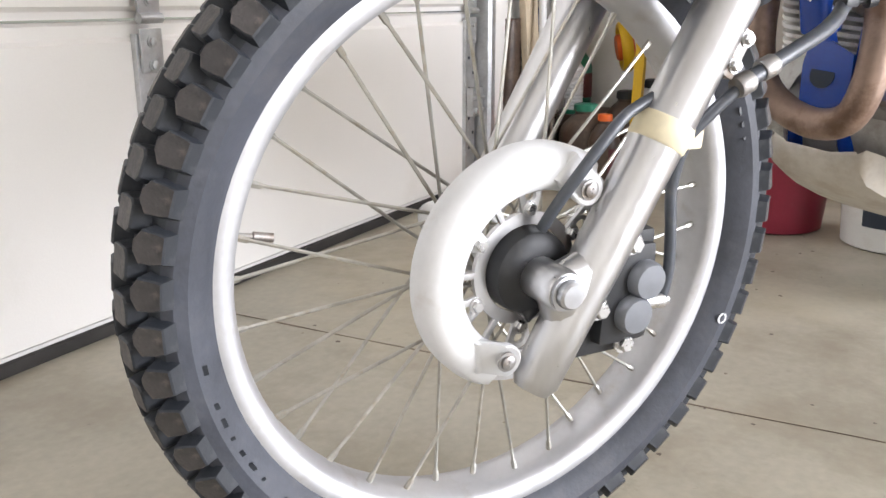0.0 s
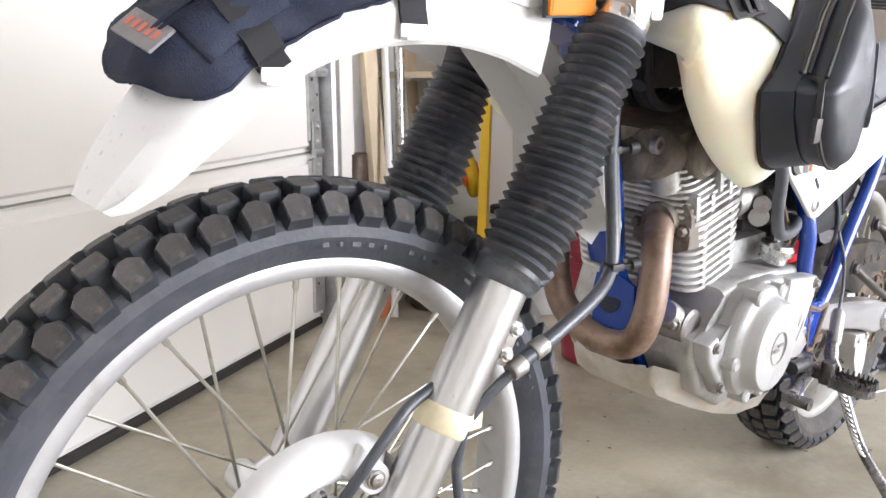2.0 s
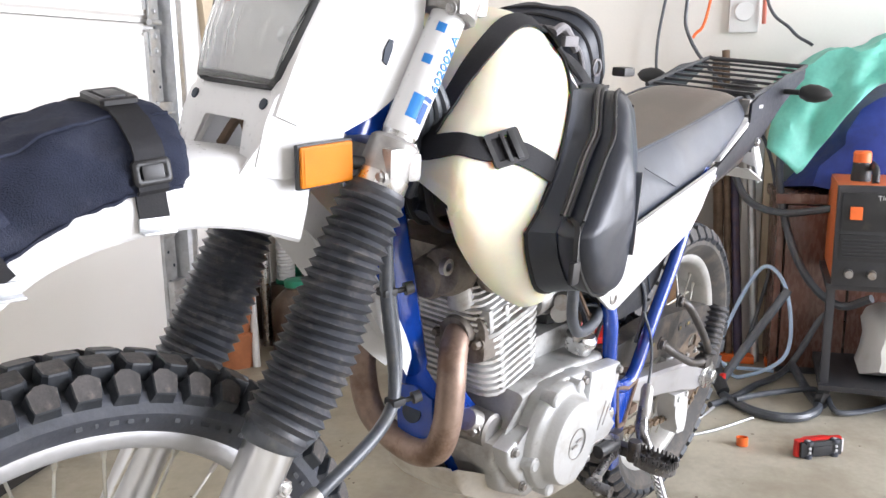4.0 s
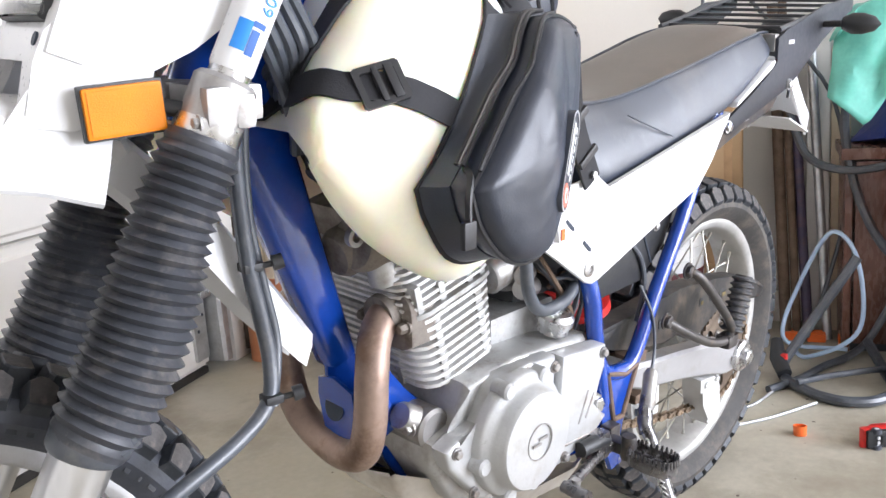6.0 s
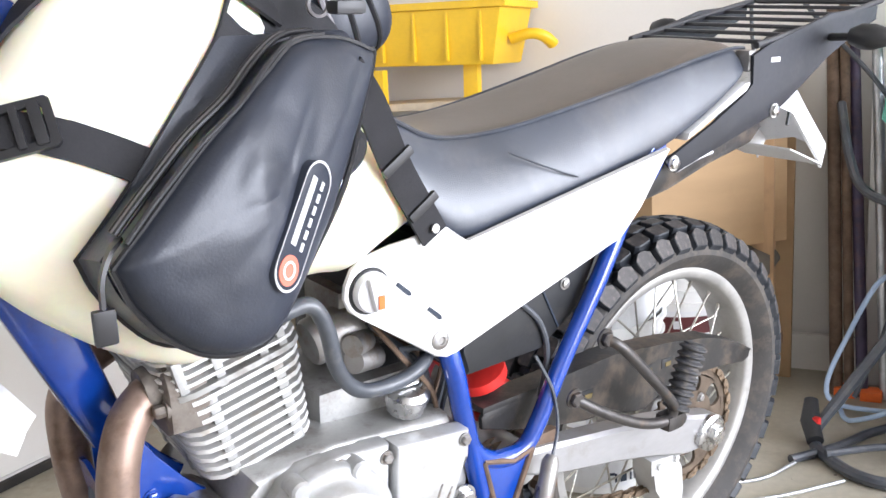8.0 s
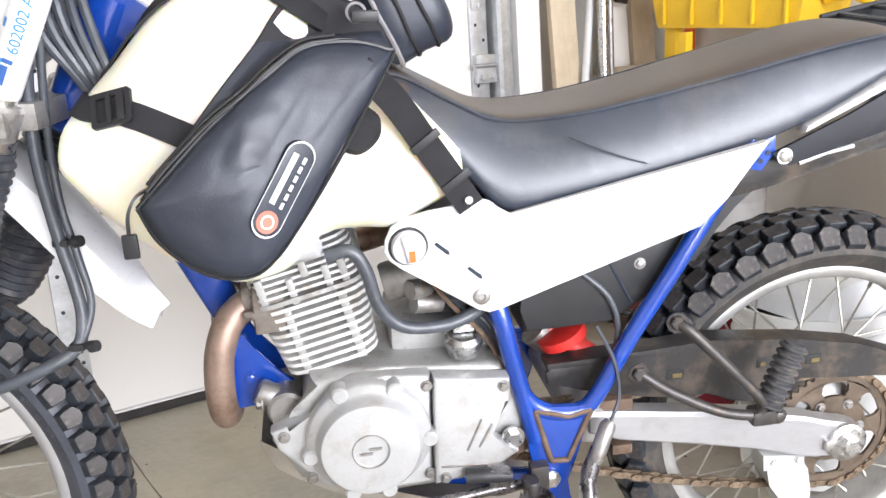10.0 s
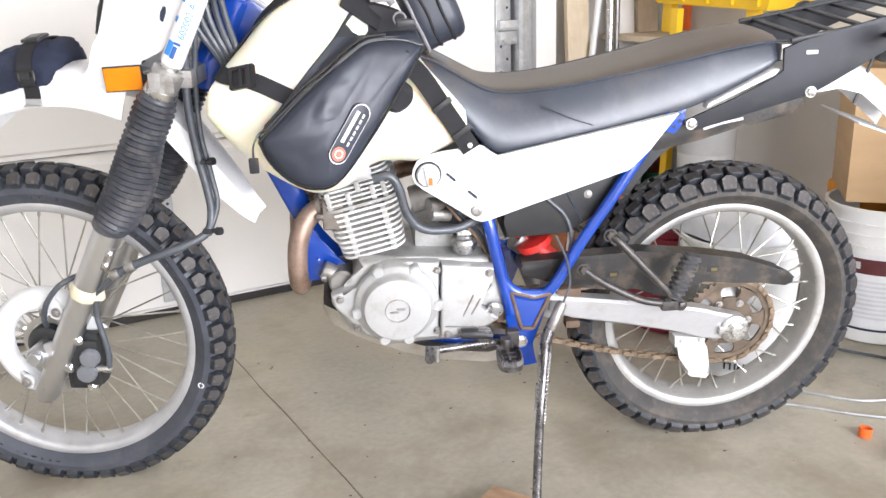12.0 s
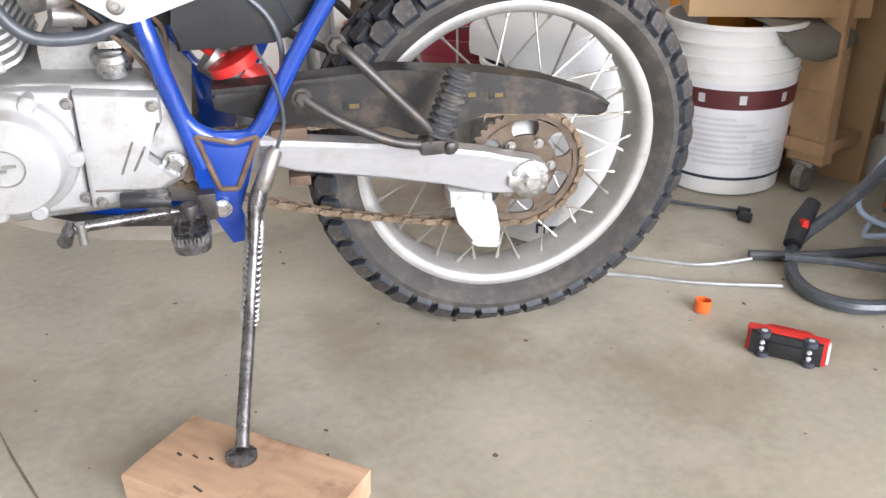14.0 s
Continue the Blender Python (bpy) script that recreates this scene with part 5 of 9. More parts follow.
for a in (115, 62, -5, -75, 250, 190):
    bm = bmesh.new()
    lathe(bm, [(0.011, -0.016), (0.011, 0.006), (0.0085, 0.009), (0, 0.009)], 16, pose(0.678 + 0.078 * math.cos(radians(a)), -0.158, 0.428 + 0.078 * math.sin(radians(a)), 90, 0, 0), False)
    part("bolt_boss", bm, COVER, eng)
bm = bmesh.new()
loop_lathe(bm, [(0.0245, 0), (0.0245, 0.0012), (0.0228, 0.0012), (0.0228, 0)], 40, pose(0.678, -0.1872, 0.428, 90, 0, 0))
for k in range(2):
    box(bm, (0.672 + 0.012 * k, -0.1878, 0.425 + 0.006 * k), (0.016, 0.0015, 0.0035), 0, )
part("badge", bm, DULL_STEEL, eng, "plain round badge")
bm = bmesh.new()
plate(bm, [(0.766, 0.503), (0.866, 0.491), (0.865, 0.457), (0.832, 0.408), (0.876, 0.380), (0.842, 0.358), (0.761, 0.345)], -0.156, -0.126, 0.006, 3)
part("sprocket_cover", bm, COVER, eng, "silver sprocket cover with pressed slots")
bm = bmesh.new()
for x0, z0, x1, z1 in ((0.806, 0.392, 0.826, 0.436), (0.822, 0.395, 0.840, 0.428)):
    tube(bm, [(x0, -0.1562, z0), (x1, -0.1562, z1)], 0.0017, 6)
tube(bm, [(0.77, -0.1562, 0.372), (0.85, -0.1562, 0.366)], 0.0017, 6)
part("pressed_slot", bm, DULL_STEEL, eng)
for x, z in ((0.632, 0.478), (0.70, 0.500), (0.757, 0.49), (0.857, 0.482), (0.570, 0.440), (0.60, 0.375), (0.69, 0.345), (0.755, 0.36), (0.752, 0.44), (0.775, 0.355)):
    bm = bmesh.new()
    hexbolt(bm, (x, -0.147 if x < 0.762 else -0.156, z), 0.006, 0.007)
    part("cover_bolt", bm, DULL_STEEL, eng)
bm = bmesh.new()
lathe(bm, [(0.024, -0.05), (0.026, -0.04), (0.026, 0.03), (0.022, 0.034)], 24, pose(0.575, -0.075, 0.455, 90, 0, 0))
lathe(bm, [(0.018, 0), (0.018, 0.03), (0.015, 0.034)], 20, pose(0.568, -0.085, 0.462, 0, -60, 0))
hexbolt(bm, (0.545, -0.095, 0.465), 0.008, 0.01, (-1, 0, 0))
part("tensioner_housing", bm, DULL_STEEL, eng)
bm = bmesh.new()
lathe(bm, [(0.022, 0), (0.022, 0.012), (0.026, 0.014), (0.026, 0.024), (0.020, 0.030), (0.0, 0.031)], 20, pose(0.815, -0.10, 0.512, 14, 0, 0))
box(bm, (0.815, -0.107, 0.548), (0.028, 0.007, 0.010), 0.002)
part("oil_filler", bm, STEEL, eng)
bm = bmesh.new()
lathe(bm, [(0.024, -0.03), (0.027, -0.026), (0.027, 0.03), (0.02, 0.036)], 22, pose(0.745, -0.06, 0.61, 0, 78, 0))
box(bm, (0.785, -0.03, 0.615), (0.07, 0.08, 0.085), 0.012)
lathe(bm, [(0.014, 0), (0.014, 0.04)], 14, pose(0.752, -0.095, 0.585, 0, 100, 20))
lathe(bm, [(0.013, 0), (0.013, 0.03)], 14, pose(0.748, -0.1, 0.605, 0, 95, 30))
part("carburettor", bm, DULL_STEEL, bike, "grimy alloy carburettor")
for k in range(7):
    bm = bmesh.new()
    y = -0.11 + 0.012 * (k % 4)
    tube(bm, curve([(0.76 + 0.01 * k, y, 0.64 - 0.012 * k), (0.80 + 0.008 * k, y - 0.006, 0.585), (0.845 + 0.006 * k, y, 0.53 + 0.004 * k), (0.87, y + 0.02, 0.47)], 5), 0.0032 + 0.0008 * (k % 2), 6)
    part("wire", bm, HOSE if k % 3 else RUSTY, bike)
bm = bmesh.new()
box(bm, (0.83, 0, 0.62), (0.13, 0.14, 0.14), 0.02)
part("intake_boot", bm, BLACK, bike)

# exhaust header looping under the down tube
bm = bmesh.new()
tube(bm, curve([(0.590, -0.048, 0.592), (0.550, -0.055, 0.598), (0.516, -0.070, 0.580), (0.497, -0.084, 0.540), (0.491, -0.086, 0.488), (0.491, -0.072, 0.446), (0.492, -0.036, 0.430), (0.492, 0.010, 0.438), (0.490, 0.046, 0.462), (0.489, 0.064, 0.505), (0.495, 0.074, 0.555), (0.530, 0.092, 0.588), (0.60, 0.115, 0.598), (0.70, 0.13, 0.605), (0.80, 0.135, 0.63)], 8), 0.0198, 24)
pipe = part("exhaust_pipe", bm, EXHAUST, bike, "heat-browned exhaust header pipe")
bm = bmesh.new()
arch = [(0.042 * math.cos(a), 0.036 * math.sin(a)) for a in (math.pi * k / 12 for k in range(13))] + [(-0.042, -0.034), (-0.026, -0.042), (0.026, -0.042), (0.042, -0.034)]
for x0, x1, k in ((0.548, 0.556, 1.0),):
    grid_faces(bm, [[(x, -0.056 + y * s, 0.600 + z * s) for y, z in arch] for x, s in ((x1 + 0.03, k), (x1, k), (x0, k), (x0 - 0.002, k * 0.93))])
hexbolt(bm, (0.548, -0.090, 0.590), 0.0065, 0.014, (-1, 0, 0))
hexbolt(bm, (0.548, -0.022, 0.590), 0.0065, 0.014, (-1, 0, 0))
lathe(bm, [(0.025, -0.01), (0.027, 0), (0.025, 0.012)], 24, Matrix.Translation((0.546, -0.056, 0.598)) @ pose(0, 0, 0, 0, -96, 0))
part("exhaust_flange", bm, CASTDARK, pipe, "dark arched exhaust flange")
bm = bmesh.new()
rings = []
for p, rr in zip(curve([(0.80, 0.14, 0.63), (0.95, 0.15, 0.68), (1.15, 0.15, 0.73), (1.40, 0.15, 0.78), (1.47, 0.15, 0.795)], 3), [0.022, 0.03, 0.045] + [0.052] * 9 + [0.04]):
    rings.append([p + Vector((0, rr * math.cos(a) * 0.8, rr * math.sin(a))) for a in (2 * math.pi * k / 20 for k in range(20))])
grid_faces(bm, rings)
part("silencer", bm, BLACK, bike, "black silencer under the tail")

# skid plate
bm = bmesh.new()
rings = []
for x, z, w, far, lip in ((0.532, 0.386, 0.076, 0.052, 0.006), (0.538, 0.366, 0.082, 0.054, 0.024), (0.552, 0.346, 0.090, 0.057, 0.040), (0.580, 0.332, 0.102, 0.062, 0.042), (0.62, 0.314, 0.112, 0.072, 0.038), (0.68, 0.290, 0.118, 0.090, 0.032), (0.76, 0.264, 0.118, 0.105, 0.030), (0.86, 0.246, 0.11, 0.11, 0.030), (0.92, 0.242, 0.09, 0.09, 0.030)):
    lip += 0.008 * noise.noise((x * 14, 0, 0))
    rings.append([(x, -w - 0.006, z + lip + 0.010), (x, -w, z + lip), (x, -w * 0.92, z + 0.008), (x, -w * 0.5, z), (x, far * 0.5, z), (x, far * 0.92, z + 0.008), (x, far, z + lip), (x, far + 0.006, z + lip + 0.01),
                  (x + 0.002, far - 0.004, z + lip), (x + 0.002, far * 0.9, z + 0.012), (x, far * 0.48, z + 0.004), (x, -w * 0.48, z + 0.004), (x + 0.002, -w * 0.9, z + 0.012), (x + 0.002, -w + 0.004, z + lip)])
grid_faces(bm, rings)
part("skid_plate", bm, material("scuffed_alloy_sheet", (0.58, 0.55, 0.50), 0.5, 0.7, 0.15, 10, 130, 0.15, (0.40, 0.33, 0.26), 0.5, gap=0.48), bike, "scuffed alloy skid plate")

# gear lever, footpegs, stand
bm = bmesh.new()
tube(bm, curve([(0.875, -0.165, 0.335), (0.83, -0.172, 0.337), (0.78, -0.182, 0.338), (0.735, -0.192, 0.340)], 5), 0.0075, 10)
tube(bm, [(0.735, -0.185, 0.340), (0.733, -0.225, 0.340)], [0.008, 0.0095], 12)
box(bm, (0.845, -0.165, 0.348), (0.03, 0.02, 0.04), 0.005)
lever = part("gear_lever", bm, STAND, bike)
bm = bmesh.new()
tube(bm, curve([(0.80, -0.165, 0.358), (0.83, -0.168, 0.358), (0.86, -0.165, 0.352)], 4), 0.011, 12)
part("rubber_boot", bm, BLACK, lever)
bm = bmesh.new()
tube(bm, [(0.749, -0.195, 0.348), (0.749, -0.195, 0.318)], 0.006, 10)
part("stop_bolt", bm, DULL_STEEL, lever)
for s in (-1, 1):
    bm = bmesh.new()
    ring = curve([(0.866, s * 0.20, 0.330), (0.861, s * 0.230, 0.330), (0.866, s * 0.256, 0.330), (0.885, s * 0.264, 0.330), (0.904, s * 0.256, 0.330), (0.909, s * 0.230, 0.330), (0.904, s * 0.20, 0.330), (0.885, s * 0.195, 0.330), (0.866, s * 0.20, 0.330)], 4)
    rows = [[p + Vector((0, 0, z)) for p in ring[:-1]] for z in (-0.008, 0.008)]
    inner = [[Vector((0.885 + (p.x - 0.885) * 0.88, s * 0.230 + (p.y - s * 0.230) * 0.9, p.z)) for p in row] for row in rows]
    grid_faces(bm, [rows[0], rows[1], inner[1], inner[0], rows[0]], True, False)
    for k in range(len(ring) - 1):
        p = ring[k]
        knob(bm, Matrix.Translation(p + Vector(((0.885 - p.x) * 0.06, 0, 0.009))), 0.005, 0.005, 0.007, 0.5)
    box(bm, (0.885, s * 0.230, 0.330), (0.005, 0.066, 0.014), 0.001)
    for yy in (0.213, 0.231, 0.248):
        box(bm, (0.885, s * yy, 0.330), (0.042, 0.004, 0.013), 0.001)
        for xx in (0.87, 0.885, 0.90):
            knob(bm, Matrix.Translation((xx, s * yy, 0.336)), 0.005, 0.005, 0.006, 0.5)
    bmesh.ops.remove_doubles(bm, verts=bm.verts, dist=1e-6)
    peg = part("footpeg", bm, STAND, bike, "toothed steel footpeg")
    bm = bmesh.new()
    box(bm, (0.888, s * 0.176, 0.333), (0.022, 0.045, 0.018), 0.005)
    lathe(bm, [(0.010, -0.018), (0.011, -0.015), (0.011, 0.015), (0.010, 0.018)], 14, pose(0.884, s * 0.190, 0.338))
    box(bm, (0.905, s * 0.145, 0.330), (0.026, 0.02, 0.040), 0.004)
    part("peg_bracket", bm, DARKSTEEL, peg)
bm = bmesh.new()
stand = curve([(0.968, -0.165, 0.335), (0.962, -0.190, 0.298), (0.946, -0.238, 0.220), (0.934, -0.285, 0.172), (0.921, -0.340, 0.122), (0.914, -0.372, 0.092)], 7)
tube(bm, stand, [0.0098] * 8 + [0.0088] * (len(stand) - 8), 14)
tube(bm, [(0.985, -0.155, 0.372), (0.972, -0.163, 0.338), (0.966, -0.170, 0.318)], [0.009, 0.0125, 0.010], 12)
lathe(bm, [(0.0205, 0.0), (0.0205, 0.006), (0.015, 0.010)], 20, Matrix.Translation((0.912, -0.379, 0.0815)) @ Matrix.Rotation(radians(-6), 4, "X"))
kick = part("kickstand", bm, STAND, bike, "scuffed steel kickstand, swung down")
bm = bmesh.new()
coil = []
for k in range(22 * 8):
    u = 3 + 13 * k / (22 * 8)
    c = stand[int(u)].lerp(stand[int(u) + 1], u - int(u))
    coil.append(c + Vector((math.cos(k * math.pi / 4) * 0.0118, math.sin(k * math.pi / 4) * 0.0100, math.sin(k * math.pi / 4) * 0.006)))
tube(bm, coil, 0.0017, 5)
part("spring", bm, STEEL, kick, "bright coil spring")
bm = bmesh.new()
tube(bm, [(1.005, -0.150, 0.405), (1.000, -0.152, 0.40), (0.982, -0.160, 0.358), (0.978, -0.162, 0.352)], [0.008, 0.0115, 0.0115, 0.009], 14)
part("stand_switch", bm, DULL_STEEL, kick)
bm = bmesh.new()
tube(bm, curve([(1.005, -0.150, 0.405), (1.018, -0.145, 0.44), (1.012, -0.14, 0.49), (0.99, -0.13, 0.54)], 5), 0.0025, 6)
part("switch_lead", bm, HOSE, kick)

# backbone, coil and loom in the tunnel of the tank
bm = bmesh.new()
rings = []
for x, z, hh in ((0.44, 0.845, 0.040), (0.52, 0.838, 0.034), (0.64, 0.822, 0.030), (0.80, 0.795, 0.028)):
    rings.append([(x, 0.026 * math.copysign(abs(math.cos(a)) ** 0.6, math.cos(a)), z + hh * math.copysign(abs(math.sin(a)) ** 0.6, math.sin(a))) for a in (2 * math.pi * k / 16 for k in range(16))])
grid_faces(bm, rings)
part("backbone", bm, BLUE, bike)
bm = bmesh.new()
box(bm, (0.500, -0.048, 0.802), (0.085, 0.040, 0.060), 0.010, Matrix())
tube(bm, [(0.470, -0.050, 0.79), (0.452, -0.052, 0.775)], [0.014, 0.010], 12)
part("ignition_coil", bm, BLACK, bike, "black ignition coil under the tank")
for k in range(6):
    bm = bmesh.new()
    tube(bm, curve([(0.418 + 0.004 * k, -0.060 + 0.012 * k, 0.90), (0.436 + 0.006 * k, -0.066 + 0.016 * k, 0.83), (0.470 + 0.008 * k, -0.060 + 0.018 * k, 0.765 + 0.006 * (k % 3)), (0.540, -0.05 + 0.018 * k, 0.745), (0.62, -0.04 + 0.016 * k, 0.76)], 5), 0.0055 + 0.0015 * (k % 2), 8)
    part("wiring_loom", bm, WEBBING, bike)

# tank: a saddle with a lobe on either side, each drawn down to a keel
bm = bmesh.new()
rings = []
spans = [(0.368, 0.808, 0.158, 0.148, 0.818, 0.168, 0.835, 0.158), (0.375, 0.797, 0.156, 0.128, 0.832, 0.176, 0.862, 0.148), (0.394, 0.769, 0.153, 0.100, 0.852, 0.183, 0.897, 0.130), (0.424, 0.736, 0.155, 0.104, 0.866, 0.190, 0.930, 0.120), (0.450, 0.714, 0.157, 0.106, 0.872, 0.196, 0.957, 0.116),
         (0.478, 0.694, 0.160, 0.108, 0.874, 0.199, 0.982, 0.112), (0.512, 0.675, 0.164, 0.108, 0.872, 0.200, 1.005, 0.106), (0.550, 0.664, 0.164, 0.104, 0.866, 0.199, 1.022, 0.102), (0.600, 0.674, 0.158, 0.092, 0.855, 0.194, 1.026, 0.098), (0.645, 0.706, 0.140, 0.076, 0.83, 0.186, 0.995, 0.100),
         (0.690, 0.706, 0.125, 0.060, 0.78, 0.173, 0.945, 0.105), (0.730, 0.700, 0.115, 0.055, 0.77, 0.158, 0.890, 0.110), (0.770, 0.715, 0.105, 0.05, 0.765, 0.145, 0.850, 0.105), (0.820, 0.735, 0.095, 0.045, 0.760, 0.128, 0.80, 0.095)]
for x, kz, ky, iy, iz, hw, zt, ht in spans:
    dz = zt - kz
    half = [(iy * 0.55, iz + 0.012), (iy, iz), (iy + (ky - iy) * 0.6, iz + (kz - iz) * 0.62), (ky - 0.010, kz + 0.006), (ky, kz), (ky + (hw - ky) * 0.5, kz + 0.004 + dz * 0.03), (hw - 0.006, kz + dz * 0.14), (hw, kz + dz * 0.30), (hw - 0.002, kz + dz * 0.46), (ht + (hw - ht) * 0.84, kz + dz * 0.62), (ht + (hw - ht) * 0.55, kz + dz * 0.78), (ht + (hw - ht) * 0.18, kz + dz * 0.91), (ht * 0.86, kz + dz * 0.975), (ht * 0.5, zt), (0, zt + 0.002)]
    rings.append(half)
fine = []
for j in range(len(rings[0])):
    fine.append(curve([(sp[0], *ring[j]) for sp, ring in zip(spans, rings)], 4))
skin = []
for i in range(len(fine[0])):
    side = curve([line[i] for line in fine], 3)
    for p in side:     # the front is swept back between the two lobes, to clear the steering head
        p.x += 0.45 * max(0.0, 0.155 - abs(p.y)) * max(0.0, min(1.0, (0.50 - p.x) / 0.13))
    skin.append([(p.x, -p.y, p.z) for p in side] + [(p.x, p.y, p.z) for p in reversed(side[:-1])])
grid_faces(bm, skin)
bmesh.ops.recalc_face_normals(bm, faces=bm.faces)
TANK_SKIN = BVHTree.FromBMesh(bm)
tank = part("fuel_tank", bm, TANK, bike, "large translucent off-white plastic fuel tank", smooth=60)


def on_tank(pts, lift=0.003, k=6):
    """Points drawn onto the tank's skin, with its outward direction at each."""
    out = []
    for p in curve(pts, k):
        hit, nrm, _, _ = TANK_SKIN.find_nearest(p)
        if nrm.dot(Vector((hit.x - 0.56, hit.y, hit.z - 0.80))) < 0:
            nrm = -nrm
        out.append((hit + nrm * lift, nrm))
    return out


bm = bmesh.new()
lathe(bm, [(0.040, 0), (0.042, 0.004), (0.042, 0.024), (0.038, 0.030), (0.0, 0.031)], 36, Matrix.Translation((0.555, 0, 1.020)) @ pose(0, 0, 0, 0, 4, 0), False)
for k in range(18):
    a = 2 * math.pi * k / 18
    box(bm, (0.552 + 0.042 * math.cos(a), 0.042 * math.sin(a), 1.034), (0.006, 0.006, 0.022), 0.001)
part("filler_cap", bm, BLACK, tank, "black ribbed filler cap")
bm = bmesh.new()
lathe(bm, [(0.0255, 0), (0.0255, 0.010), (0.0235, 0.013)], 36, pose(0.746, -0.130, 0.680, 90, 0, 0))
tap = part("fuel_tap", bm, BLACK, tank)
bm = bmesh.new()
lathe(bm, [(0.0215, 0.010), (0.0215, 0.018), (0.0195, 0.021), (0, 0.021)], 32, pose(0.746, -0.130, 0.680, 90, 0, 0), False)
box(bm, (0.746, -0.153, 0.680), (0.012, 0.010, 0.037), 0.004, Matrix.Translation((0.746, 0, 0.680)) @ Matrix.Rotation(radians(-12), 4, "Y") @ Matrix.Translation((-0.746, 0, -0.680)))
part("tap_knob", bm, GREY_DECAL, tank, "silver fuel tap with orange pointer")
bm = bmesh.new()
box(bm, (0.749, -0.1590, 0.672), (0.007, 0.001, 0.014), 0)
part("tap_pointer", bm, ORANGE, tank)

# seat
bm = bmesh.new()
rings = []
SEAT = [(0.738, 0.868, 0.880, 0.070, 0.048, 0.004), (0.765, 0.835, 0.872, 0.090, 0.060, 0.004), (0.80, 0.788, 0.852, 0.106, 0.070, 0.003), (0.84, 0.734, 0.829, 0.119, 0.077, 0.003), (0.868, 0.698, 0.816, 0.127, 0.080, 0.002), (0.914, 0.702, 0.811, 0.129, 0.081, 0.002),
        (0.99, 0.716, 0.816, 0.127, 0.083, 0.002), (1.08, 0.730, 0.831, 0.127, 0.087, 0.004), (1.20, 0.757, 0.855, 0.126, 0.094, 0.008), (1.30, 0.794, 0.876, 0.123, 0.098, 0.012), (1.38, 0.838, 0.888, 0.118, 0.096, 0.012), (1.425, 0.860, 0.887, 0.110, 0.090, 0.006)]
for x, zb, zs, hw, top, crown in SEAT:
    dz = zs - zb
    half = [(hw - 0.012, zb), (hw, zb + 0.006), (hw + 0.001, zb + dz * 0.30), (top + (hw - top) * 0.62, zb + dz * 0.68), (top + 0.006, zs - 0.006), (top, zs), (top - 0.006, zs + 0.003), (top * 0.75, zs + 0.003 + crown * 0.8), (top * 0.35, zs + 0.003 + crown)]
    rings.append([(x, -y, z) for y, z in half] + [(x, y, z) for y, z in reversed(half)])
grid_faces(bm, rings)
bmesh.ops.recalc_face_normals(bm, faces=bm.faces)
# upward faces take the paler brown vinyl: wear plus painted sheen
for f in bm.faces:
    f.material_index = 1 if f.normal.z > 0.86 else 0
seat = part("seat", bm, [VINYL, VINYL_TOP_SHEEN], bike, "long black vinyl seat, worn grey, with sheen in its colours", smooth=50)
sub = seat.modifiers.new("round", "SUBSURF")
sub.levels = sub.render_levels = 2
for s in (-1, 1):
    bm = bmesh.new()
    pts = [(x, s * (top + 0.002), zs + 0.0012) for x, zb, zs, hw, top, crown in SEAT]
    tube(bm, curve(pts, 4), 0.0026, 6)
    part("piping", bm, VINYL, seat)
bm = bmesh.new()
tube(bm, curve([(0.958, -0.1115, 0.793), (0.987, -0.1195, 0.780), (1.022, -0.1265, 0.766), (1.054, -0.1290, 0.755)], 5), 0.0012, 6)
part("crease", bm, VINYL, seat)

# side panels and what lies behind them
for s in (-1, 1):
    bm = bmesh.new()
    out = [(0.718, 0.690), (0.716, 0.676), (0.722, 0.662), (0.735, 0.652), (0.83, 0.585), (0.845, 0.580), (0.86, 0.584), (1.125, 0.668), (1.160, 0.704), (1.212, 0.772), (1.206, 0.775), (0.874, 0.706), (0.850, 0.728), (0.842, 0.731), (0.775, 0.722), (0.742, 0.716), (0.726, 0.706)]
    plate(bm, out, s * 0.141, s * 0.134, 0.003)
    pan = part("side_panel", bm, WHITE, bike, "white plastic side panel")
    for x, z in ((0.787, 0.672), (0.827, 0.636)):
        bm = bmesh.new()
        plate(bm, [(x - 0.009, z + 0.007), (x - 0.006, z + 0.010), (x + 0.009, z - 0.003), (x + 0.010, z - 0.008), (x + 0.006, z - 0.007)], s * 0.1425, s * 0.1405, 0)
        part("slot", bm, INK, pan)
    bm = bmesh.new()
    lathe(bm, [(0.011, 0), (0.011, 0.002), (0.008, 0.004), (0.005, 0.004), (0.004, 0.002), (0, 0.002)], 24, pose(0.835, s * 0.141, 0.604, 90 * -s, 0, 0), False)
    part("screw", bm, DULL_STEEL, pan)
bm = bmesh.new()
plate(bm, [(0.892, 0.565), (0.895, 0.532), (1.018, 0.535), (1.083, 0.578), (1.112, 0.645), (1.15, 0.71), (0.90, 0.67)], -0.112, 0.11, 0.006)
airbox = part("airbox", bm, BLACK, bike, "black plastic airbox")
bm = bmesh.new()
tube(bm, [(0.985, -0.1125, 0.70), (1.005, -0.1125, 0.635), (1.045, -0.1125, 0.560)], 0.0018, 6)
part("panel_joint", bm, INK, airbox)
bm = bmesh.new()
hexbolt(bm, (1.055, -0.112, 0.615), 0.006, 0.005)
part("bolt", bm, DULL_STEEL, airbox)
bm = bmesh.new()
tube(bm, curve([(0.975, -0.113, 0.61), (1.01, -0.115, 0.575), (1.025, -0.115, 0.53), (1.02, -0.11, 0.47)], 5), 0.004, 8)
part("breather_tube", bm, HOSE, bike)

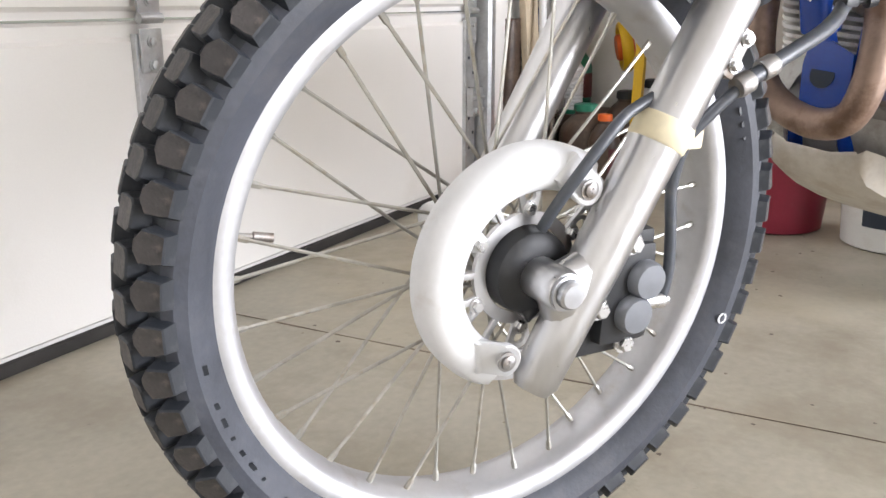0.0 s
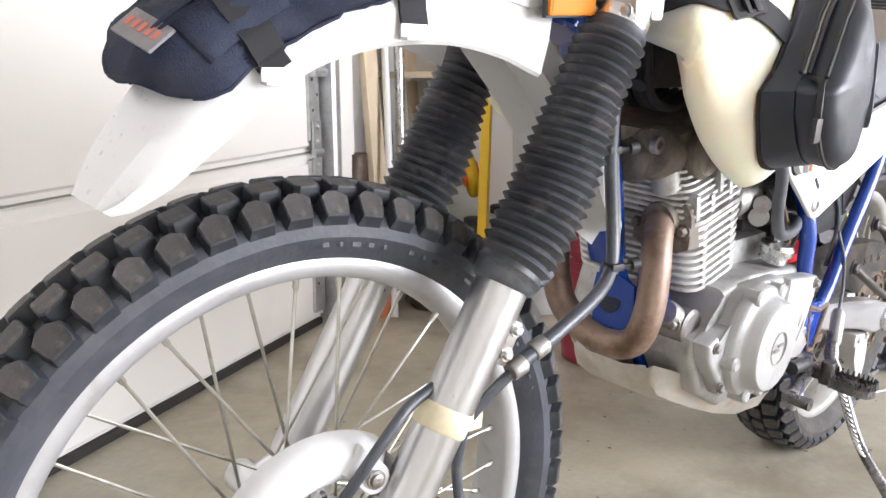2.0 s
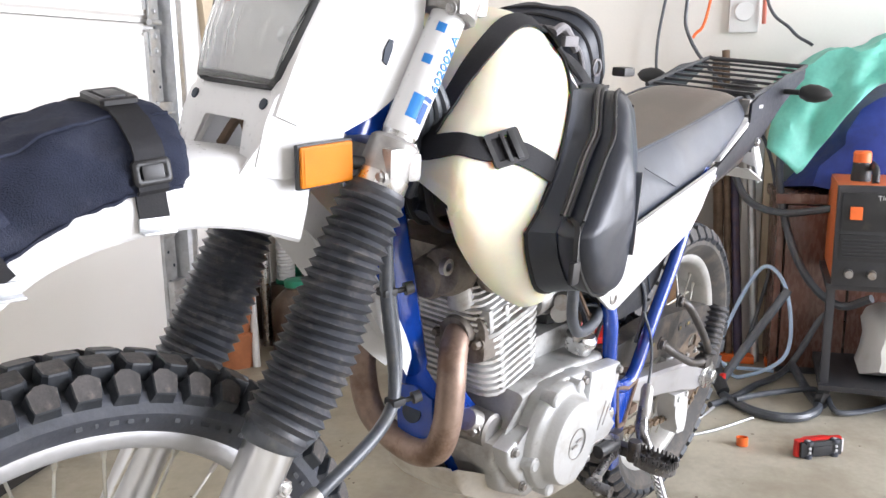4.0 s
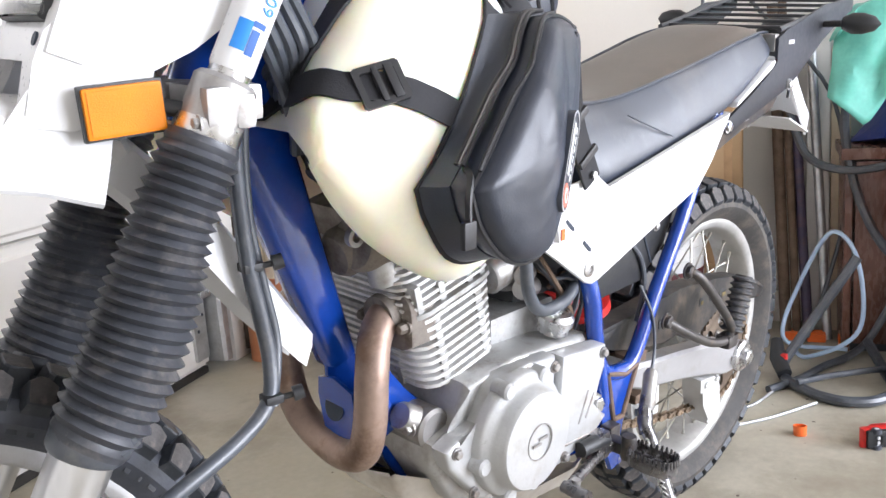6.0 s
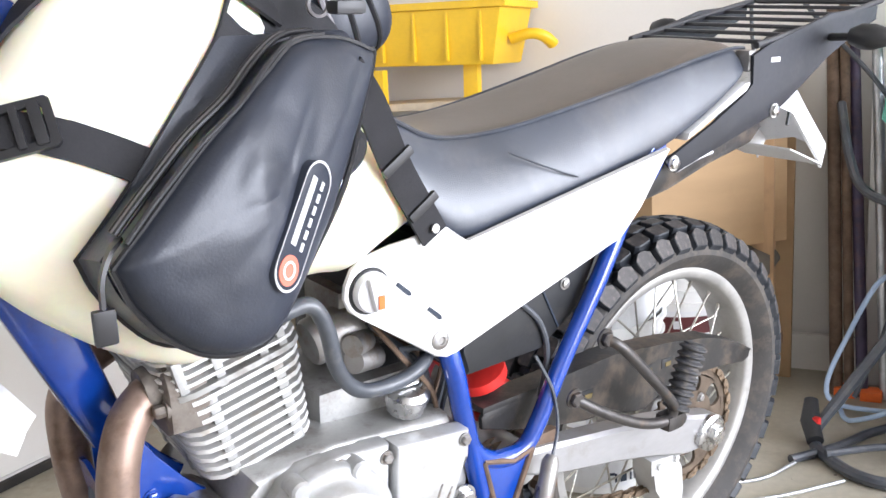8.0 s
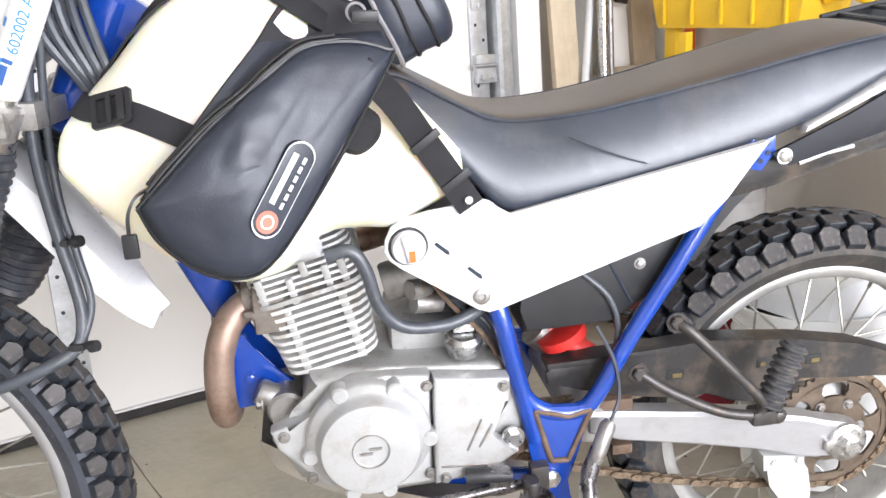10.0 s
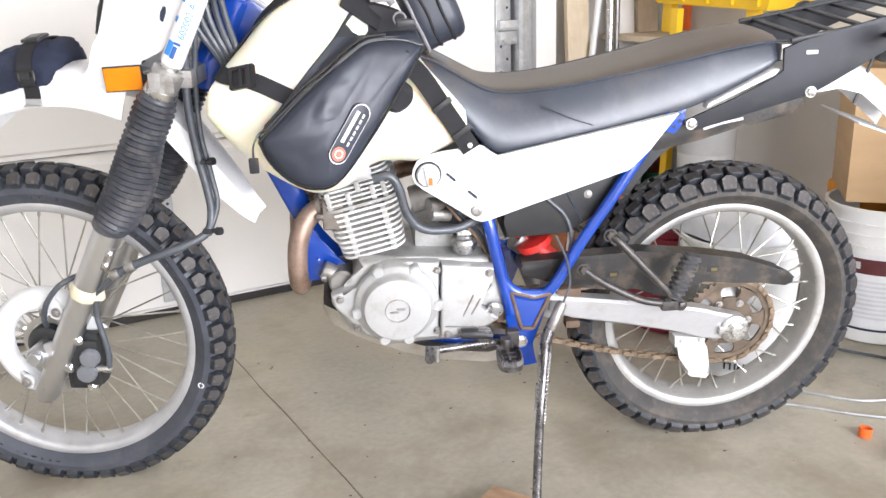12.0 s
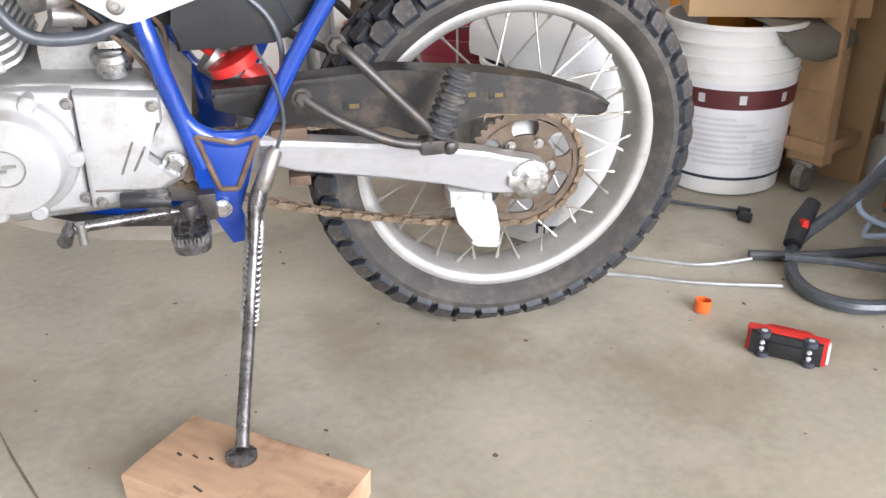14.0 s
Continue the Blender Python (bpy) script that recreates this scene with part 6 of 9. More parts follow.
# rear shock and its red reservoir clamp
bm = bmesh.new()
tube(bm, [(0.93, -0.03, 0.50), (0.99, -0.03, 0.445)], [0.026, 0.022], 18)
part("shock_body", bm, DULL_STEEL, bike)
bm = bmesh.new()
lathe(bm, [(0.020, 0.0), (0.036, 0.004), (0.036, 0.018), (0.022, 0.022)], 24, pose(0.968, -0.055, 0.487, 0, -24, 0))
tube(bm, [(0.975, -0.05, 0.48), (1.008, -0.055, 0.455)], 0.019, 16)
part("shock_collar", bm, RED, bike, "red anodised shock collar")
bm = bmesh.new()
coil = []
for k in range(5 * 12):
    t = k / 60
    c = Vector((0.90, -0.01, 0.62)).lerp(Vector((1.0, -0.02, 0.42)), t)
    a = k * math.pi / 6
    coil.append(c + Vector((math.cos(a) * 0.032, math.sin(a) * 0.032, 0.01 * math.sin(a))))
tube(bm, coil, 0.006, 8)
part("shock_spring", bm, RED, bike, "red shock spring")

# swingarm
for s in (-1, 1):
    bm = bmesh.new()
    rings = []
    for x, zt, zb in ((0.985, 0.405, 0.372), (1.03, 0.400, 0.354), (1.15, 0.383, 0.330), (1.25, 0.366, 0.306), (1.312, 0.353, 0.286), (1.335, 0.345, 0.282), (1.385, 0.332, 0.281), (1.40, 0.325, 0.288)):
        y0, y1 = s * 0.124, s * 0.094
        rings.append([(x, y0, zb + 0.004), (x, y0, zt - 0.006), (x, y0 - s * 0.004, zt), (x, y1, zt), (x, y1, zb), (x, y0 - s * 0.004, zb)])
    grid_faces(bm, rings)
    arm = part("swingarm", bm, SWING, bike, "silver box-section swingarm", smooth=20)
    bm = bmesh.new()
    lathe(bm, [(0.030, 0), (0.030, 0.006), (0.027, 0.008)], 28, pose(1.375, s * 0.124, 0.306, 90 * -s, 0, 0))
    hexbolt(bm, (1.375, s * 0.131, 0.306), 0.015, 0.014, (0, s, 0))
    for k in range(5):
        a = radians(-70 + k * 35)
        lathe(bm, [(0.004, 0), (0.004, 0.0015)], 10, pose(1.375 + 0.021 * math.cos(a), s * 0.1322, 0.306 + 0.021 * math.sin(a), 90 * -s, 0, 0))
    box(bm, (1.355, s * 0.128, 0.306), (0.03, 0.012, 0.018), 0.003)
    part("chain_adjuster", bm, STEEL, arm)
bm = bmesh.new()
tube(bm, [(0.985, -0.12, 0.385), (0.985, 0.12, 0.385)], 0.028, 20)
part("pivot", bm, CAST, bike)

# sprocket and chain
bm = bmesh.new()
SP = pose(1.378, -0.082, 0.303, 90, 0, 0)
teeth = 43
ringo, ringi = [], []
for k in range(teeth * 4):
    a = 2 * math.pi * k / (teeth * 4)
    ringo.append((0.098 if k % 4 in (0, 1) else 0.092, a))
outer = [[SP @ Vector((r * math.cos(a), r * math.sin(a), z)) for r, a in ringo] for z in (-0.0025, 0.0025)]
inner = [[SP @ Vector((0.079 * math.cos(a), 0.079 * math.sin(a), z)) for r, a in ringo] for z in (-0.0025, 0.0025)]
grid_faces(bm, [outer[0], outer[1], inner[1], inner[0], outer[0]], True, False)
loop_lathe(bm, [(0.055, -0.0025), (0.055, 0.0025), (0.026, 0.0025), (0.026, -0.0025)], 40, SP)
for k in range(6):
    web, wb = [], bmesh.new()
    for r, half_a in ((0.048, 17), (0.058, 12), (0.066, 11), (0.074, 13), (0.082, 19)):
        web.append([SP @ Matrix.Rotation(2 * math.pi * k / 6 + radians(g), 4, "Z") @ Vector((r, 0, z)) for z, sgn in ((-0.0025, 1), (0.0025, -1)) for g in [sgn * half_a * (q / 3 - 1) for q in range(7)]])
    grid_faces(wb, web)
    part("sprocket_web", wb, SPROCKET, rear)
part("rear_sprocket", bm, SPROCKET, rear, "rusty rear sprocket with long holes")
for k in range(6):
    a = 2 * math.pi * k / 6
    bm = bmesh.new()
    hexbolt(bm, SP @ Vector((0.045 * math.cos(a), 0.045 * math.sin(a), 0.002)), 0.006, 0.006)
    part("sprocket_bolt", bm, DULL_STEEL, rear)
bm = bmesh.new()
link = [(0.0075, 0.0), (0.0053, 0.0042), (0, 0.0045), (-0.0053, 0.0042), (-0.0075, 0), (-0.0053, -0.0042), (0, -0.0045), (0.0053, -0.0042)]
path = [Vector((0.845, 0, 0.408)) + (Vector((1.378, 0, 0.399)) - Vector((0.845, 0, 0.408))) * (k / 33) for k in range(34)]
path += [Vector((1.378 + 0.096 * math.cos(a), 0, 0.303 + 0.096 * math.sin(a))) for a in (radians(90 - k * 9.4) for k in range(1, 20))]
path += [Vector((1.375, 0, 0.207)).lerp(Vector((0.845, 0, 0.345)), k / 34) + Vector((0, 0, -0.022 * math.sin(math.pi * k / 34))) for k in range(1, 34)]
for i in range(len(path) - 1):
    a, b = path[i], path[i + 1]
    d = (b - a)
    mm = Matrix.Translation((a + b) / 2) @ Matrix.Rotation(-math.atan2(d.z, d.x), 4, "Y")
    lx = d.length / 0.0158
    for y in (-0.0065, 0.0065) if i % 2 else (-0.0035, 0.0035):
        rows = [[mm @ Vector((x * 1.35 * lx, -0.082 + y + dy, z * 1.15)) for x, z in link] for dy in (-0.001, 0.001)]
        grid_faces(bm, rows)
    lathe(bm, [(0.0035, -0.0085), (0.0035, 0.0085)], 6, Matrix.Translation(a) @ Matrix.Translation((0, -0.082, 0)) @ pose(0, 0, 0, 90, 0, 0))
tagged(part("chain", bm, CHAIN, bike, "rusty drive chain"), kind="stuff")

# chain guards
bm = bmesh.new()
plate(bm, [(0.928, 0.462), (0.94, 0.474), (1.02, 0.474), (1.17, 0.480), (1.300, 0.466), (1.394, 0.448), (1.470, 0.420), (1.502, 0.402), (1.500, 0.392), (1.486, 0.386), (1.43, 0.396), (1.36, 0.401), (1.31, 0.410), (1.280, 0.398), (1.245, 0.376), (1.20, 0.384), (1.165, 0.404), (1.12, 0.398), (1.05, 0.412), (0.975, 0.432), (0.93, 0.446)], -0.102, -0.094, 0.003)
plate(bm, [(0.930, 0.476), (1.02, 0.478), (1.17, 0.484), (1.300, 0.470), (1.394, 0.452), (1.470, 0.424), (1.504, 0.404), (1.498, 0.402), (1.47, 0.416), (1.39, 0.445), (1.30, 0.462), (1.17, 0.475), (1.02, 0.469), (0.93, 0.468)], -0.103, -0.066, 0.001)
cg = part("chain_guard", bm, OILY, bike, "black plastic chain guard with slots")
for x, z, w in ((1.115, 0.438, 0.026), (1.285, 0.440, 0.022), (1.325, 0.436, 0.024), (1.245, 0.44, 0.014)):
    bm = bmesh.new()
    box(bm, (x, -0.1022, z), (w, 0.0015, 0.015), 0.0005)
    slot = part("slot", bm, BLACK, cg)
    bm = bmesh.new()
    box(bm, (x + w * 0.12, -0.1034, z - 0.002), (w * 0.55, 0.001, 0.007), 0.0003)
    part("dirt_patch", bm, material("ochre_dirt", (0.15, 0.115, 0.045), 0.8, 0, 0.3, 60, 200, 0.3) if "ochre_dirt" not in bpy.data.materials else bpy.data.materials["ochre_dirt"], slot)
bm = bmesh.new()
plate(bm, [(1.254, 0.290), (1.322, 0.282), (1.322, 0.256), (1.330, 0.215), (1.340, 0.190), (1.334, 0.180), (1.300, 0.186), (1.288, 0.196), (1.274, 0.238), (1.256, 0.262)], -0.112, -0.072, 0.006)
for x in (1.272, 1.312):
    hexbolt(bm, (x, -0.112, 0.276), 0.006, 0.004)
part("chain_guide", bm, GREYBIN, bike, "cream plastic chain guide")
bm = bmesh.new()
box(bm, (1.035, -0.105, 0.336), (0.03, 0.025, 0.016), 0.004)
part("chain_roller", bm, RUSTY, bike, "worn tan chain roller")
bm = bmesh.new()
box(bm, (1.025, -0.10, 0.405), (0.05, 0.03, 0.022), 0.005)
part("chain_slider", bm, RUSTY, bike, "worn tan chain slider")

# lip of the inner mudguard below the carrier plates
bm = bmesh.new()
plate(bm, [(1.172, 0.707), (1.23, 0.745), (1.333, 0.768), (1.455, 0.795), (1.470, 0.772), (1.445, 0.751), (1.347, 0.731), (1.261, 0.706), (1.184, 0.692)], -0.103, -0.098, 0.0015)
lip = part("tail_lip", bm, OILY, bike, "dusty black inner mudguard lip")
bm = bmesh.new()
tube(bm, [(1.274, -0.1045, 0.731), (1.312, -0.1045, 0.741), (1.350, -0.1045, 0.748)], [0.0035, 0.0025, 0.0035], 8)
part("slot", bm, GREY_DECAL, lip)

bm = bmesh.new()
plate(bm, [(1.10, 0.655), (1.185, 0.722), (1.240, 0.740), (1.228, 0.702), (1.192, 0.676), (1.166, 0.645), (1.142, 0.602), (1.11, 0.600)], -0.094, -0.088, 0.002)
part("inner_mudguard", bm, BLACK, bike, "black inner mudguard ahead of the rear wheel")

# pillion peg on its welded stay
for s in (-1, 1):
    bm = bmesh.new()
    tube(bm, curve([(1.092, s * 0.150, 0.543), (1.11, s * 0.165, 0.53), (1.16, s * 0.175, 0.477), (1.205, s * 0.178, 0.428), (1.21, s * 0.176, 0.412), (1.198, s * 0.174, 0.402), (1.15, s * 0.170, 0.412), (1.085, s * 0.162, 0.445), (1.044, s * 0.148, 0.472)], 5), 0.0075, 12)
    hexbolt(bm, (1.092, s * 0.150, 0.543), 0.010, 0.010, (0, s, 0))
    hexbolt(bm, (1.044, s * 0.146, 0.472), 0.010, 0.010, (0, s, 0))
    stay = part("peg_stay", bm, DARKSTEEL, bike, "brown steel pillion peg stay")
    bm = bmesh.new()
    a, b = Vector((1.219, s * 0.172, 0.412)), Vector((1.252, s * 0.172, 0.502))
    pts, rad = [], []
    for k in range(37):
        pts.append(a.lerp(b, k / 36))
        rad.append(0.0195 if k % 4 in (1, 2) else 0.0145)
    tube(bm, pts, rad, 16)
    part("pillion_peg", bm, PEG_RUBBER, stay, "ribbed black rubber pillion peg, folded up")
    bm = bmesh.new()
    box(bm, (1.212, s * 0.170, 0.398), (0.034, 0.026, 0.022), 0.006)
    hexbolt(bm, (1.240, s * 0.165, 0.390), 0.009, 0.008, (0, s, 0))
    box(bm, (1.232, s * 0.160, 0.392), (0.030, 0.012, 0.016), 0.004)
    part("peg_bracket", bm, DARKSTEEL, stay)

# tail: carrier plates, slats, white trim, lamp and mudguard
for s in (-1, 1):
    bm = bmesh.new()
    plate(bm, [(1.226, 0.752), (1.24, 0.738), (1.25, 0.733), (1.468, 0.792), (1.505, 0.812), (1.60, 0.868), (1.66, 0.895), (1.735, 0.921), (1.735, 0.942), (1.60, 0.934), (1.443, 0.894), (1.405, 0.880), (1.412, 0.840), (1.395, 0.826), (1.324, 0.792)], s * 0.122, s * 0.117, 0.0015)
    c = part("carrier_plate", bm, PLATE_BLACK, bike, "dark grey steel carrier side plate")
    for x, z in ((1.243, 0.747), (1.468, 0.798)):
        bm = bmesh.new()
        hexbolt(bm, (x, s * 0.122, z), 0.008, 0.007, (0, s, 0))
        part("bolt", bm, STEEL, c)
    bm = bmesh.new()
    plate(bm, [(1.268, 0.775), (1.395, 0.832), (1.403, 0.843), (1.392, 0.843), (1.272, 0.784)], s * 0.124, s * 0.10, 0.003)
    part("tail_trim", bm, WHITE, bike, "white tail trim")
    bm = bmesh.new()
    box(bm, (1.46, s * 0.1225, 0.872), (0.022, 0.001, 0.007), 0)
    part("slot", bm, GREY_DECAL, c)
bm = bmesh.new()
tube(bm, curve([(1.42, -0.115, 0.893), (1.73, -0.115, 0.945), (1.745, -0.09, 0.948), (1.745, 0.09, 0.948), (1.73, 0.115, 0.945), (1.42, 0.115, 0.893)], 5), 0.005, 8)
rack = part("carrier_rack", bm, GREYPAINT, bike, "dark steel luggage rack with flat slats")
for k in range(6):
    bm = bmesh.new()
    box(bm, (1.452 + k * 0.055, 0, 0.896 + k * 0.0085), (0.016, 0.235, 0.006), 0.002)
    part("slat", bm, GREYPAINT, rack)
bm = bmesh.new()
box(bm, (1.412, 0, 0.868), (0.02, 0.19, 0.035), 0.006)
for s in (-1, 1):
    box(bm, (1.414, s * 0.105, 0.872), (0.022, 0.024, 0.03), 0.005)
part("seat_bracket", bm, DULL_STEEL, bike)
bm = bmesh.new()
rings = []
for x, z, hw in ((1.40, 0.80, 0.085), (1.50, 0.825, 0.085), (1.56, 0.832, 0.082), (1.61, 0.818, 0.076), (1.65, 0.788, 0.070), (1.695, 0.752, 0.066), (1.735, 0.718, 0.064), (1.738, 0.710, 0.063)):
    rings.append([(x - 0.012, -hw, z - 0.040), (x, -hw * 0.96, z - 0.006), (x, -hw * 0.8, z + 0.004), (x, 0, z + 0.012), (x, hw * 0.8, z + 0.004), (x, hw * 0.96, z - 0.006), (x - 0.012, hw, z - 0.040), (x - 0.016, hw * 0.93, z - 0.038), (x - 0.004, hw * 0.86, z - 0.006), (x - 0.004, 0, z + 0.006), (x - 0.004, -hw * 0.86, z - 0.006), (x - 0.016, -hw * 0.93, z - 0.038)])
grid_faces(bm, rings)
part("rear_mudguard", bm, WHITE, bike, "white plastic rear mudguard")
bm = bmesh.new()
box(bm, (1.655, 0, 0.700), (0.11, 0.15, 0.003), 0.001, Matrix.Translation((1.655, 0, 0.700)) @ Matrix.Rotation(radians(20), 4, "Y") @ Matrix.Translation((-1.655, 0, -0.700)))
part("plate_holder", bm, LABEL, bike, "bare pale plate holder")
bm = bmesh.new()
lathe(bm, [(0.0, -0.045), (0.03, -0.04), (0.042, -0.02), (0.045, 0.0), (0.042, 0.02), (0.034, 0.028), (0, 0.03)], 28, Matrix.Translation((1.69, 0, 0.865)) @ pose(0, 0, 0, 0, 80, 0), False)
tube(bm, curve([(1.62, -0.06, 0.85), (1.60, -0.07, 0.80), (1.585, -0.075, 0.76)], 4), 0.003, 6)
part("tail_lamp", bm, BLACK, bike, "round black tail lamp")
for s in (-1, 1):
    bm = bmesh.new()
    tube(bm, [(1.600, s * 0.12, 0.898), (1.598, s * 0.155, 0.900)], 0.006, 8)
    lathe(bm, [(0.0, -0.03), (0.012, -0.024), (0.019, -0.008), (0.019, 0.010), (0.013, 0.03), (0.0, 0.042)], 18, Matrix.Translation((1.596, s * 0.182, 0.901)) @ pose(0, 0, 0, 90 * -s, 0, 0), False)
    part("rear_indicator", bm, BLACK, bike, "small black rear indicator")

# ---- luggage on the motorcycle ----
pannier = thing("tank_bag", BIKE, "black vinyl tank pannier bag strapped over the fuel tank", "bag", "tank bags")


def bag_bend(x, y, z):
    """How far the bag swings in towards the seat at its rear and leans on the tank at its top: its skin and its back differ."""
    k = min(1.0, max(0.0, (-0.188 - y) / 0.09))
    d = max(0.0, z - 0.80)
    lean_in = (0.23 * d + 1.2 * d * d) * (1 - 0.45 * k)
    return (0.10 * (x - 0.55) + 0.45 * max(0.0, x - 0.575)) * k * 0.75 + 0.14 * max(0.0, x - 0.575) * (1 - k) + lean_in


def off_tank(p, clear):
    """The point moved out to lie clear of the tank's flank."""
    hit = TANK_SKIN.ray_cast(Vector((p.x, -0.6, p.z)), Vector((0, 1, 0)))[0]
    if hit is not None and hit.y < -0.05:
        p.y = min(p.y, hit.y - clear)


def bent(bm, clear):
    for v in bm.verts:
        v.co.y += bag_bend(v.co.x, v.co.y, v.co.z)
        off_tank(v.co, clear)


BAG_OUT = [(0.462, 0.790), (0.478, 0.752), (0.513, 0.716), (0.550, 0.703), (0.585, 0.712), (0.625, 0.755), (0.69, 0.845), (0.738, 0.912), (0.732, 0.922), (0.695, 0.933), (0.645, 0.932), (0.603, 0.908), (0.535, 0.858)]
BACK_OUT = [(0.456, 0.784), (0.470, 0.750), (0.508, 0.704), (0.550, 0.692), (0.590, 0.702), (0.632, 0.752), (0.69, 0.838), (0.735, 0.908), (0.728, 0.946), (0.690, 0.972), (0.632, 0.978), (0.590, 0.932), (0.548, 0.888), (0.500, 0.834)]


def outline_at(k):
    """The bag's outline between its back (0) and its zip (1)."""
    a = curve([(x, z, 0) for x, z in BACK_OUT + BACK_OUT[:1]], 6)[:-1]
    b = curve([(x, z, 0) for x, z in BAG_OUT + BAG_OUT[:1]], 6)[:-1]
    n = 72
    pick = lambda line, t: line[int(t * len(line)) % len(line)]
    return [pick(a, i / n) * (1 - k) + pick(b, i / n) * k for i in range(n)]


bm = bmesh.new()
pillow(bm, BAG_OUT, [(-0.188, 0.96), (-0.198, 0.97), (-0.225, 0.975), (-0.236, 0.99), (-0.246, 1.0), (-0.256, 0.995), (-0.264, 0.965), (-0.270, 0.92), (-0.2735, 0.85), (-0.2755, 0.76), (-0.277, 0.64), (-0.278, 0.54), (-0.2785, 0.44), (-0.2785, 0.34), (-0.2785, 0.24), (-0.2785, 0.12)], 0.003)
bmesh.ops.subdivide_edges(bm, edges=bm.edges, cuts=1, use_grid_fill=True, smooth=0.4)
for v in bm.verts:
    w = max(0.0, (-0.235 - v.co.y) / 0.04)
    along = v.co.x * 0.55 + v.co.z * 0.83
    over = v.co.z * 0.55 - v.co.x * 0.83
    top = min(1.0, max(0.15, (v.co.z - 0.78) / 0.12))
    ridge = (1 - abs(noise.noise((along * 4 + over * 3, over * 26, 2)))) ** 5
    cross = (1 - abs(noise.noise((along * 15, over * 5 - along * 4, 8)))) ** 8
    dent = noise.noise((along * 8, over * 9, 5))
    v.co.y += w * (0.0028 * top * (ridge - 0.35) + 0.0012 * (cross - 0.3) * top + 0.0012 * dent + 0.0008 * noise.noise((along * 60, over * 45, 3)))
    slack = max(0.0, (v.co.z - 0.80) / 0.12) * min(1.0, max(0.0, w))
    v.co.z += 0.004 * slack * noise.noise((along * 22, 4, 1))
bent(bm, 0.012)
part("bag_body", bm, BAG, pannier, "glossy black vinyl pouch, creased along its top", smooth=70)
bm = bmesh.new()
pts = outline_at(1.0)
line = [Vector((p.x, -0.2575 + bag_bend(p.x, -0.2575, p.y), p.y)) for p in pts]
for p in line:
    off_tank(p, 0.05)
tube(bm, line + line[:1], 0.0026, 6)
part("edge_piping", bm, BUCKLE, pannier)
bm = bmesh.new()
pillow(bm, BACK_OUT, [(-0.184, 1.0), (-0.187, 1.02), (-0.192, 1.02), (-0.195, 1.0)])
for v in bm.verts:
    v.co.y += bag_bend(v.co.x, v.co.y, v.co.z)
    off_tank(v.co, 0.002 + (-0.184 - v.co.y + bag_bend(v.co.x, v.co.y, v.co.z)) * 0.3)
part("back_panel", bm, WEBBING, pannier, "black fabric backing")
bm = bmesh.new()
grid_faces(bm, [[(p.x, y + 0.0015 * noise.noise((p.x * 30, y * 40, p.y * 30)), min(p.y, 0.937)) for p in outline_at(k)] for k, y in ((0.0, -0.194), (0.25, -0.204), (0.5, -0.214), (0.75, -0.224), (0.97, -0.233))])
bent(bm, 0.006)
part("gusset", bm, BAG, pannier, "flat dark gusset panel", smooth=50)
EDGE = [(0.474, 0.806), (0.486, 0.818), (0.505, 0.836), (0.538, 0.864), (0.575, 0.890), (0.608, 0.914), (0.643, 0.934), (0.680, 0.937)]


def along_edge(y, out):
    """A line along the pouch's upper front edge at depth y."""
    line = curve([(x, y + bag_bend(x, y, z), z) for x, z in EDGE], 6)
    for p in line:
        off_tank(p, 0.012 - 0.5 * (y + 0.2335))
    return [p + Vector((-0.62, 0, 0.78)) * (out + 0.001 * noise.noise(p * 20)) for p in line]


for y, out, mat, r in ((-0.2335, 0.0035, BUCKLE, 0.0024), (-0.2375, 0.004, GREYTAB, 0.0016), (-0.2415, 0.0035, BUCKLE, 0.0024), (-0.2590, 0.0005, BUCKLE, 0.0022)):
    bm = bmesh.new()
    tube(bm, along_edge(y, out), r, 8)
    part("zip", bm, mat, pannier)
bm = bmesh.new()
ribbon(bm, curve([(0.474, -0.245, 0.806), (0.462, -0.262, 0.802), (0.453, -0.268, 0.786), (0.451, -0.270, 0.766)], 4), (0, 1, 0), 0.006, 0.0015)
box(bm, (0.451, -0.270, 0.753), (0.016, 0.007, 0.026), 0.003)
part("zip_pull", bm, BUCKLE, pannier)
bm = bmesh.new()
box(bm, (0.712, -0.172, 0.958), (0.030, 0.020, 0.012), 0.004)
part("top_tab", bm, BUCKLE, pannier)
BADGE = Matrix.Translation((0.609, -0.2635, 0.797)) @ Matrix.Rotation(radians(25), 4, "Z") @ Matrix.Rotation(radians(-54), 4, "Y") @ Matrix.Scale(0.72, 4)
bm = bmesh.new()
oval = [(0.052 * c + 0.024 * math.cos(a), 0.024 * math.sin(a)) for c, a in [(1, radians(-90 + 18 * k)) for k in range(11)] + [(-1, radians(90 + 18 * k)) for k in range(11)]]
plate(bm, oval, -0.001, 0.016, 0.0005)
part("badge_plate", bm, BAG, pannier, "oval badge with a red disc and pale bars", m=BADGE)
bm = bmesh.new()
grid_faces(bm, [[(x * s, y, z * s) for x, z in oval] for s, y in ((1.0, -0.0012), (1.0, -0.0022), (0.96, -0.0022), (0.96, -0.0012))], True, False)
part("badge_rim", bm, GREY_DECAL, pannier, m=BADGE)
bm = bmesh.new()
lathe(bm, [(0.017, 0.001), (0.017, 0.0022)], 28, pose(-0.052, 0, 0, 90, 0, 0))
part("badge_disc", bm, DECAL_RED, pannier, m=BADGE)
bm = bmesh.new()
loop_lathe(bm, [(0.0105, 0.0022), (0.0105, 0.0030), (0.0080, 0.0030), (0.0080, 0.0022)], 24, pose(-0.052, 0, 0, 90, 0, 0))
part("badge_ring", bm, LABEL, pannier, m=BADGE)
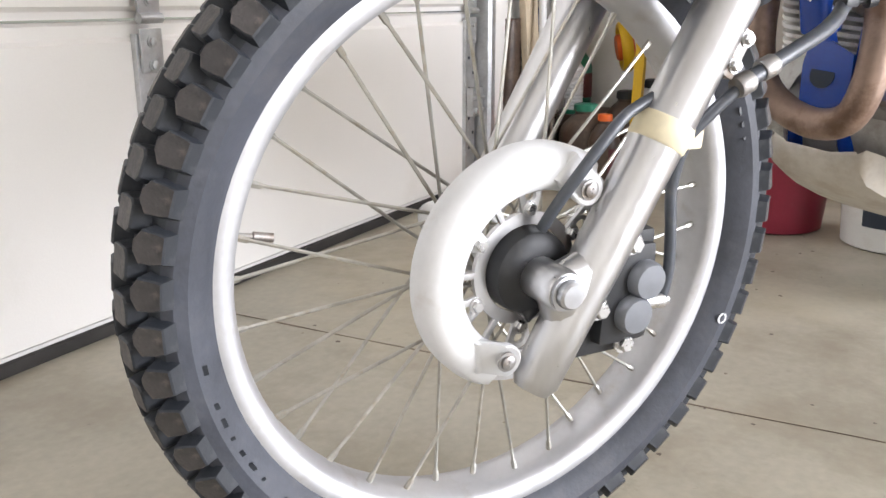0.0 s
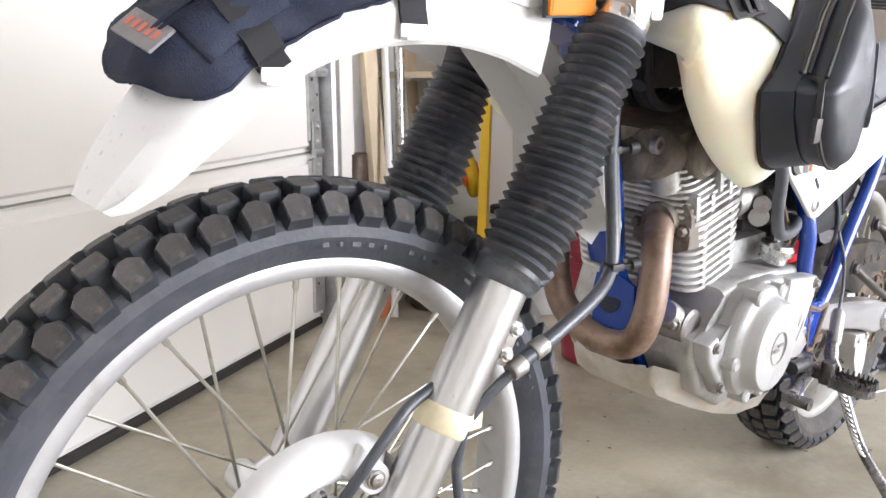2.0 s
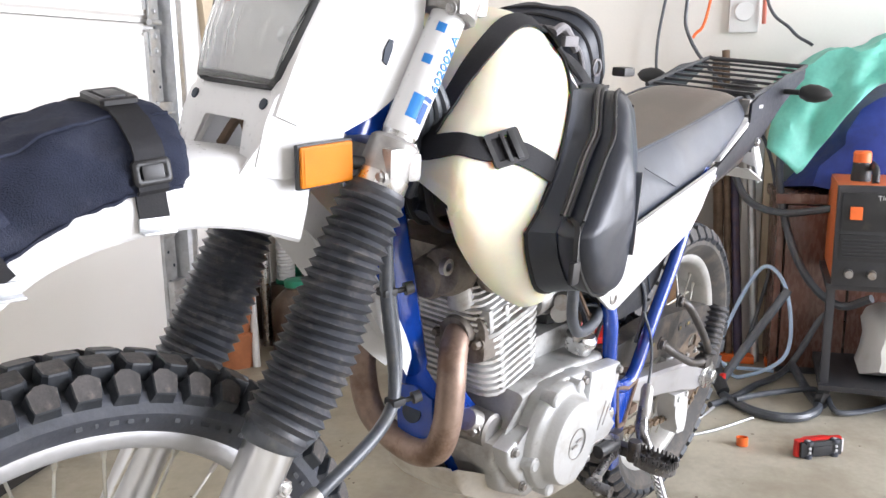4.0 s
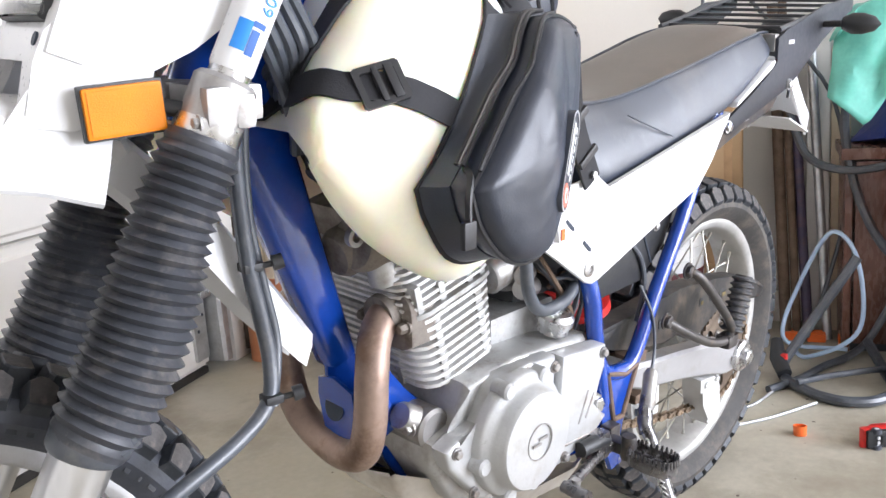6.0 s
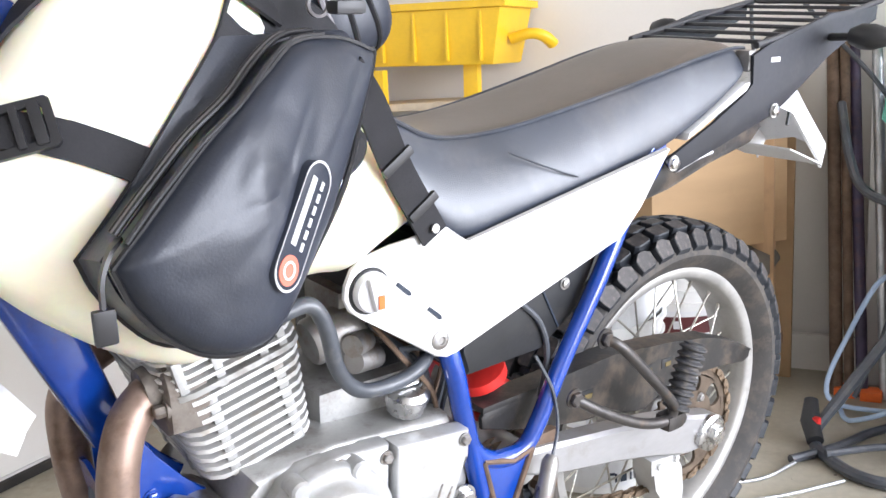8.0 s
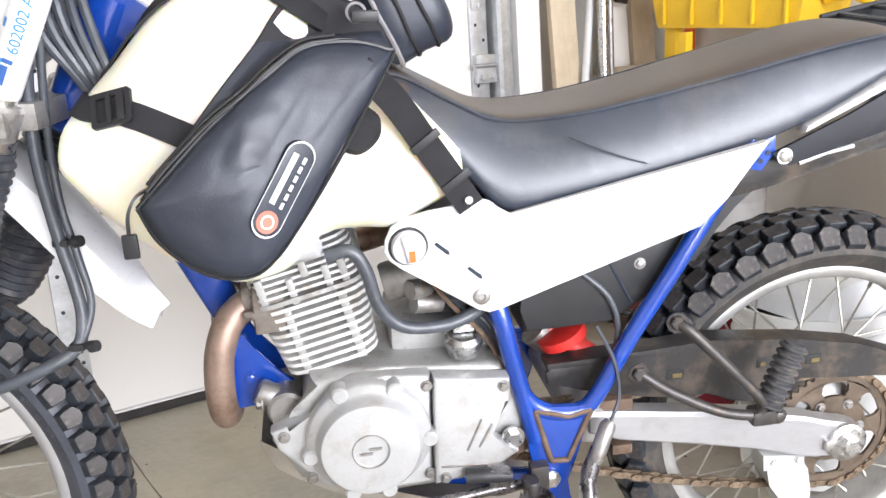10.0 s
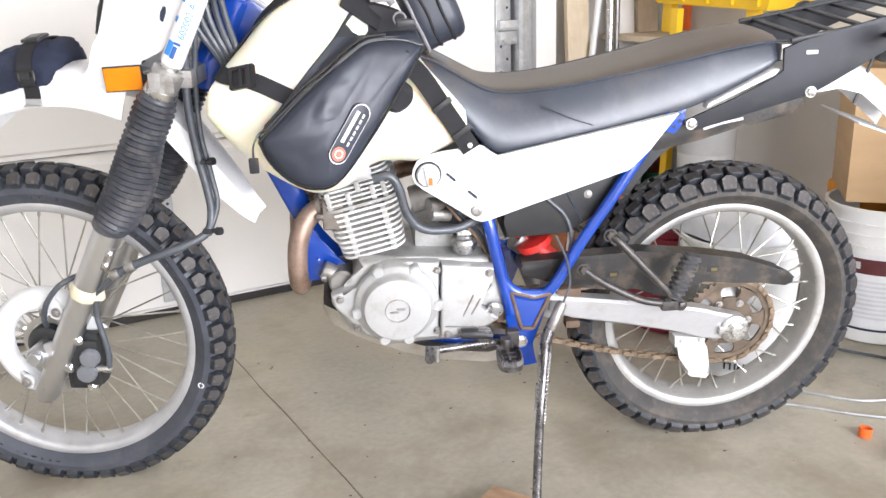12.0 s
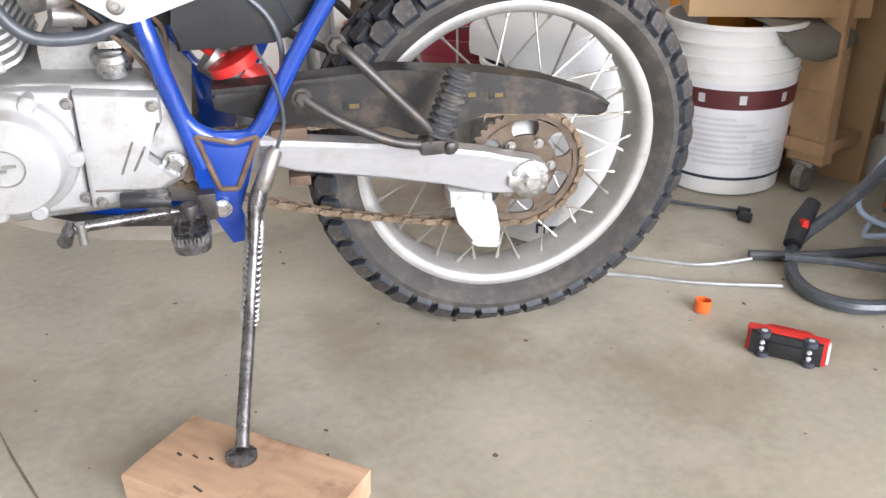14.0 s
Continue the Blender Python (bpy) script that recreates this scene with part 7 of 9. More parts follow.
for x, z, w, hh in [(0.015, 0.0075, 0.080, 0.009)] + [(-0.022 + k * 0.0145, -0.009, 0.010, 0.005) for k in range(6)]:
    bm = bmesh.new()
    box(bm, (x, -0.0016, z), (w, 0.001, hh), 0)
    part("badge_bar", bm, LABEL, pannier, m=BADGE)



def strap_on_tank(name, pts, w, lift=0.003):
    way = on_tank(pts, lift)
    line = [p for p, _ in way]
    across = []
    for i, (p, nrm) in enumerate(way):
        t = (line[min(i + 1, len(line) - 1)] - line[max(i - 1, 0)]).normalized()
        across.append(t.cross(nrm))
    bm = bmesh.new()
    ribbon(bm, line, across, w, 0.0016)
    return part(name, bm, WEBBING, pannier), way


strap_on_tank("front_strap", [(0.385, 0.0, 0.868), (0.385, -0.07, 0.874), (0.390, -0.125, 0.880), (0.402, -0.165, 0.884), (0.432, -0.187, 0.884), (0.47, -0.193, 0.868), (0.52, -0.197, 0.842), (0.545, -0.197, 0.828)], 0.029)
strap_on_tank("shoulder_strap", [(0.388, -0.060, 0.880), (0.404, -0.088, 0.898), (0.448, -0.098, 0.940), (0.492, -0.100, 0.979), (0.530, -0.099, 1.010), (0.57, -0.097, 1.02), (0.62, -0.095, 1.005), (0.665, -0.095, 0.987)], 0.026)
hit, nrm = on_tank([(0.425, -0.185, 0.886), (0.438, -0.187, 0.884)], 0.006)[3]
QB = Matrix.Translation(hit) @ nrm.to_track_quat("Y", "Z").to_matrix().to_4x4() @ Matrix.Rotation(radians(14), 4, "Y")
bm = bmesh.new()
frame_ring(bm, 0.048, 0.040, 0.0065, 0.007, QB @ pose(0, 0, 0, 90, 0, 0))
lad = part("ladder_buckle", bm, BUCKLE, pannier)
for x, w in ((0.002, 0.006), (-0.012, 0.009)):
    bm = bmesh.new()
    box(bm, (x, 0.001, 0), (w, 0.006, 0.034), 0.002, QB)
    part("buckle_bar", bm, BUCKLE, lad)
bm = bmesh.new()
ribbon(bm, curve([(0.700, -0.19, 0.905), (0.735, -0.172, 0.868), (0.775, -0.152, 0.805), (0.805, -0.147, 0.758), (0.825, -0.146, 0.725)], 5), (0.8, 0, 0.55), 0.034)
part("rear_strap", bm, WEBBING, pannier)
for p in ((0.772, -0.158, 0.812), (0.808, -0.150, 0.760)):
    bm = bmesh.new()
    box(bm, (0, 0, 0), (0.040, 0.006, 0.010), 0.002, Matrix.Translation(p) @ Matrix.Rotation(radians(-35), 4, "Y"))
    part("strap_slide", bm, BUCKLE, pannier)
bm = bmesh.new()
lathe(bm, [(0.005, 0), (0.005, 0.003)], 12, pose(0.822, -0.15, 0.735, 90, 0, 0))
part("strap_stud", bm, STEEL, pannier)
bm = bmesh.new()
pillow(bm, [(0.668, 0.838), (0.672, 0.816), (0.695, 0.808), (0.718, 0.825), (0.720, 0.848), (0.695, 0.862)], [(-0.155, 0.9), (-0.165, 1.0), (-0.185, 0.95), (-0.192, 0.7)])
part("strap_pad", bm, WEBBING, pannier)
strap_on_tank("bridge_strap", [(0.668, -0.098, 0.985), (0.660, -0.05, 1.01), (0.658, 0.0, 1.02), (0.660, 0.05, 1.01), (0.668, 0.098, 0.985)], 0.034)
strap_on_tank("hanging_strap", [(0.655, -0.10, 0.990), (0.640, -0.115, 0.975), (0.630, -0.125, 0.955)], 0.075, 0.005)
bm = bmesh.new()
tube(bm, curve([(0.640, -0.102, 1.002), (0.658, -0.105, 1.010), (0.680, -0.104, 0.998), (0.695, -0.106, 0.980)], 4), 0.006, 8)
box(bm, (0.674, -0.108, 0.992), (0.036, 0.008, 0.014), 0.003, Matrix())
loop_lathe(bm, [(0.012, -0.002), (0.012, 0.002), (0.009, 0.002), (0.009, -0.002)], 18, pose(0.705, -0.135, 0.960, 90, 0, 0))
part("clip", bm, GREYTAB, pannier, "grey plastic clip")

pod = thing("rounded_tank_bag", BIKE, "rounded black zipped pouch on top of the tank", "bag", "tank bags")
POD = Matrix.Translation((0.764, -0.004, 0.962)) @ Matrix.Rotation(radians(-25), 4, "Y") @ Matrix.Diagonal((0.80, 1.0, 1.0, 1))


def pod_ring(x, s, swell=0.0):
    ring = []
    for k in range(48):
        a = 2 * math.pi * k / 48
        c, q = math.cos(a), math.sin(a)
        e = (abs(c) ** 3.2 + abs(q) ** 3.2) ** (-1 / 3.2)
        y, z = 0.097 * c * e * s, 0.070 * q * e * s
        d = 0.004 * noise.noise((x * 25, y * 25, z * 25))
        ring.append(POD @ Vector((x + d, y * (1 + swell), z * (1 + swell) + d)))
    return ring


bm = bmesh.new()
grid_faces(bm, [pod_ring(x, s) for x, s in ((-0.060, 0.30), (-0.060, 0.72), (-0.057, 0.84), (-0.050, 0.93), (-0.038, 0.985), (-0.02, 1.0), (0.0, 0.99), (0.02, 1.0), (0.038, 0.985), (0.050, 0.93), (0.057, 0.84), (0.060, 0.70), (0.061, 0.3))])
part("pouch", bm, BAG, pod, smooth=60)
for x, mat in ((-0.040, GREYTAB), (-0.012, WEBBING), (0.022, WEBBING)):
    bm = bmesh.new()
    tube(bm, pod_ring(x, 0.985, 0.012) + pod_ring(x, 0.985, 0.012)[:1], 0.0032, 6)
    part("zip", bm, mat, pod)

fbag = thing("mudguard_bag", BIKE @ STEER, "navy fabric tool roll strapped on the front mudguard", "bag")
bm = bmesh.new()
rings = []
spine = curve([(-0.158, 0, 0.782), (-0.132, 0, 0.805), (-0.090, 0, 0.836), (-0.042, 0, 0.863), (0.010, 0, 0.884), (0.060, 0, 0.894), (0.112, 0, 0.894)], 6)
gone = [0.0]
for a, b in zip(spine, spine[1:]):
    gone.append(gone[-1] + (b - a).length)


def bag_point(i, a, lift=0.0):
    """A point of the roll's skin: at step i along it, at angle a round it."""
    p = spine[i]
    nrm = (spine[min(i + 1, len(spine) - 1)] - spine[max(i - 1, 0)]).normalized().cross(Vector((0, 1, 0)))
    nrm = nrm if nrm.z > 0 else -nrm
    e = min(1.0, math.sqrt(max(0.02, 1 - max(0, 1 - gone[i] / 0.045) ** 2)), math.sqrt(max(0.05, 1 - max(0, 1 - (gone[-1] - gone[i]) / 0.022) ** 2)))
    slim = 0.80 + 0.20 * min(1.0, gone[i] / 0.14)
    y = 0.084 * math.copysign(abs(math.cos(a)) ** 0.65, math.cos(a))
    h = (0.030 * slim if math.sin(a) > 0 else 0.030) * math.copysign(abs(math.sin(a)) ** 0.7, math.sin(a))
    d = 0.0035 * noise.noise((gone[i] * 26, math.cos(a) * 1.6, math.sin(a) * 1.6)) + 0.0034 * noise.noise((gone[i] * 60, math.cos(a) * 4, math.sin(a) * 4)) - 0.0045 * (1 - abs(noise.noise((gone[i] * 30 + math.cos(a) * 2, math.sin(a) * 3, 6)))) ** 9 + lift
    sag = -0.030 * abs(math.cos(a)) ** 3 if math.sin(a) <= 0.3 else -0.030 * abs(math.cos(a)) ** 3
    out = Vector((0, math.cos(a), 0)) + nrm * math.sin(a)
    return p + Vector((0, y * (0.35 + 0.65 * e), 0)) + nrm * (h * e + sag * e) + out * d


for i in range(len(spine)):
    rings.append([bag_point(i, 2 * math.pi * k / 44) for k in range(44)])
grid_faces(bm, rings)
roll = part("roll", bm, CORDURA, fbag, smooth=60)
for ang in (-16, -164, 62, 118):
    bm = bmesh.new()
    tube(bm, [bag_point(i, radians(ang), 0.0008) for i in range(3, len(spine) - 2)], 0.0018, 6)
    part("seam", bm, CORDURA, fbag)
for step, low in ((12, 0.014), (30, 0.026)):
    bm = bmesh.new()
    pts = [bag_point(step, radians(-22 + 224 * k / 30), 0.0025) for k in range(31)]
    ax = (spine[step + 1] - spine[step - 1]).normalized()
    dn = Vector((ax.z, 0, -ax.x)) if ax.x > 0 else Vector((-ax.z, 0, ax.x))
    pts = [pts[0] + dn * low + Vector((0, 0.003, 0)), pts[0] + dn * low * 0.4] + pts + [pts[-1] + dn * low * 0.4, pts[-1] + dn * low - Vector((0, 0.003, 0))]
    ribbon(bm, pts, ax, 0.027, 0.0014)
    part("strap", bm, WEBBING, fbag)
    for ang, ww in ((96, 0.046), (172, 0.022)) if step > 20 else ((96, 0.046),):
        c = bag_point(step, radians(ang), 0.006)
        up = (bag_point(step, radians(ang), 0.03) - bag_point(step, radians(ang), 0.0)).normalized()
        side = ax.cross(up)
        mm = Matrix((ax, side, up)).transposed().to_4x4()
        mm.translation = c
        bm = bmesh.new()
        frame_ring(bm, 0.034, ww, 0.006, 0.007, mm)
        bk = part("buckle", bm, BUCKLE, fbag)
        bm = bmesh.new()
        box(bm, (0, 0, 0.001), (0.020, ww * 0.6, 0.007), 0.003, mm)
        part("buckle_tongue", bm, BUCKLE, bk)
    for k in (0, -1):
        c = pts[k]
        bm = bmesh.new()
        box(bm, c + Vector((0, 0, -0.003)), (0.030, 0.003, 0.012), 0.0012)
        box(bm, c + Vector((0, -0.005 if k else 0.005, -0.009)), (0.030, 0.012, 0.0025), 0.001)
        part("hook", bm, GALV, fbag, "bent metal strap hook")
bm = bmesh.new()
c = bag_point(5, radians(112), 0.002)
up = (bag_point(5, radians(112), 0.03) - bag_point(5, radians(112), 0.0)).normalized()
ax = (spine[6] - spine[4]).normalized()
TAB = Matrix((ax, up.cross(ax), (ax.cross(up.cross(ax))))).transposed().to_4x4()
TAB.translation = c
box(bm, (0, 0, 0), (0.026, 0.050, 0.003), 0.001, TAB)
part("label_tab", bm, GREYTAB, fbag, "small grey woven label with red bars")
for k in range(5):
    bm = bmesh.new()
    box(bm, (0.001, -0.017 + 0.0085 * k, 0.0019), (0.009, 0.0042, 0.001), 0, TAB)
    part("label_bar", bm, DECAL_RED, fbag)
bm = bmesh.new()
grid_faces(bm, [[bag_point(i, radians(g), 0.0035) for g in (128, 140, 152, 164)] for i in range(7, 17)], False, False)
flap = part("flap", bm, CORDURA, fbag, smooth=60)
sol = flap.modifiers.new("thick", "SOLIDIFY")
sol.thickness = 0.003

# ---- on the floor ----
block = thing("timber_block", pose(0.904, -0.265, 0.0, 0, 0, -37.5), "worn offcut of timber under the kickstand", "wood block")
bm = bmesh.new()
box(bm, (0, 0, 0.020), (0.285, 0.140, 0.040), 0.006)
bmesh.ops.subdivide_edges(bm, edges=bm.edges, cuts=2, use_grid_fill=True)
for v in bm.verts:
    v.co += Vector((1, 1, 0.4)) * 0.003 * noise.noise(v.co * 24)
part("offcut", bm, BLOCKWOOD, block)
for x, y, w in ((-0.075, -0.022, 0.012), (-0.095, -0.032, 0.010), (-0.055, -0.012, 0.009), (-0.02, -0.058, 0.020), (0.03, -0.055, 0.014)):
    bm = bmesh.new()
    box(bm, (x, y, 0.0402), (w * 0.8, 0.003, 0.002), 0.0006, Matrix.Rotation(radians(-14), 4, "Z"))
    part("gouge", bm, BROWNJUG, block)

cap = thing("bottle_cap", pose(1.682, 0.040, 0.0, 0, 0, 30), "small orange plastic cap on the floor", "cap")
bm = bmesh.new()
loop_lathe(bm, [(0.013, 0), (0.014, 0.002), (0.0145, 0.022), (0.013, 0.022), (0.0125, 0.003), (0.004, 0.003), (0.004, 0.0)], 22, pose(0, 0, 0, 0, 8, 0))
part("cap_shell", bm, ORANGE, cap)

toy = thing("toy_car", pose(1.727, -0.143, 0.0, 0, 0, -40), "red toy car lying on its side, black underside showing", "toy")
LAY = Matrix.Translation((0, 0.014, 0.022)) @ pose(0, 0, 0, 90, 0, 0)   # its wheels turned towards the door of the bay
bm = bmesh.new()
rings = []
for h, lx, ly in ((0.004, 0.116, 0.040), (0.010, 0.122, 0.043), (0.020, 0.120, 0.042), (0.024, 0.075, 0.038), (0.036, 0.060, 0.034), (0.038, 0.050, 0.030)):
    rings.append([(sx * lx / 2, sy * ly / 2, -h) for sx, sy in ((-1, -1), (1, -1), (1, 1), (-1, 1))])
grid_faces(bm, rings)
part("shell", bm, RED, toy, m=LAY)
bm = bmesh.new()
box(bm, (0, 0, 0.0), (0.108, 0.038, 0.010), 0.002)
box(bm, (0, 0, 0.006), (0.05, 0.016, 0.004), 0.001)
part("chassis", bm, BLACK, toy, m=LAY)
for x in (-0.034, 0.036):
    for y in (-0.018, 0.018):
        bm = bmesh.new()
        lathe(bm, [(0.005, -0.005), (0.0105, -0.004), (0.0105, 0.004), (0.005, 0.005)], 18, LAY @ Matrix.Translation((x, y, 0.001)) @ pose(0, 0, 0, 90, 0, 0))
        w = part("toy_wheel", bm, RUBBER, toy)
        bm = bmesh.new()
        lathe(bm, [(0.0048, -0.0056), (0.0048, 0.0056)], 12, LAY @ Matrix.Translation((x, y, 0.001)) @ pose(0, 0, 0, 90, 0, 0))
        lathe(bm, [(0.004, 0.009), (0.003, 0.0115)], 10, LAY @ Matrix.Translation((x, y * 0.3, 0.0)))
        part("toy_hubcap", bm, GREY_DECAL, w)
bm = bmesh.new()
box(bm, (0.062, 0, -0.010), (0.004, 0.034, 0.012), 0.001)
part("bumper", bm, WHITE, toy, m=LAY)


def bucket(m, label, mat, height=0.37, top=0.151, base=0.130, group="buckets"):
    b = thing("bucket", m, label, "bucket", group)
    bm = bmesh.new()
    k = lambda z: base + (top - base) * z / height
    prof = [(0.0, 0.004), (base - 0.01, 0.0), (base, 0.005)]
    for z in (0.62, 0.72, 0.735, 0.80, 0.815, 0.88, 0.895, 0.97):
        zz = z * height
        prof += [(k(zz), zz)]
        if z in (0.72, 0.80, 0.88):
            prof += [(k(zz) + 0.006, zz + 0.002), (k(zz) + 0.006, zz + 0.006)]
    prof += [(top + 0.007, height * 0.975), (top + 0.007, height), (top - 0.001, height), (top - 0.003, height * 0.97), (base - 0.003, 0.01), (0.0, 0.01)]
    lathe(bm, prof, 56, None, False)
    part("bucket_shell", bm, mat, b)
    return b


def band(b, name, z0, z1, a0, a1, mat, base=0.130, top=0.151, height=0.37, out=0.0012, label=""):
    bm = bmesh.new()
    k = lambda z: base + (top - base) * z / height + out
    n = max(4, int(abs(a1 - a0) / 6))
    grid_faces(bm, [[(k(z) * math.cos(radians(a0 + (a1 - a0) * i / n)), k(z) * math.sin(radians(a0 + (a1 - a0) * i / n)), z) for i in range(n + 1)] for z in (z0, z1)], False, False)
    return part(name, bm, mat, b, label)


def bail(b, top=0.151, height=0.37, swing=70, mat=None):
    bm = bmesh.new()
    r = top + 0.010
    pts = [Vector((r * math.cos(a), 0, r * math.sin(a) * 0.9)) for a in (math.pi * k / 24 for k in range(25))]
    mm = Matrix.Translation((0, 0, height * 0.85)) @ Matrix.Rotation(radians(swing), 4, "X")
    tube(bm, [mm @ p for p in pts], 0.0022, 6)
    part("bail", bm, mat or DULL_STEEL, b)


white = bucket(pose(2.020, 0.630, 0, 0, 0, 0), "tall white plastic bucket with a maroon-banded label", WHITEBUCKET, 0.385)
band(white, "label_paper", 0.045, 0.262, 170, 330, LABEL, height=0.385)
band(white, "label_band", 0.205, 0.248, 168, 332, LABEL_DARK, out=0.002, height=0.385)
band(white, "label_foot", 0.040, 0.047, 168, 332, INK, out=0.002, height=0.385)
for k in range(9):
    band(white, "print_bar", 0.180 - k * 0.013, 0.186 - k * 0.013, 205 + (k % 3) * 4, 250 + (k * 17) % 40, GREY_DECAL, out=0.0022, height=0.385)
for k in range(6):
    band(white, "print_bar", 0.120 - k * 0.011, 0.126 - k * 0.011, 268, 300 + (k * 13) % 20, GREY_DECAL, out=0.0022, height=0.385)
for k, a in enumerate((215, 250, 290)):
    band(white, "print_dot", 0.218, 0.238, a, a + 6, GREY_DECAL, out=0.0028, height=0.385)
bm = bmesh.new()
rings = []
for k in range(9):
    t = k / 8
    row = []
    for j in range(9):
        u = j / 8
        x = -0.02 + 0.17 * u + 0.012 * noise.noise((t * 4, u * 4, 1))
        drop = max(0.0, t - 0.35)
        row.append((x + 0.04 * t, -0.04 - 0.125 * min(1, t * 1.6), 0.392 - 0.13 * drop * (0.5 + 0.5 * math.sin(u * 3.1)) + 0.008 * noise.noise((t * 6, u * 6, 3))))
    rings.append(row)
grid_faces(bm, rings, False, False)
rag = place("rag", bm, RAG)
rag.matrix_world = pose(2.020, 0.630, 0)
sol = rag.modifiers.new("thick", "SOLIDIFY")
sol.thickness = 0.003
tagged(rag, "grey-brown rag draped over the bucket rim", "rag")

pail = bucket(pose(1.552, 0.472, 0, 0, 0, 20), "white plastic bucket with a printed label behind the rear wheel", WHITEBUCKET, 0.36)
band(pail, "print_bar", 0.060, 0.100, 150, 178, INK)
for a0, a1, z0, z1 in ((217, 219, 0.030, 0.052), (219, 223, 0.046, 0.052), (223, 225, 0.030, 0.050), (228, 234, 0.030, 0.048), (237, 239, 0.030, 0.048), (242, 244, 0.030, 0.048), (244, 248, 0.043, 0.048)):
    band(pail, "print_bar", z0, z1, a0, a1, INK, out=0.0024)
band(pail, "label_patch", 0.02, 0.16, 185, 235, LABEL)
band(pail, "label_patch", 0.16, 0.24, 200, 240, GREY_DECAL)
bm = bmesh.new()
pillow(bm, [(-0.16, 0.36), (-0.10, 0.345), (0.10, 0.345), (0.16, 0.37), (0.14, 0.42), (0.0, 0.44), (-0.14, 0.42)], [(-0.15, 0.8), (-0.10, 1.0), (0.10, 1.0), (0.15, 0.8)], 0.012)
cloth = place("folded_cloth", bm, LABEL)
cloth.matrix_world = pose(1.57, 0.497, 0.0, 0, 0, 20)
tagged(cloth, "white folded plastic sheet on the bucket", "cloth")

red = bucket(pose(1.475, 0.775, 0, 0, 0, 0), "dark red plastic bucket standing on the concrete", REDBUCKET, 0.36, 0.155, 0.125)
bail(red, 0.155, 0.36, -80)

box_thing = thing("cardboard_box", pose(2.10, 0.66, 0.392, 0, 0, -20), "plain brown cardboard box on the bucket", "box")
bm = bmesh.new()
box(bm, (0, 0, 0.18), (0.37, 0.30, 0.355), 0.004)
part("carton", bm, CARDBOARD, box_thing)
bm = bmesh.new()
box(bm, (0.02, -0.16, 0.372), (0.36, 0.13, 0.004), 0.001, Matrix.Rotation(radians(-8), 4, "X"))
box(bm, (0.0, 0.10, 0.362), (0.37, 0.14, 0.004), 0.001)
part("flap", bm, CARDBOARD, box_thing)
bm = bmesh.new()
box(bm, (0.0, -0.1515, 0.345), (0.20, 0.001, 0.03), 0)
part("tape", bm, GREY_DECAL, box_thing, "strip of clear tape")
bm = bmesh.new()
box(bm, (0, 0, 0.19), (0.062, 0.020, 0.38), 0.003)
plank = tagged(place("board", bm, material("orange_board", (0.62, 0.22, 0.03), 0.5, 0, 0.2, 6, 90, 0.15, (0.40, 0.15, 0.03), 0.5)), "orange painted board standing behind the bucket", "board", "leaning boards")
plank.matrix_world = pose(2.232, 0.700, 0.0, 0, 0, 16)
box_thing2 = thing("crate", pose(2.12, 0.83, 0.0, 0, 0, 26), "orange plastic crate behind the bucket", "crate")
bm = bmesh.new()
box(bm, (0.04, 0.0, 0.20), (0.30, 0.22, 0.38), 0.012)
part("crate_shell", bm, material("orange_crate", (0.72, 0.28, 0.02), 0.5, 0, 0.12, 8, 90, 0.1), box_thing2)

# ---- along the walls ----


def lean(name, pts, r, mat, label, category, n=12, group=""):
    bm = bmesh.new()
    tube(bm, pts, r, n)
    return tagged(place(name, bm, mat), label, category, group)


def at_room(u, v, z):
    return ROOM @ Vector((u, v, z))


# by the door jamb: poles, boards, a battery jug, bottles
lean("pole", [at_room(0.97, -0.20, 0.0), at_room(1.285, -0.03, 1.35)], 0.012, WHITE, "thin white pole leaning on the wall", "pole", group="leaning poles")
lean("pole", [at_room(1.19, -0.14, 0.0), at_room(1.225, -0.11, 1.95)], 0.017, STEEL, "bright steel pipe leaning on the wall", "pole", group="leaning poles")
lean("pole", [at_room(1.235, -0.13, 0.0), at_room(1.258, -0.10, 1.95)], 0.011, DULL_STEEL, "dark steel pipe leaning on the wall", "pole", group="leaning poles")
for u, w, d, h, mat, lab in ((1.44, 0.10, 0.02, 1.62, WOOD, "pale timber board leaning on the wall"), (1.325, 0.075, 0.035, 1.85, DOORPAINT, "white painted board leaning on the wall"), (1.10, 0.10, 0.022, 1.25, WOOD, "short pale board leaning on the wall")):
    bm = bmesh.new()
    box(bm, (0, 0, h / 2), (w, d, h), 0.003)
    ob = tagged(place("board", bm, mat), lab, "board", "leaning boards")
    ob.matrix_world = ROOM @ pose(u, -0.12, 0.0, -4, 0, 0)
ring = thing("hand_wheel", ROOM @ pose(1.205, -0.15, 1.088, 20, 8, 0), "black hand wheel hanging on a pipe", "hand wheel")
bm = bmesh.new()
loop_lathe(bm, [(0.082 + 0.010 * math.cos(a), 0.010 * math.sin(a)) for a in (2 * math.pi * k / 10 for k in range(10))], 32)
box(bm, (0, 0, 0), (0.155, 0.014, 0.010), 0.003)
part("rim", bm, BLACK, ring)
bm = bmesh.new()
box(bm, (0.10, 0.0, -0.05), (0.05, 0.014, 0.10), 0.004)
part("handle", bm, BLACK, ring)

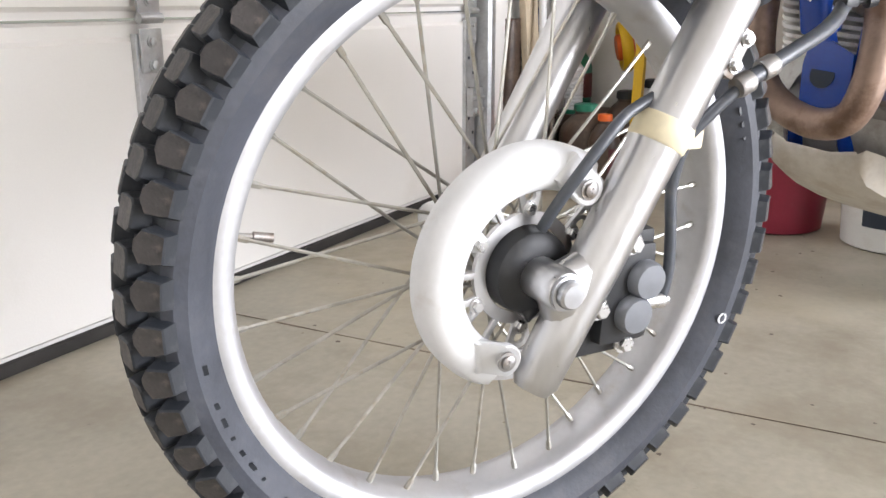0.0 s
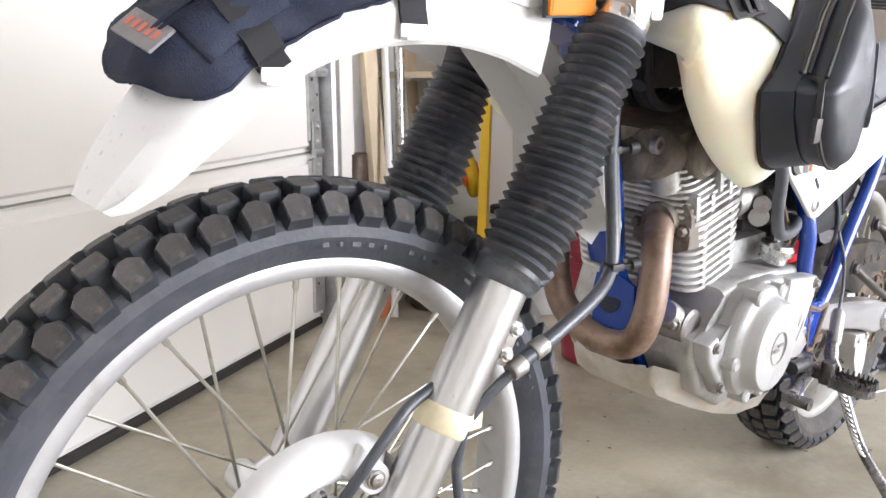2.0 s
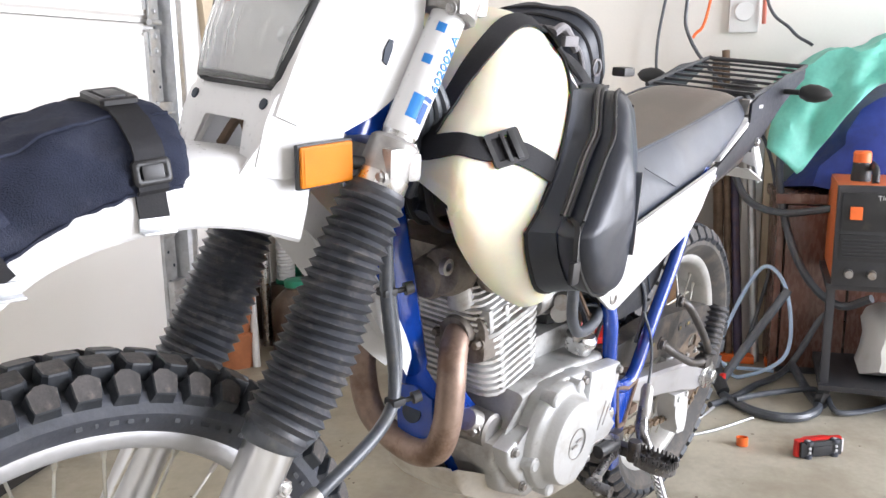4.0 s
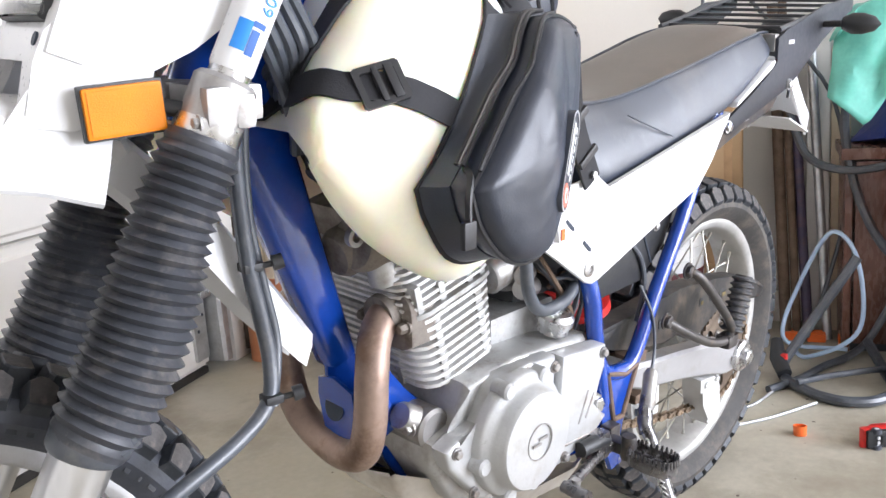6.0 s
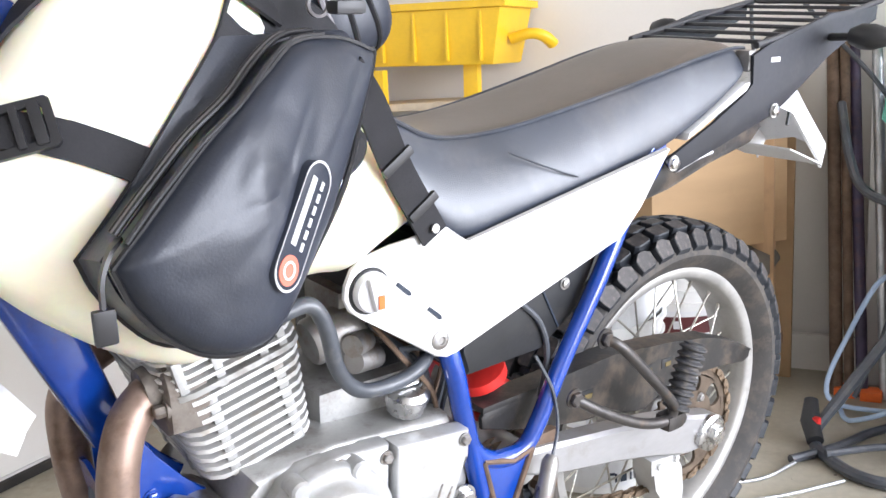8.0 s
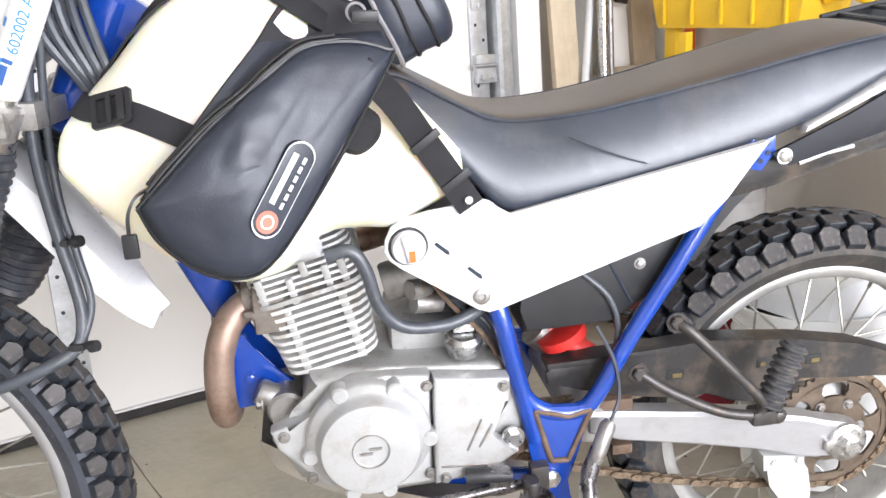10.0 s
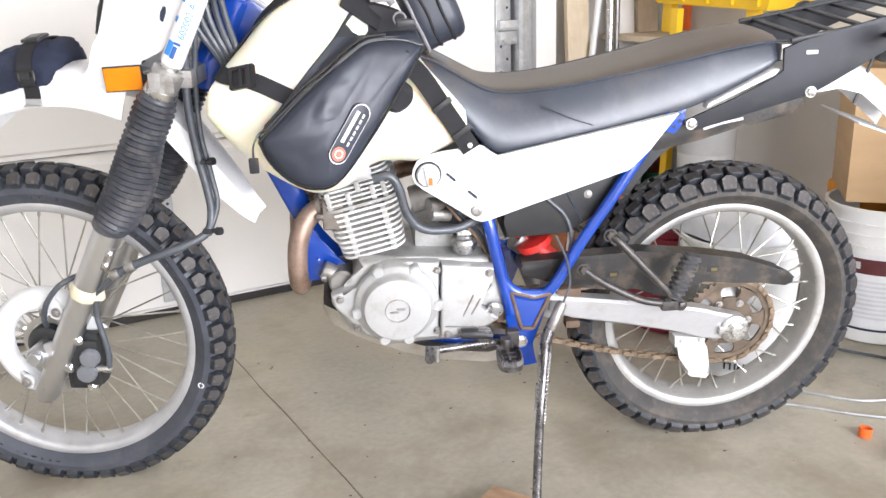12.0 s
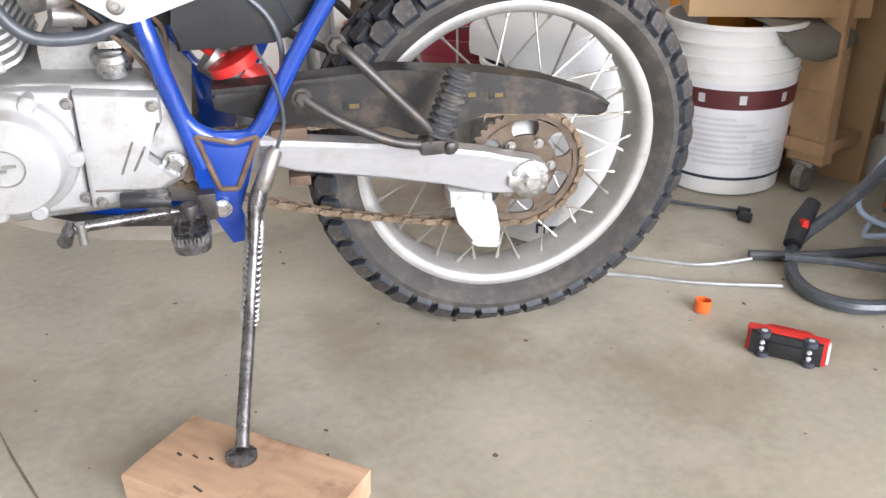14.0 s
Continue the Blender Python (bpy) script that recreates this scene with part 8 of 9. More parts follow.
boot = thing("rubber_boot", ROOM @ pose(1.045, -0.045, 0.0, 0, 0, 0), "dark ribbed rubber mat rolled upright by the jamb", "mat")
bm = bmesh.new()
rings = []
for k in range(40):
    z = 0.02 + 0.50 * k / 39
    w = 0.055 - 0.012 * (k / 39) ** 2
    rr = 0.003 * (k % 2)
    rings.append([((w + rr) * math.cos(a), (0.03 + rr) * math.sin(a), z) for a in (2 * math.pi * j / 18 for j in range(18))])
grid_faces(bm, rings)
part("roll", bm, BROWNJUG, boot)
pot = thing("flower_pot", ROOM @ pose(0.985, -0.13, 0.0), "small terracotta pot by the jamb", "pot")
bm = bmesh.new()
lathe(bm, [(0.04, 0), (0.055, 0.10), (0.062, 0.10), (0.062, 0.125), (0.055, 0.125), (0.05, 0.11), (0.0, 0.10)], 28, Matrix.Translation((0, 0, 0.11)), False)
lathe(bm, [(0.055, 0.0), (0.055, 0.11)], 24)
part("pot_shell", bm, TERRACOTTA, pot)


def jug(m, label, mat, lid, h=0.26, r=0.075, name="jug"):
    j = thing(name, m, label, "jug", "jugs by the wall")
    bm = bmesh.new()
    lathe(bm, [(r * 0.9, 0.0), (r, 0.012), (r, h * 0.66), (r * 0.9, h * 0.76), (r * 0.55, h * 0.88), (r * 0.40, h * 0.92), (r * 0.40, h * 0.97)], 28)
    part("jug_body", bm, mat, j)
    bm = bmesh.new()
    lathe(bm, [(r * 0.46, h * 0.955), (r * 0.46, h * 1.04), (r * 0.40, h * 1.05)], 20)
    part("lid", bm, lid, j)
    bm = bmesh.new()
    tube(bm, curve([(r * 0.35, 0, h * 0.92), (r * 0.95, 0, h * 0.95), (r * 1.0, 0, h * 0.75)], 5), 0.010, 8)
    part("jug_handle", bm, mat, j)
    bm = bmesh.new()
    grid_faces(bm, [[((r + 0.001) * math.cos(a), (r + 0.001) * math.sin(a), z) for a in [radians(215 + k * 9) for k in range(12)]] for z in (h * 0.2, h * 0.58)], False, False)
    part("jug_label", bm, LABEL_DARK if mat is not WHITE else GREY_DECAL, j)
    return j


oil = jug(ROOM @ pose(1.15, -0.27, 0), "dark brown oil jug with a green lid and a bright label", BROWNJUG, DARKGREEN, 0.24, 0.085)
for a0, a1, z0, z1, m in ((222, 262, 0.105, 0.135, DARKGREEN), (264, 300, 0.100, 0.136, ORANGE), (225, 250, 0.055, 0.078, ORANGE), (252, 282, 0.080, 0.102, LABEL), (254, 300, 0.052, 0.076, DARKGREEN), (284, 304, 0.078, 0.098, RED)):
    band(oil, "label_patch", z0, z1, a0, a1, m, base=0.0862, top=0.0862, height=1.0, out=0.001)
jug(ROOM @ pose(1.31, -0.36, 0), "dark plastic jug by the wall", BROWNJUG, BLACK, 0.27, 0.085)
jug(ROOM @ pose(1.075, -0.36, 0), "small dark bottle by the wall", BROWNJUG, ORANGE, 0.22, 0.05)
jug(ROOM @ pose(1.42, -0.14, 0.20), "green bottle standing on a crate", DARKGREEN, DARKGREEN, 0.22, 0.05)
bm = bmesh.new()
box(bm, (0, 0.0, 0.10), (0.28, 0.20, 0.20), 0.01)
crate = tagged(place("storage_crate", bm, BROWNJUG), "dark crate of bottles against the wall", "crate")
crate.matrix_world = ROOM @ pose(1.385, -0.17, 0.0)
jug(ROOM @ pose(1.42, -0.42, 0), "pale jug with a yellow stripe", WHITE, BLACK, 0.30, 0.08)
bm = bmesh.new()
rr = [(0.145 + 0.016 * math.cos(a), 0.016 * math.sin(a)) for a in (2 * math.pi * k / 10 for k in range(10))]
loop_lathe(bm, rr, 40)
coil = tagged(place("hose_coil", bm, material("dark_blue_hose", (0.02, 0.06, 0.22), 0.4)), "dark blue hose coil against the wall", "hose")
coil.matrix_world = ROOM @ pose(1.40, -0.06, 0.42, 78, 0, 0)

# narrow shelf on the east wall with a yellow tub on it
EAST = ROOM @ pose(1.54, -0.4, 0.0, 0, 0, -90)     # x along the wall towards the bay, y out of the room
shelf = thing("wall_shelf", EAST @ pose(0.03, -0.155, -0.03), "narrow timber shelf on brackets", "shelf")
bm = bmesh.new()
box(bm, (0, 0, 0.80), (0.80, 0.28, 0.022), 0.003)
part("shelf_board", bm, WOOD, shelf)
for x in (-0.3, 0.3):
    bm = bmesh.new()
    box(bm, (x, 0.09, 0.72), (0.02, 0.02, 0.15), 0.003)
    box(bm, (x, 0.0, 0.785), (0.02, 0.22, 0.012), 0.002)
    part("shelf_bracket", bm, GALV, shelf)


def bin_tray(m, label):
    b = thing("storage_bin", m, label, "bin", "yellow bins")
    bm = bmesh.new()
    outline = [(-0.21, -0.12), (0.21, -0.12), (0.21, 0.12), (-0.21, 0.12)]
    rings = [[(x * s, y * s, z) for x, y in outline] for s, z in ((0.86, 0.0), (0.88, 0.004), (0.98, 0.135), (1.05, 0.138), (1.05, 0.155), (0.97, 0.155), (0.95, 0.14), (0.85, 0.012))]
    grid_faces(bm, rings)
    part("tray", bm, YELLOW, b)
    for k in range(5):
        bm = bmesh.new()
        box(bm, (-0.16 + 0.08 * k, -0.113, 0.07), (0.006, 0.012, 0.12), 0.002, Matrix())
        part("rib", bm, YELLOW, b)
    return b


tub = bin_tray(EAST @ pose(0.125, -0.15, 0.885, 0, 2.5, 2) @ Matrix.Diagonal((1.30, 1.0, 1.12, 1)), "deep yellow plastic tub with a moulded handle")
bm = bmesh.new()
tube(bm, curve([(0.20, -0.02, 0.06), (0.245, -0.02, 0.072), (0.272, -0.005, 0.064), (0.285, 0.02, 0.045)], 5), 0.014, 12)
part("tub_handle", bm, YELLOW, tub)
for x in (-0.165, 0.12):
    bm = bmesh.new()
    box(bm, (x, -0.06, -0.045), (0.035, 0.03, 0.09), 0.004)
    part("tub_leg", bm, YELLOW, tub)
bm = bmesh.new()
low, high = Vector((0.006, -0.31, 0.0)), Vector((0.030, -0.295, 0.88))
rise = (high - low).normalized()
ribbon(bm, [low, low.lerp(high, 0.5), high], rise.cross(Vector((0, 1, 0))), 0.030, 0.014)
strip = tagged(place("spirit_level", bm, YELLOW), "long yellow spirit level leaning on the shelf", "level")
strip.matrix_world = EAST
bm = bmesh.new()
box(bm, (-0.19, -0.035, 0.87), (0.030, 0.022, 0.17), 0.004)
handle = tagged(place("tool_handle", bm, ORANGE), "orange tool handle standing on the shelf by the wall", "tool")
handle.matrix_world = EAST
reel = thing("cord_reel", ROOM @ pose(1.44, -0.30, 0.42, 80, 0, 25), "yellow cord reel with an orange core", "reel")
bm = bmesh.new()
loop_lathe(bm, [(0.075 + 0.014 * math.cos(g), 0.02 * math.sin(g)) for g in (2 * math.pi * k / 10 for k in range(10))], 30)
part("reel_rim", bm, YELLOW, reel)
bm = bmesh.new()
lathe(bm, [(0.04, -0.03), (0.045, -0.025), (0.045, 0.025), (0.04, 0.03)], 24)
part("reel_core", bm, ORANGE, reel)
bottle = thing("ribbed_bottle", ROOM @ pose(1.30, -0.17, 0.20), "white ribbed bottle with a green foot", "bottle")
bm = bmesh.new()
prof = []
for k in range(12):
    prof += [(0.030, 0.012 + k * 0.012), (0.033, 0.016 + k * 0.012), (0.033, 0.020 + k * 0.012)]
lathe(bm, [(0.028, 0.008)] + prof + [(0.015, 0.175), (0.014, 0.20)], 24)
part("bottle_body", bm, WHITE, bottle)
bm = bmesh.new()
lathe(bm, [(0.038, 0.0), (0.038, 0.012), (0.034, 0.014)], 24)
part("bottle_foot", bm, DARKGREEN, bottle)

grey = thing("waste_bin", EAST @ pose(0.22, -0.32, 0.0), "light grey plastic bin by the wall", "bin")
bm = bmesh.new()
lathe(bm, [(0.075, 0.0), (0.085, 0.02), (0.100, 0.66), (0.108, 0.67), (0.108, 0.71), (0.110, 0.72), (0.110, 0.745), (0.098, 0.745), (0.090, 0.03), (0.0, 0.02)], 36, None, False)
part("bin_shell", bm, GREYBIN, grey)

# timber trolley and the boards behind it
cart = thing("timber_trolley", EAST @ pose(0.72, -0.13, 0.0, 0, 0, 0), "tan timber trolley frame on castors", "trolley")
for x, y in ((0.20, 0.09), (0.34, -0.10), (0.34, 0.09)):
    bm = bmesh.new()
    box(bm, (x, y, 0.43), (0.09, 0.04, 0.72), 0.003)
    part("post", bm, TANTIMBER, cart)
    bm = bmesh.new()
    lathe(bm, [(0.012, -0.014), (0.034, -0.012), (0.036, 0.0), (0.034, 0.012), (0.012, 0.014)], 22, pose(x, y - 0.01, 0.036, 90, 0, 90))
    box(bm, (x, y - 0.01, 0.068), (0.05, 0.03, 0.012), 0.002)
    part("castor", bm, DULL_STEEL, cart)
for z in (0.11, 0.70):
    bm = bmesh.new()
    box(bm, (0.28, 0.0, z), (0.22, 0.26, 0.03), 0.003)
    part("trolley_board", bm, TANTIMBER, cart)
bm = bmesh.new()
box(bm, (0.28, -0.11, 0.19), (0.20, 0.025, 0.09), 0.003)
part("rail", bm, TANTIMBER, cart)
bm = bmesh.new()
box(bm, (0.28, 0.06, 0.40), (0.20, 0.012, 0.50), 0.002)
part("back_board", bm, GREYPAINT, cart)

# tools leaning further along
for u, top, shift, r, mat, lab in ((1.25, 0.95, -0.04, 0.016, RUSTY, "rusty pipe leaning on the wall"), (1.31, 0.86, -0.05, 0.014, DARKPURPLE, "dark purple-brown pole leaning on the wall"), (1.36, 0.90, -0.05, 0.013, GALV, "galvanised pipe leaning on the wall"), (1.28, 0.98, -0.045, 0.012, RUSTY, "thin rusty rod leaning on the wall")):
    lean("pole", [EAST @ Vector((u, -0.20, 0.0)), EAST @ Vector((u + shift, -0.03, top))], r, mat, lab, "pole", group="leaning poles")
for u, w, h, mat, lab in ((1.335, 0.060, 0.86, DOORPAINT, "grey-white board leaning on the wall"), (1.395, 0.052, 0.82, WOOD, "tan timber board leaning on the wall"), (1.03, 0.20, 0.80, CARDBOARD, "tan hardboard sheet leaning on the wall")):
    bm = bmesh.new()
    box(bm, (0, 0, h / 2), (w, 0.018, h), 0.003)
    ob = tagged(place("board", bm, mat), lab, "board", "leaning boards")
    ob.matrix_world = EAST @ pose(u, -0.11, 0.0, -5, 0, 0)
bm = bmesh.new()
for k, (u, v) in enumerate(((1.27, -0.20), (1.33, -0.21), (1.41, -0.24))):
    box(bm, (u, v, 0.012), (0.05, 0.05, 0.024), 0.006)
foot = tagged(place("orange_foot", bm, ORANGE), "orange plastic pole feet on the floor", "pole foot")
foot.matrix_world = EAST
bm = bmesh.new()
box(bm, (0.95, -0.03, 0.05), (2.0, 0.02, 0.10), 0.003)
bb = tagged(place("baseboard", bm, WALLPAINT), "scuffed white baseboard", "baseboard", "", "structure")
bb.matrix_world = EAST

# welder on its trolley, with a blue bag and a green tarp above
WELD = EAST @ pose(1.665, -0.44, 0.0, 0, 0, -6)
wcart = thing("welding_cart", WELD, "dark steel welding cart on castors", "cart")
for x in (-0.15, 0.22):
    for y in (-0.15, 0.15):
        bm = bmesh.new()
        box(bm, (x, y, 0.205), (0.022, 0.022, 0.30), 0.002)
        part("cart_post", bm, GREYPAINT, wcart)
        bm = bmesh.new()
        lathe(bm, [(0.010, -0.011), (0.026, -0.010), (0.027, 0), (0.026, 0.010), (0.010, 0.011)], 18, pose(x, y, 0.028, 90, 0, 60))
        box(bm, (x, y, 0.052), (0.035, 0.03, 0.008), 0.002)
        part("castor", bm, BLACK, wcart)
for z in (0.07, 0.355):
    bm = bmesh.new()
    box(bm, (0.035, 0, z), (0.40, 0.36, 0.016), 0.002)
    part("cart_shelf", bm, GREYPAINT, wcart)
bm = bmesh.new()
pillow(bm, [(-0.05, 0.09), (0.15, 0.09), (0.17, 0.20), (0.10, 0.26), (-0.03, 0.24)], [(-0.14, 0.7), (-0.08, 1.0), (0.06, 1.0), (0.10, 0.7)], 0.03)
sack = tagged(place("plastic_sack", bm, WHITEBUCKET), "crumpled white plastic sack on the cart", "sack")
sack.matrix_world = WELD
welder = thing("welder", WELD @ pose(-0.06, -0.02, 0.366), "orange and grey inverter welder with a dark front panel", "welder")
bm = bmesh.new()
box(bm, (0, 0.0, 0.13), (0.185, 0.32, 0.26), 0.010)
part("case", bm, material("welder_orange", (0.62, 0.15, 0.04), 0.5, 0, 0.1, 12, 90, 0.08, (0.35, 0.12, 0.06), 0.4), welder)
bm = bmesh.new()
box(bm, (0, -0.165, 0.13), (0.19, 0.02, 0.265), 0.006)
front_panel = part("front_panel", bm, GREYPAINT, welder)
bm = bmesh.new()
box(bm, (0, -0.1765, 0.195), (0.165, 0.004, 0.10), 0.001)
box(bm, (0, -0.1765, 0.10), (0.165, 0.004, 0.07), 0.001)
part("dark_panel", bm, BLACK, front_panel)
bm = bmesh.new()
box(bm, (-0.048, -0.181, 0.192), (0.030, 0.008, 0.034), 0.003)
part("switch", bm, ORANGE, front_panel)
bm = bmesh.new()
lathe(bm, [(0.016, 0), (0.015, 0.012), (0, 0.013)], 20, pose(0.055, -0.179, 0.190, 90, 0, 0), False)
part("knob", bm, BLACK, front_panel)
for k in range(3):
    bm = bmesh.new()
    lathe(bm, [(0.012, 0), (0.010, 0.022), (0, 0.022)], 16, pose(-0.055 + 0.055 * k, -0.176, 0.032, 90, 0, 0), False)
    part("terminal", bm, DULL_STEEL, front_panel)
bm = bmesh.new()
for k in range(6):
    box(bm, (0, -0.180, 0.078 + k * 0.009), (0.15, 0.004, 0.003), 0)
part("grille", bm, GREYPAINT, front_panel)
lettering("print", "TIG 200", 0.018, Matrix.Translation((0.03, -0.1795, 0.232)) @ pose(0, 0, 0, 90, 0, 0), LABEL, front_panel)
bm = bmesh.new()
tube(bm, curve([(0, -0.10, 0.262), (0, -0.08, 0.295), (0, 0.06, 0.295), (0, 0.10, 0.262)], 5), 0.010, 10)
part("handle", bm, BLACK, welder)
torch = thing("spray_can", WELD @ pose(-0.09, -0.06, 0.626), "small can with an orange lid on the welder", "can")
bm = bmesh.new()
lathe(bm, [(0.026, 0), (0.026, 0.015), (0.022, 0.05)], 22)
part("can_body", bm, BLACK, torch)
bm = bmesh.new()
lathe(bm, [(0.023, 0.05), (0.023, 0.075), (0.019, 0.08), (0, 0.08)], 22, None, False)
part("lid", bm, ORANGE, torch)

bench = thing("workbench", EAST @ pose(1.78, -0.16, 0.0), "glossy dark brown cabinet bench buried under covers", "bench")
bm = bmesh.new()
box(bm, (0, 0, 0.545), (0.80, 0.30, 0.03), 0.004)
part("bench_top", bm, DARKBROWN, bench)
for x in (-0.38, 0.38):
    bm = bmesh.new()
    box(bm, (x, 0, 0.265), (0.02, 0.28, 0.53), 0.004)
    part("side_panel", bm, DARKBROWN, bench)
for x in (-0.275, -0.09, 0.10, 0.28):
    bm = bmesh.new()
    box(bm, (x, -0.135, 0.275), (0.178, 0.018, 0.50), 0.003)
    part("cabinet_door", bm, DARKBROWN, bench)
bm = bmesh.new()
box(bm, (0, -0.12, 0.012), (0.78, 0.02, 0.024), 0.002)
part("plinth", bm, GREYPAINT, bench)
bm = bmesh.new()
pillow(bm, [(-0.34, 0.562), (0.20, 0.562), (0.30, 0.68), (0.24, 0.84), (0.02, 0.90), (-0.20, 0.80)], [(-0.20, 0.6), (-0.17, 0.9), (0.0, 1.0), (0.08, 0.9), (0.12, 0.6)], 0.035)
for v in bm.verts:
    v.co += Vector((0, 1, 0.5)) * (0.02 * noise.noise(v.co * 18) + 0.022 * (1 - abs(noise.noise(v.co * 11))) ** 4)
sleep = tagged(place("stuff_sack", bm, NAVYBAG), "shiny blue nylon sack on the bench", "sack")
sleep.matrix_world = EAST @ pose(1.78, -0.17, 0.0)
bm = bmesh.new()
rows = []
for i in range(40):
    row = []
    x = 0.66 * i / 39
    ridge = float(np.interp(x, [0, 0.05, 0.14, 0.34, 0.66], [0.83, 0.90, 0.965, 1.01, 1.05]))
    hem = float(np.interp(x, [0, 0.05, 0.09, 0.12, 0.21, 0.29, 0.66], [0.70, 0.66, 0.62, 0.66, 0.81, 0.88, 0.95]))
    for j in range(24):
        t = j / 23
        fold = 0.014 * math.sin(x * 42 + t * 2.5) + 0.03 * noise.noise((x * 7, t * 3, 0)) + 0.014 * (1 - abs(noise.noise((x * 16, t * 5, 4)))) ** 4
        if t < 0.4:
            row.append((x, 0.14 - 0.28 * (t / 0.4), ridge + fold * 0.6))
        else:
            s = (t - 0.4) / 0.6
            row.append((x - 0.02 * s, -0.14 - 0.06 * s + fold, ridge + (hem - ridge) * s + fold * 0.4 * (1 - s)))
    rows.append(row)
grid_faces(bm, rows, False, False)
tarp = tagged(place("tarp", bm, GREEN), "crumpled sea-green tarp draped over the bench", "tarp")
tarp.matrix_world = EAST @ pose(1.36, -0.17, 0.0)
sol = tarp.modifiers.new("thick", "SOLIDIFY")
sol.thickness = 0.002

# sockets, cords on the wall
bm = bmesh.new()
box(bm, (1.285, -0.012, 1.10), (0.09, 0.02, 0.13), 0.006)
sock = tagged(place("wall_socket", bm, WHITE), "white wall socket with a round cover", "socket")
sock.matrix_world = EAST
bm = bmesh.new()
lathe(bm, [(0.03, 0), (0.028, 0.012), (0, 0.013)], 24, pose(1.285, -0.022, 1.10, 90, 0, 0), False)
lid = place("socket_cover", bm, WHITE)
lid.parent = sock
cords = (("cord", [(1.12, -0.03, 1.75), (1.11, -0.05, 1.2), (1.13, -0.06, 1.0), (1.36, -0.12, 0.70), (1.40, -0.18, 0.40), (1.36, -0.24, 0.20), (1.30, -0.34, 0.05)], 0.006, HOSE, "black cord hanging down the wall"),
         ("cord", [(1.33, -0.03, 1.75), (1.34, -0.05, 1.18), (1.42, -0.08, 1.04), (1.48, -0.12, 0.99)], 0.005, HOSE, "black cord hanging down the wall"),
         ("cord", [(1.05, -0.03, 1.75), (1.06, -0.04, 1.3), (1.02, -0.05, 1.0), (1.03, -0.06, 0.8)], 0.005, HOSE, "black cord hanging down the wall"),
         ("cord", [(1.26, -0.03, 1.80), (1.18, -0.05, 1.14), (1.13, -0.07, 1.02)], 0.005, ORANGE, "orange extension cord hanging down the wall"),
         ("cord", [(1.345, -0.025, 1.75), (1.345, -0.03, 1.06)], 0.007, DECAL_RED, "red cable clipped to the wall"),
         ("cable", [(1.40, -0.22, 0.74), (1.39, -0.27, 0.60), (1.42, -0.32, 0.44), (1.48, -0.36, 0.31), (1.56, -0.40, 0.25), (1.63, -0.46, 0.29)], 0.012, HOSE, "thick black welding cable"),
         ("cable", [(1.24, -0.10, 0.72), (1.27, -0.22, 0.60), (1.31, -0.28, 0.53), (1.40, -0.32, 0.505), (1.52, -0.38, 0.53), (1.62, -0.46, 0.56)], 0.011, HOSE, "thick black welding cable"))
for name, pts, r, mat, lab in cords:
    bm = bmesh.new()
    tube(bm, [EAST @ p for p in curve(pts, 8)], r, 8)
    tagged(place(name, bm, mat), lab, "cable", "wall cords")

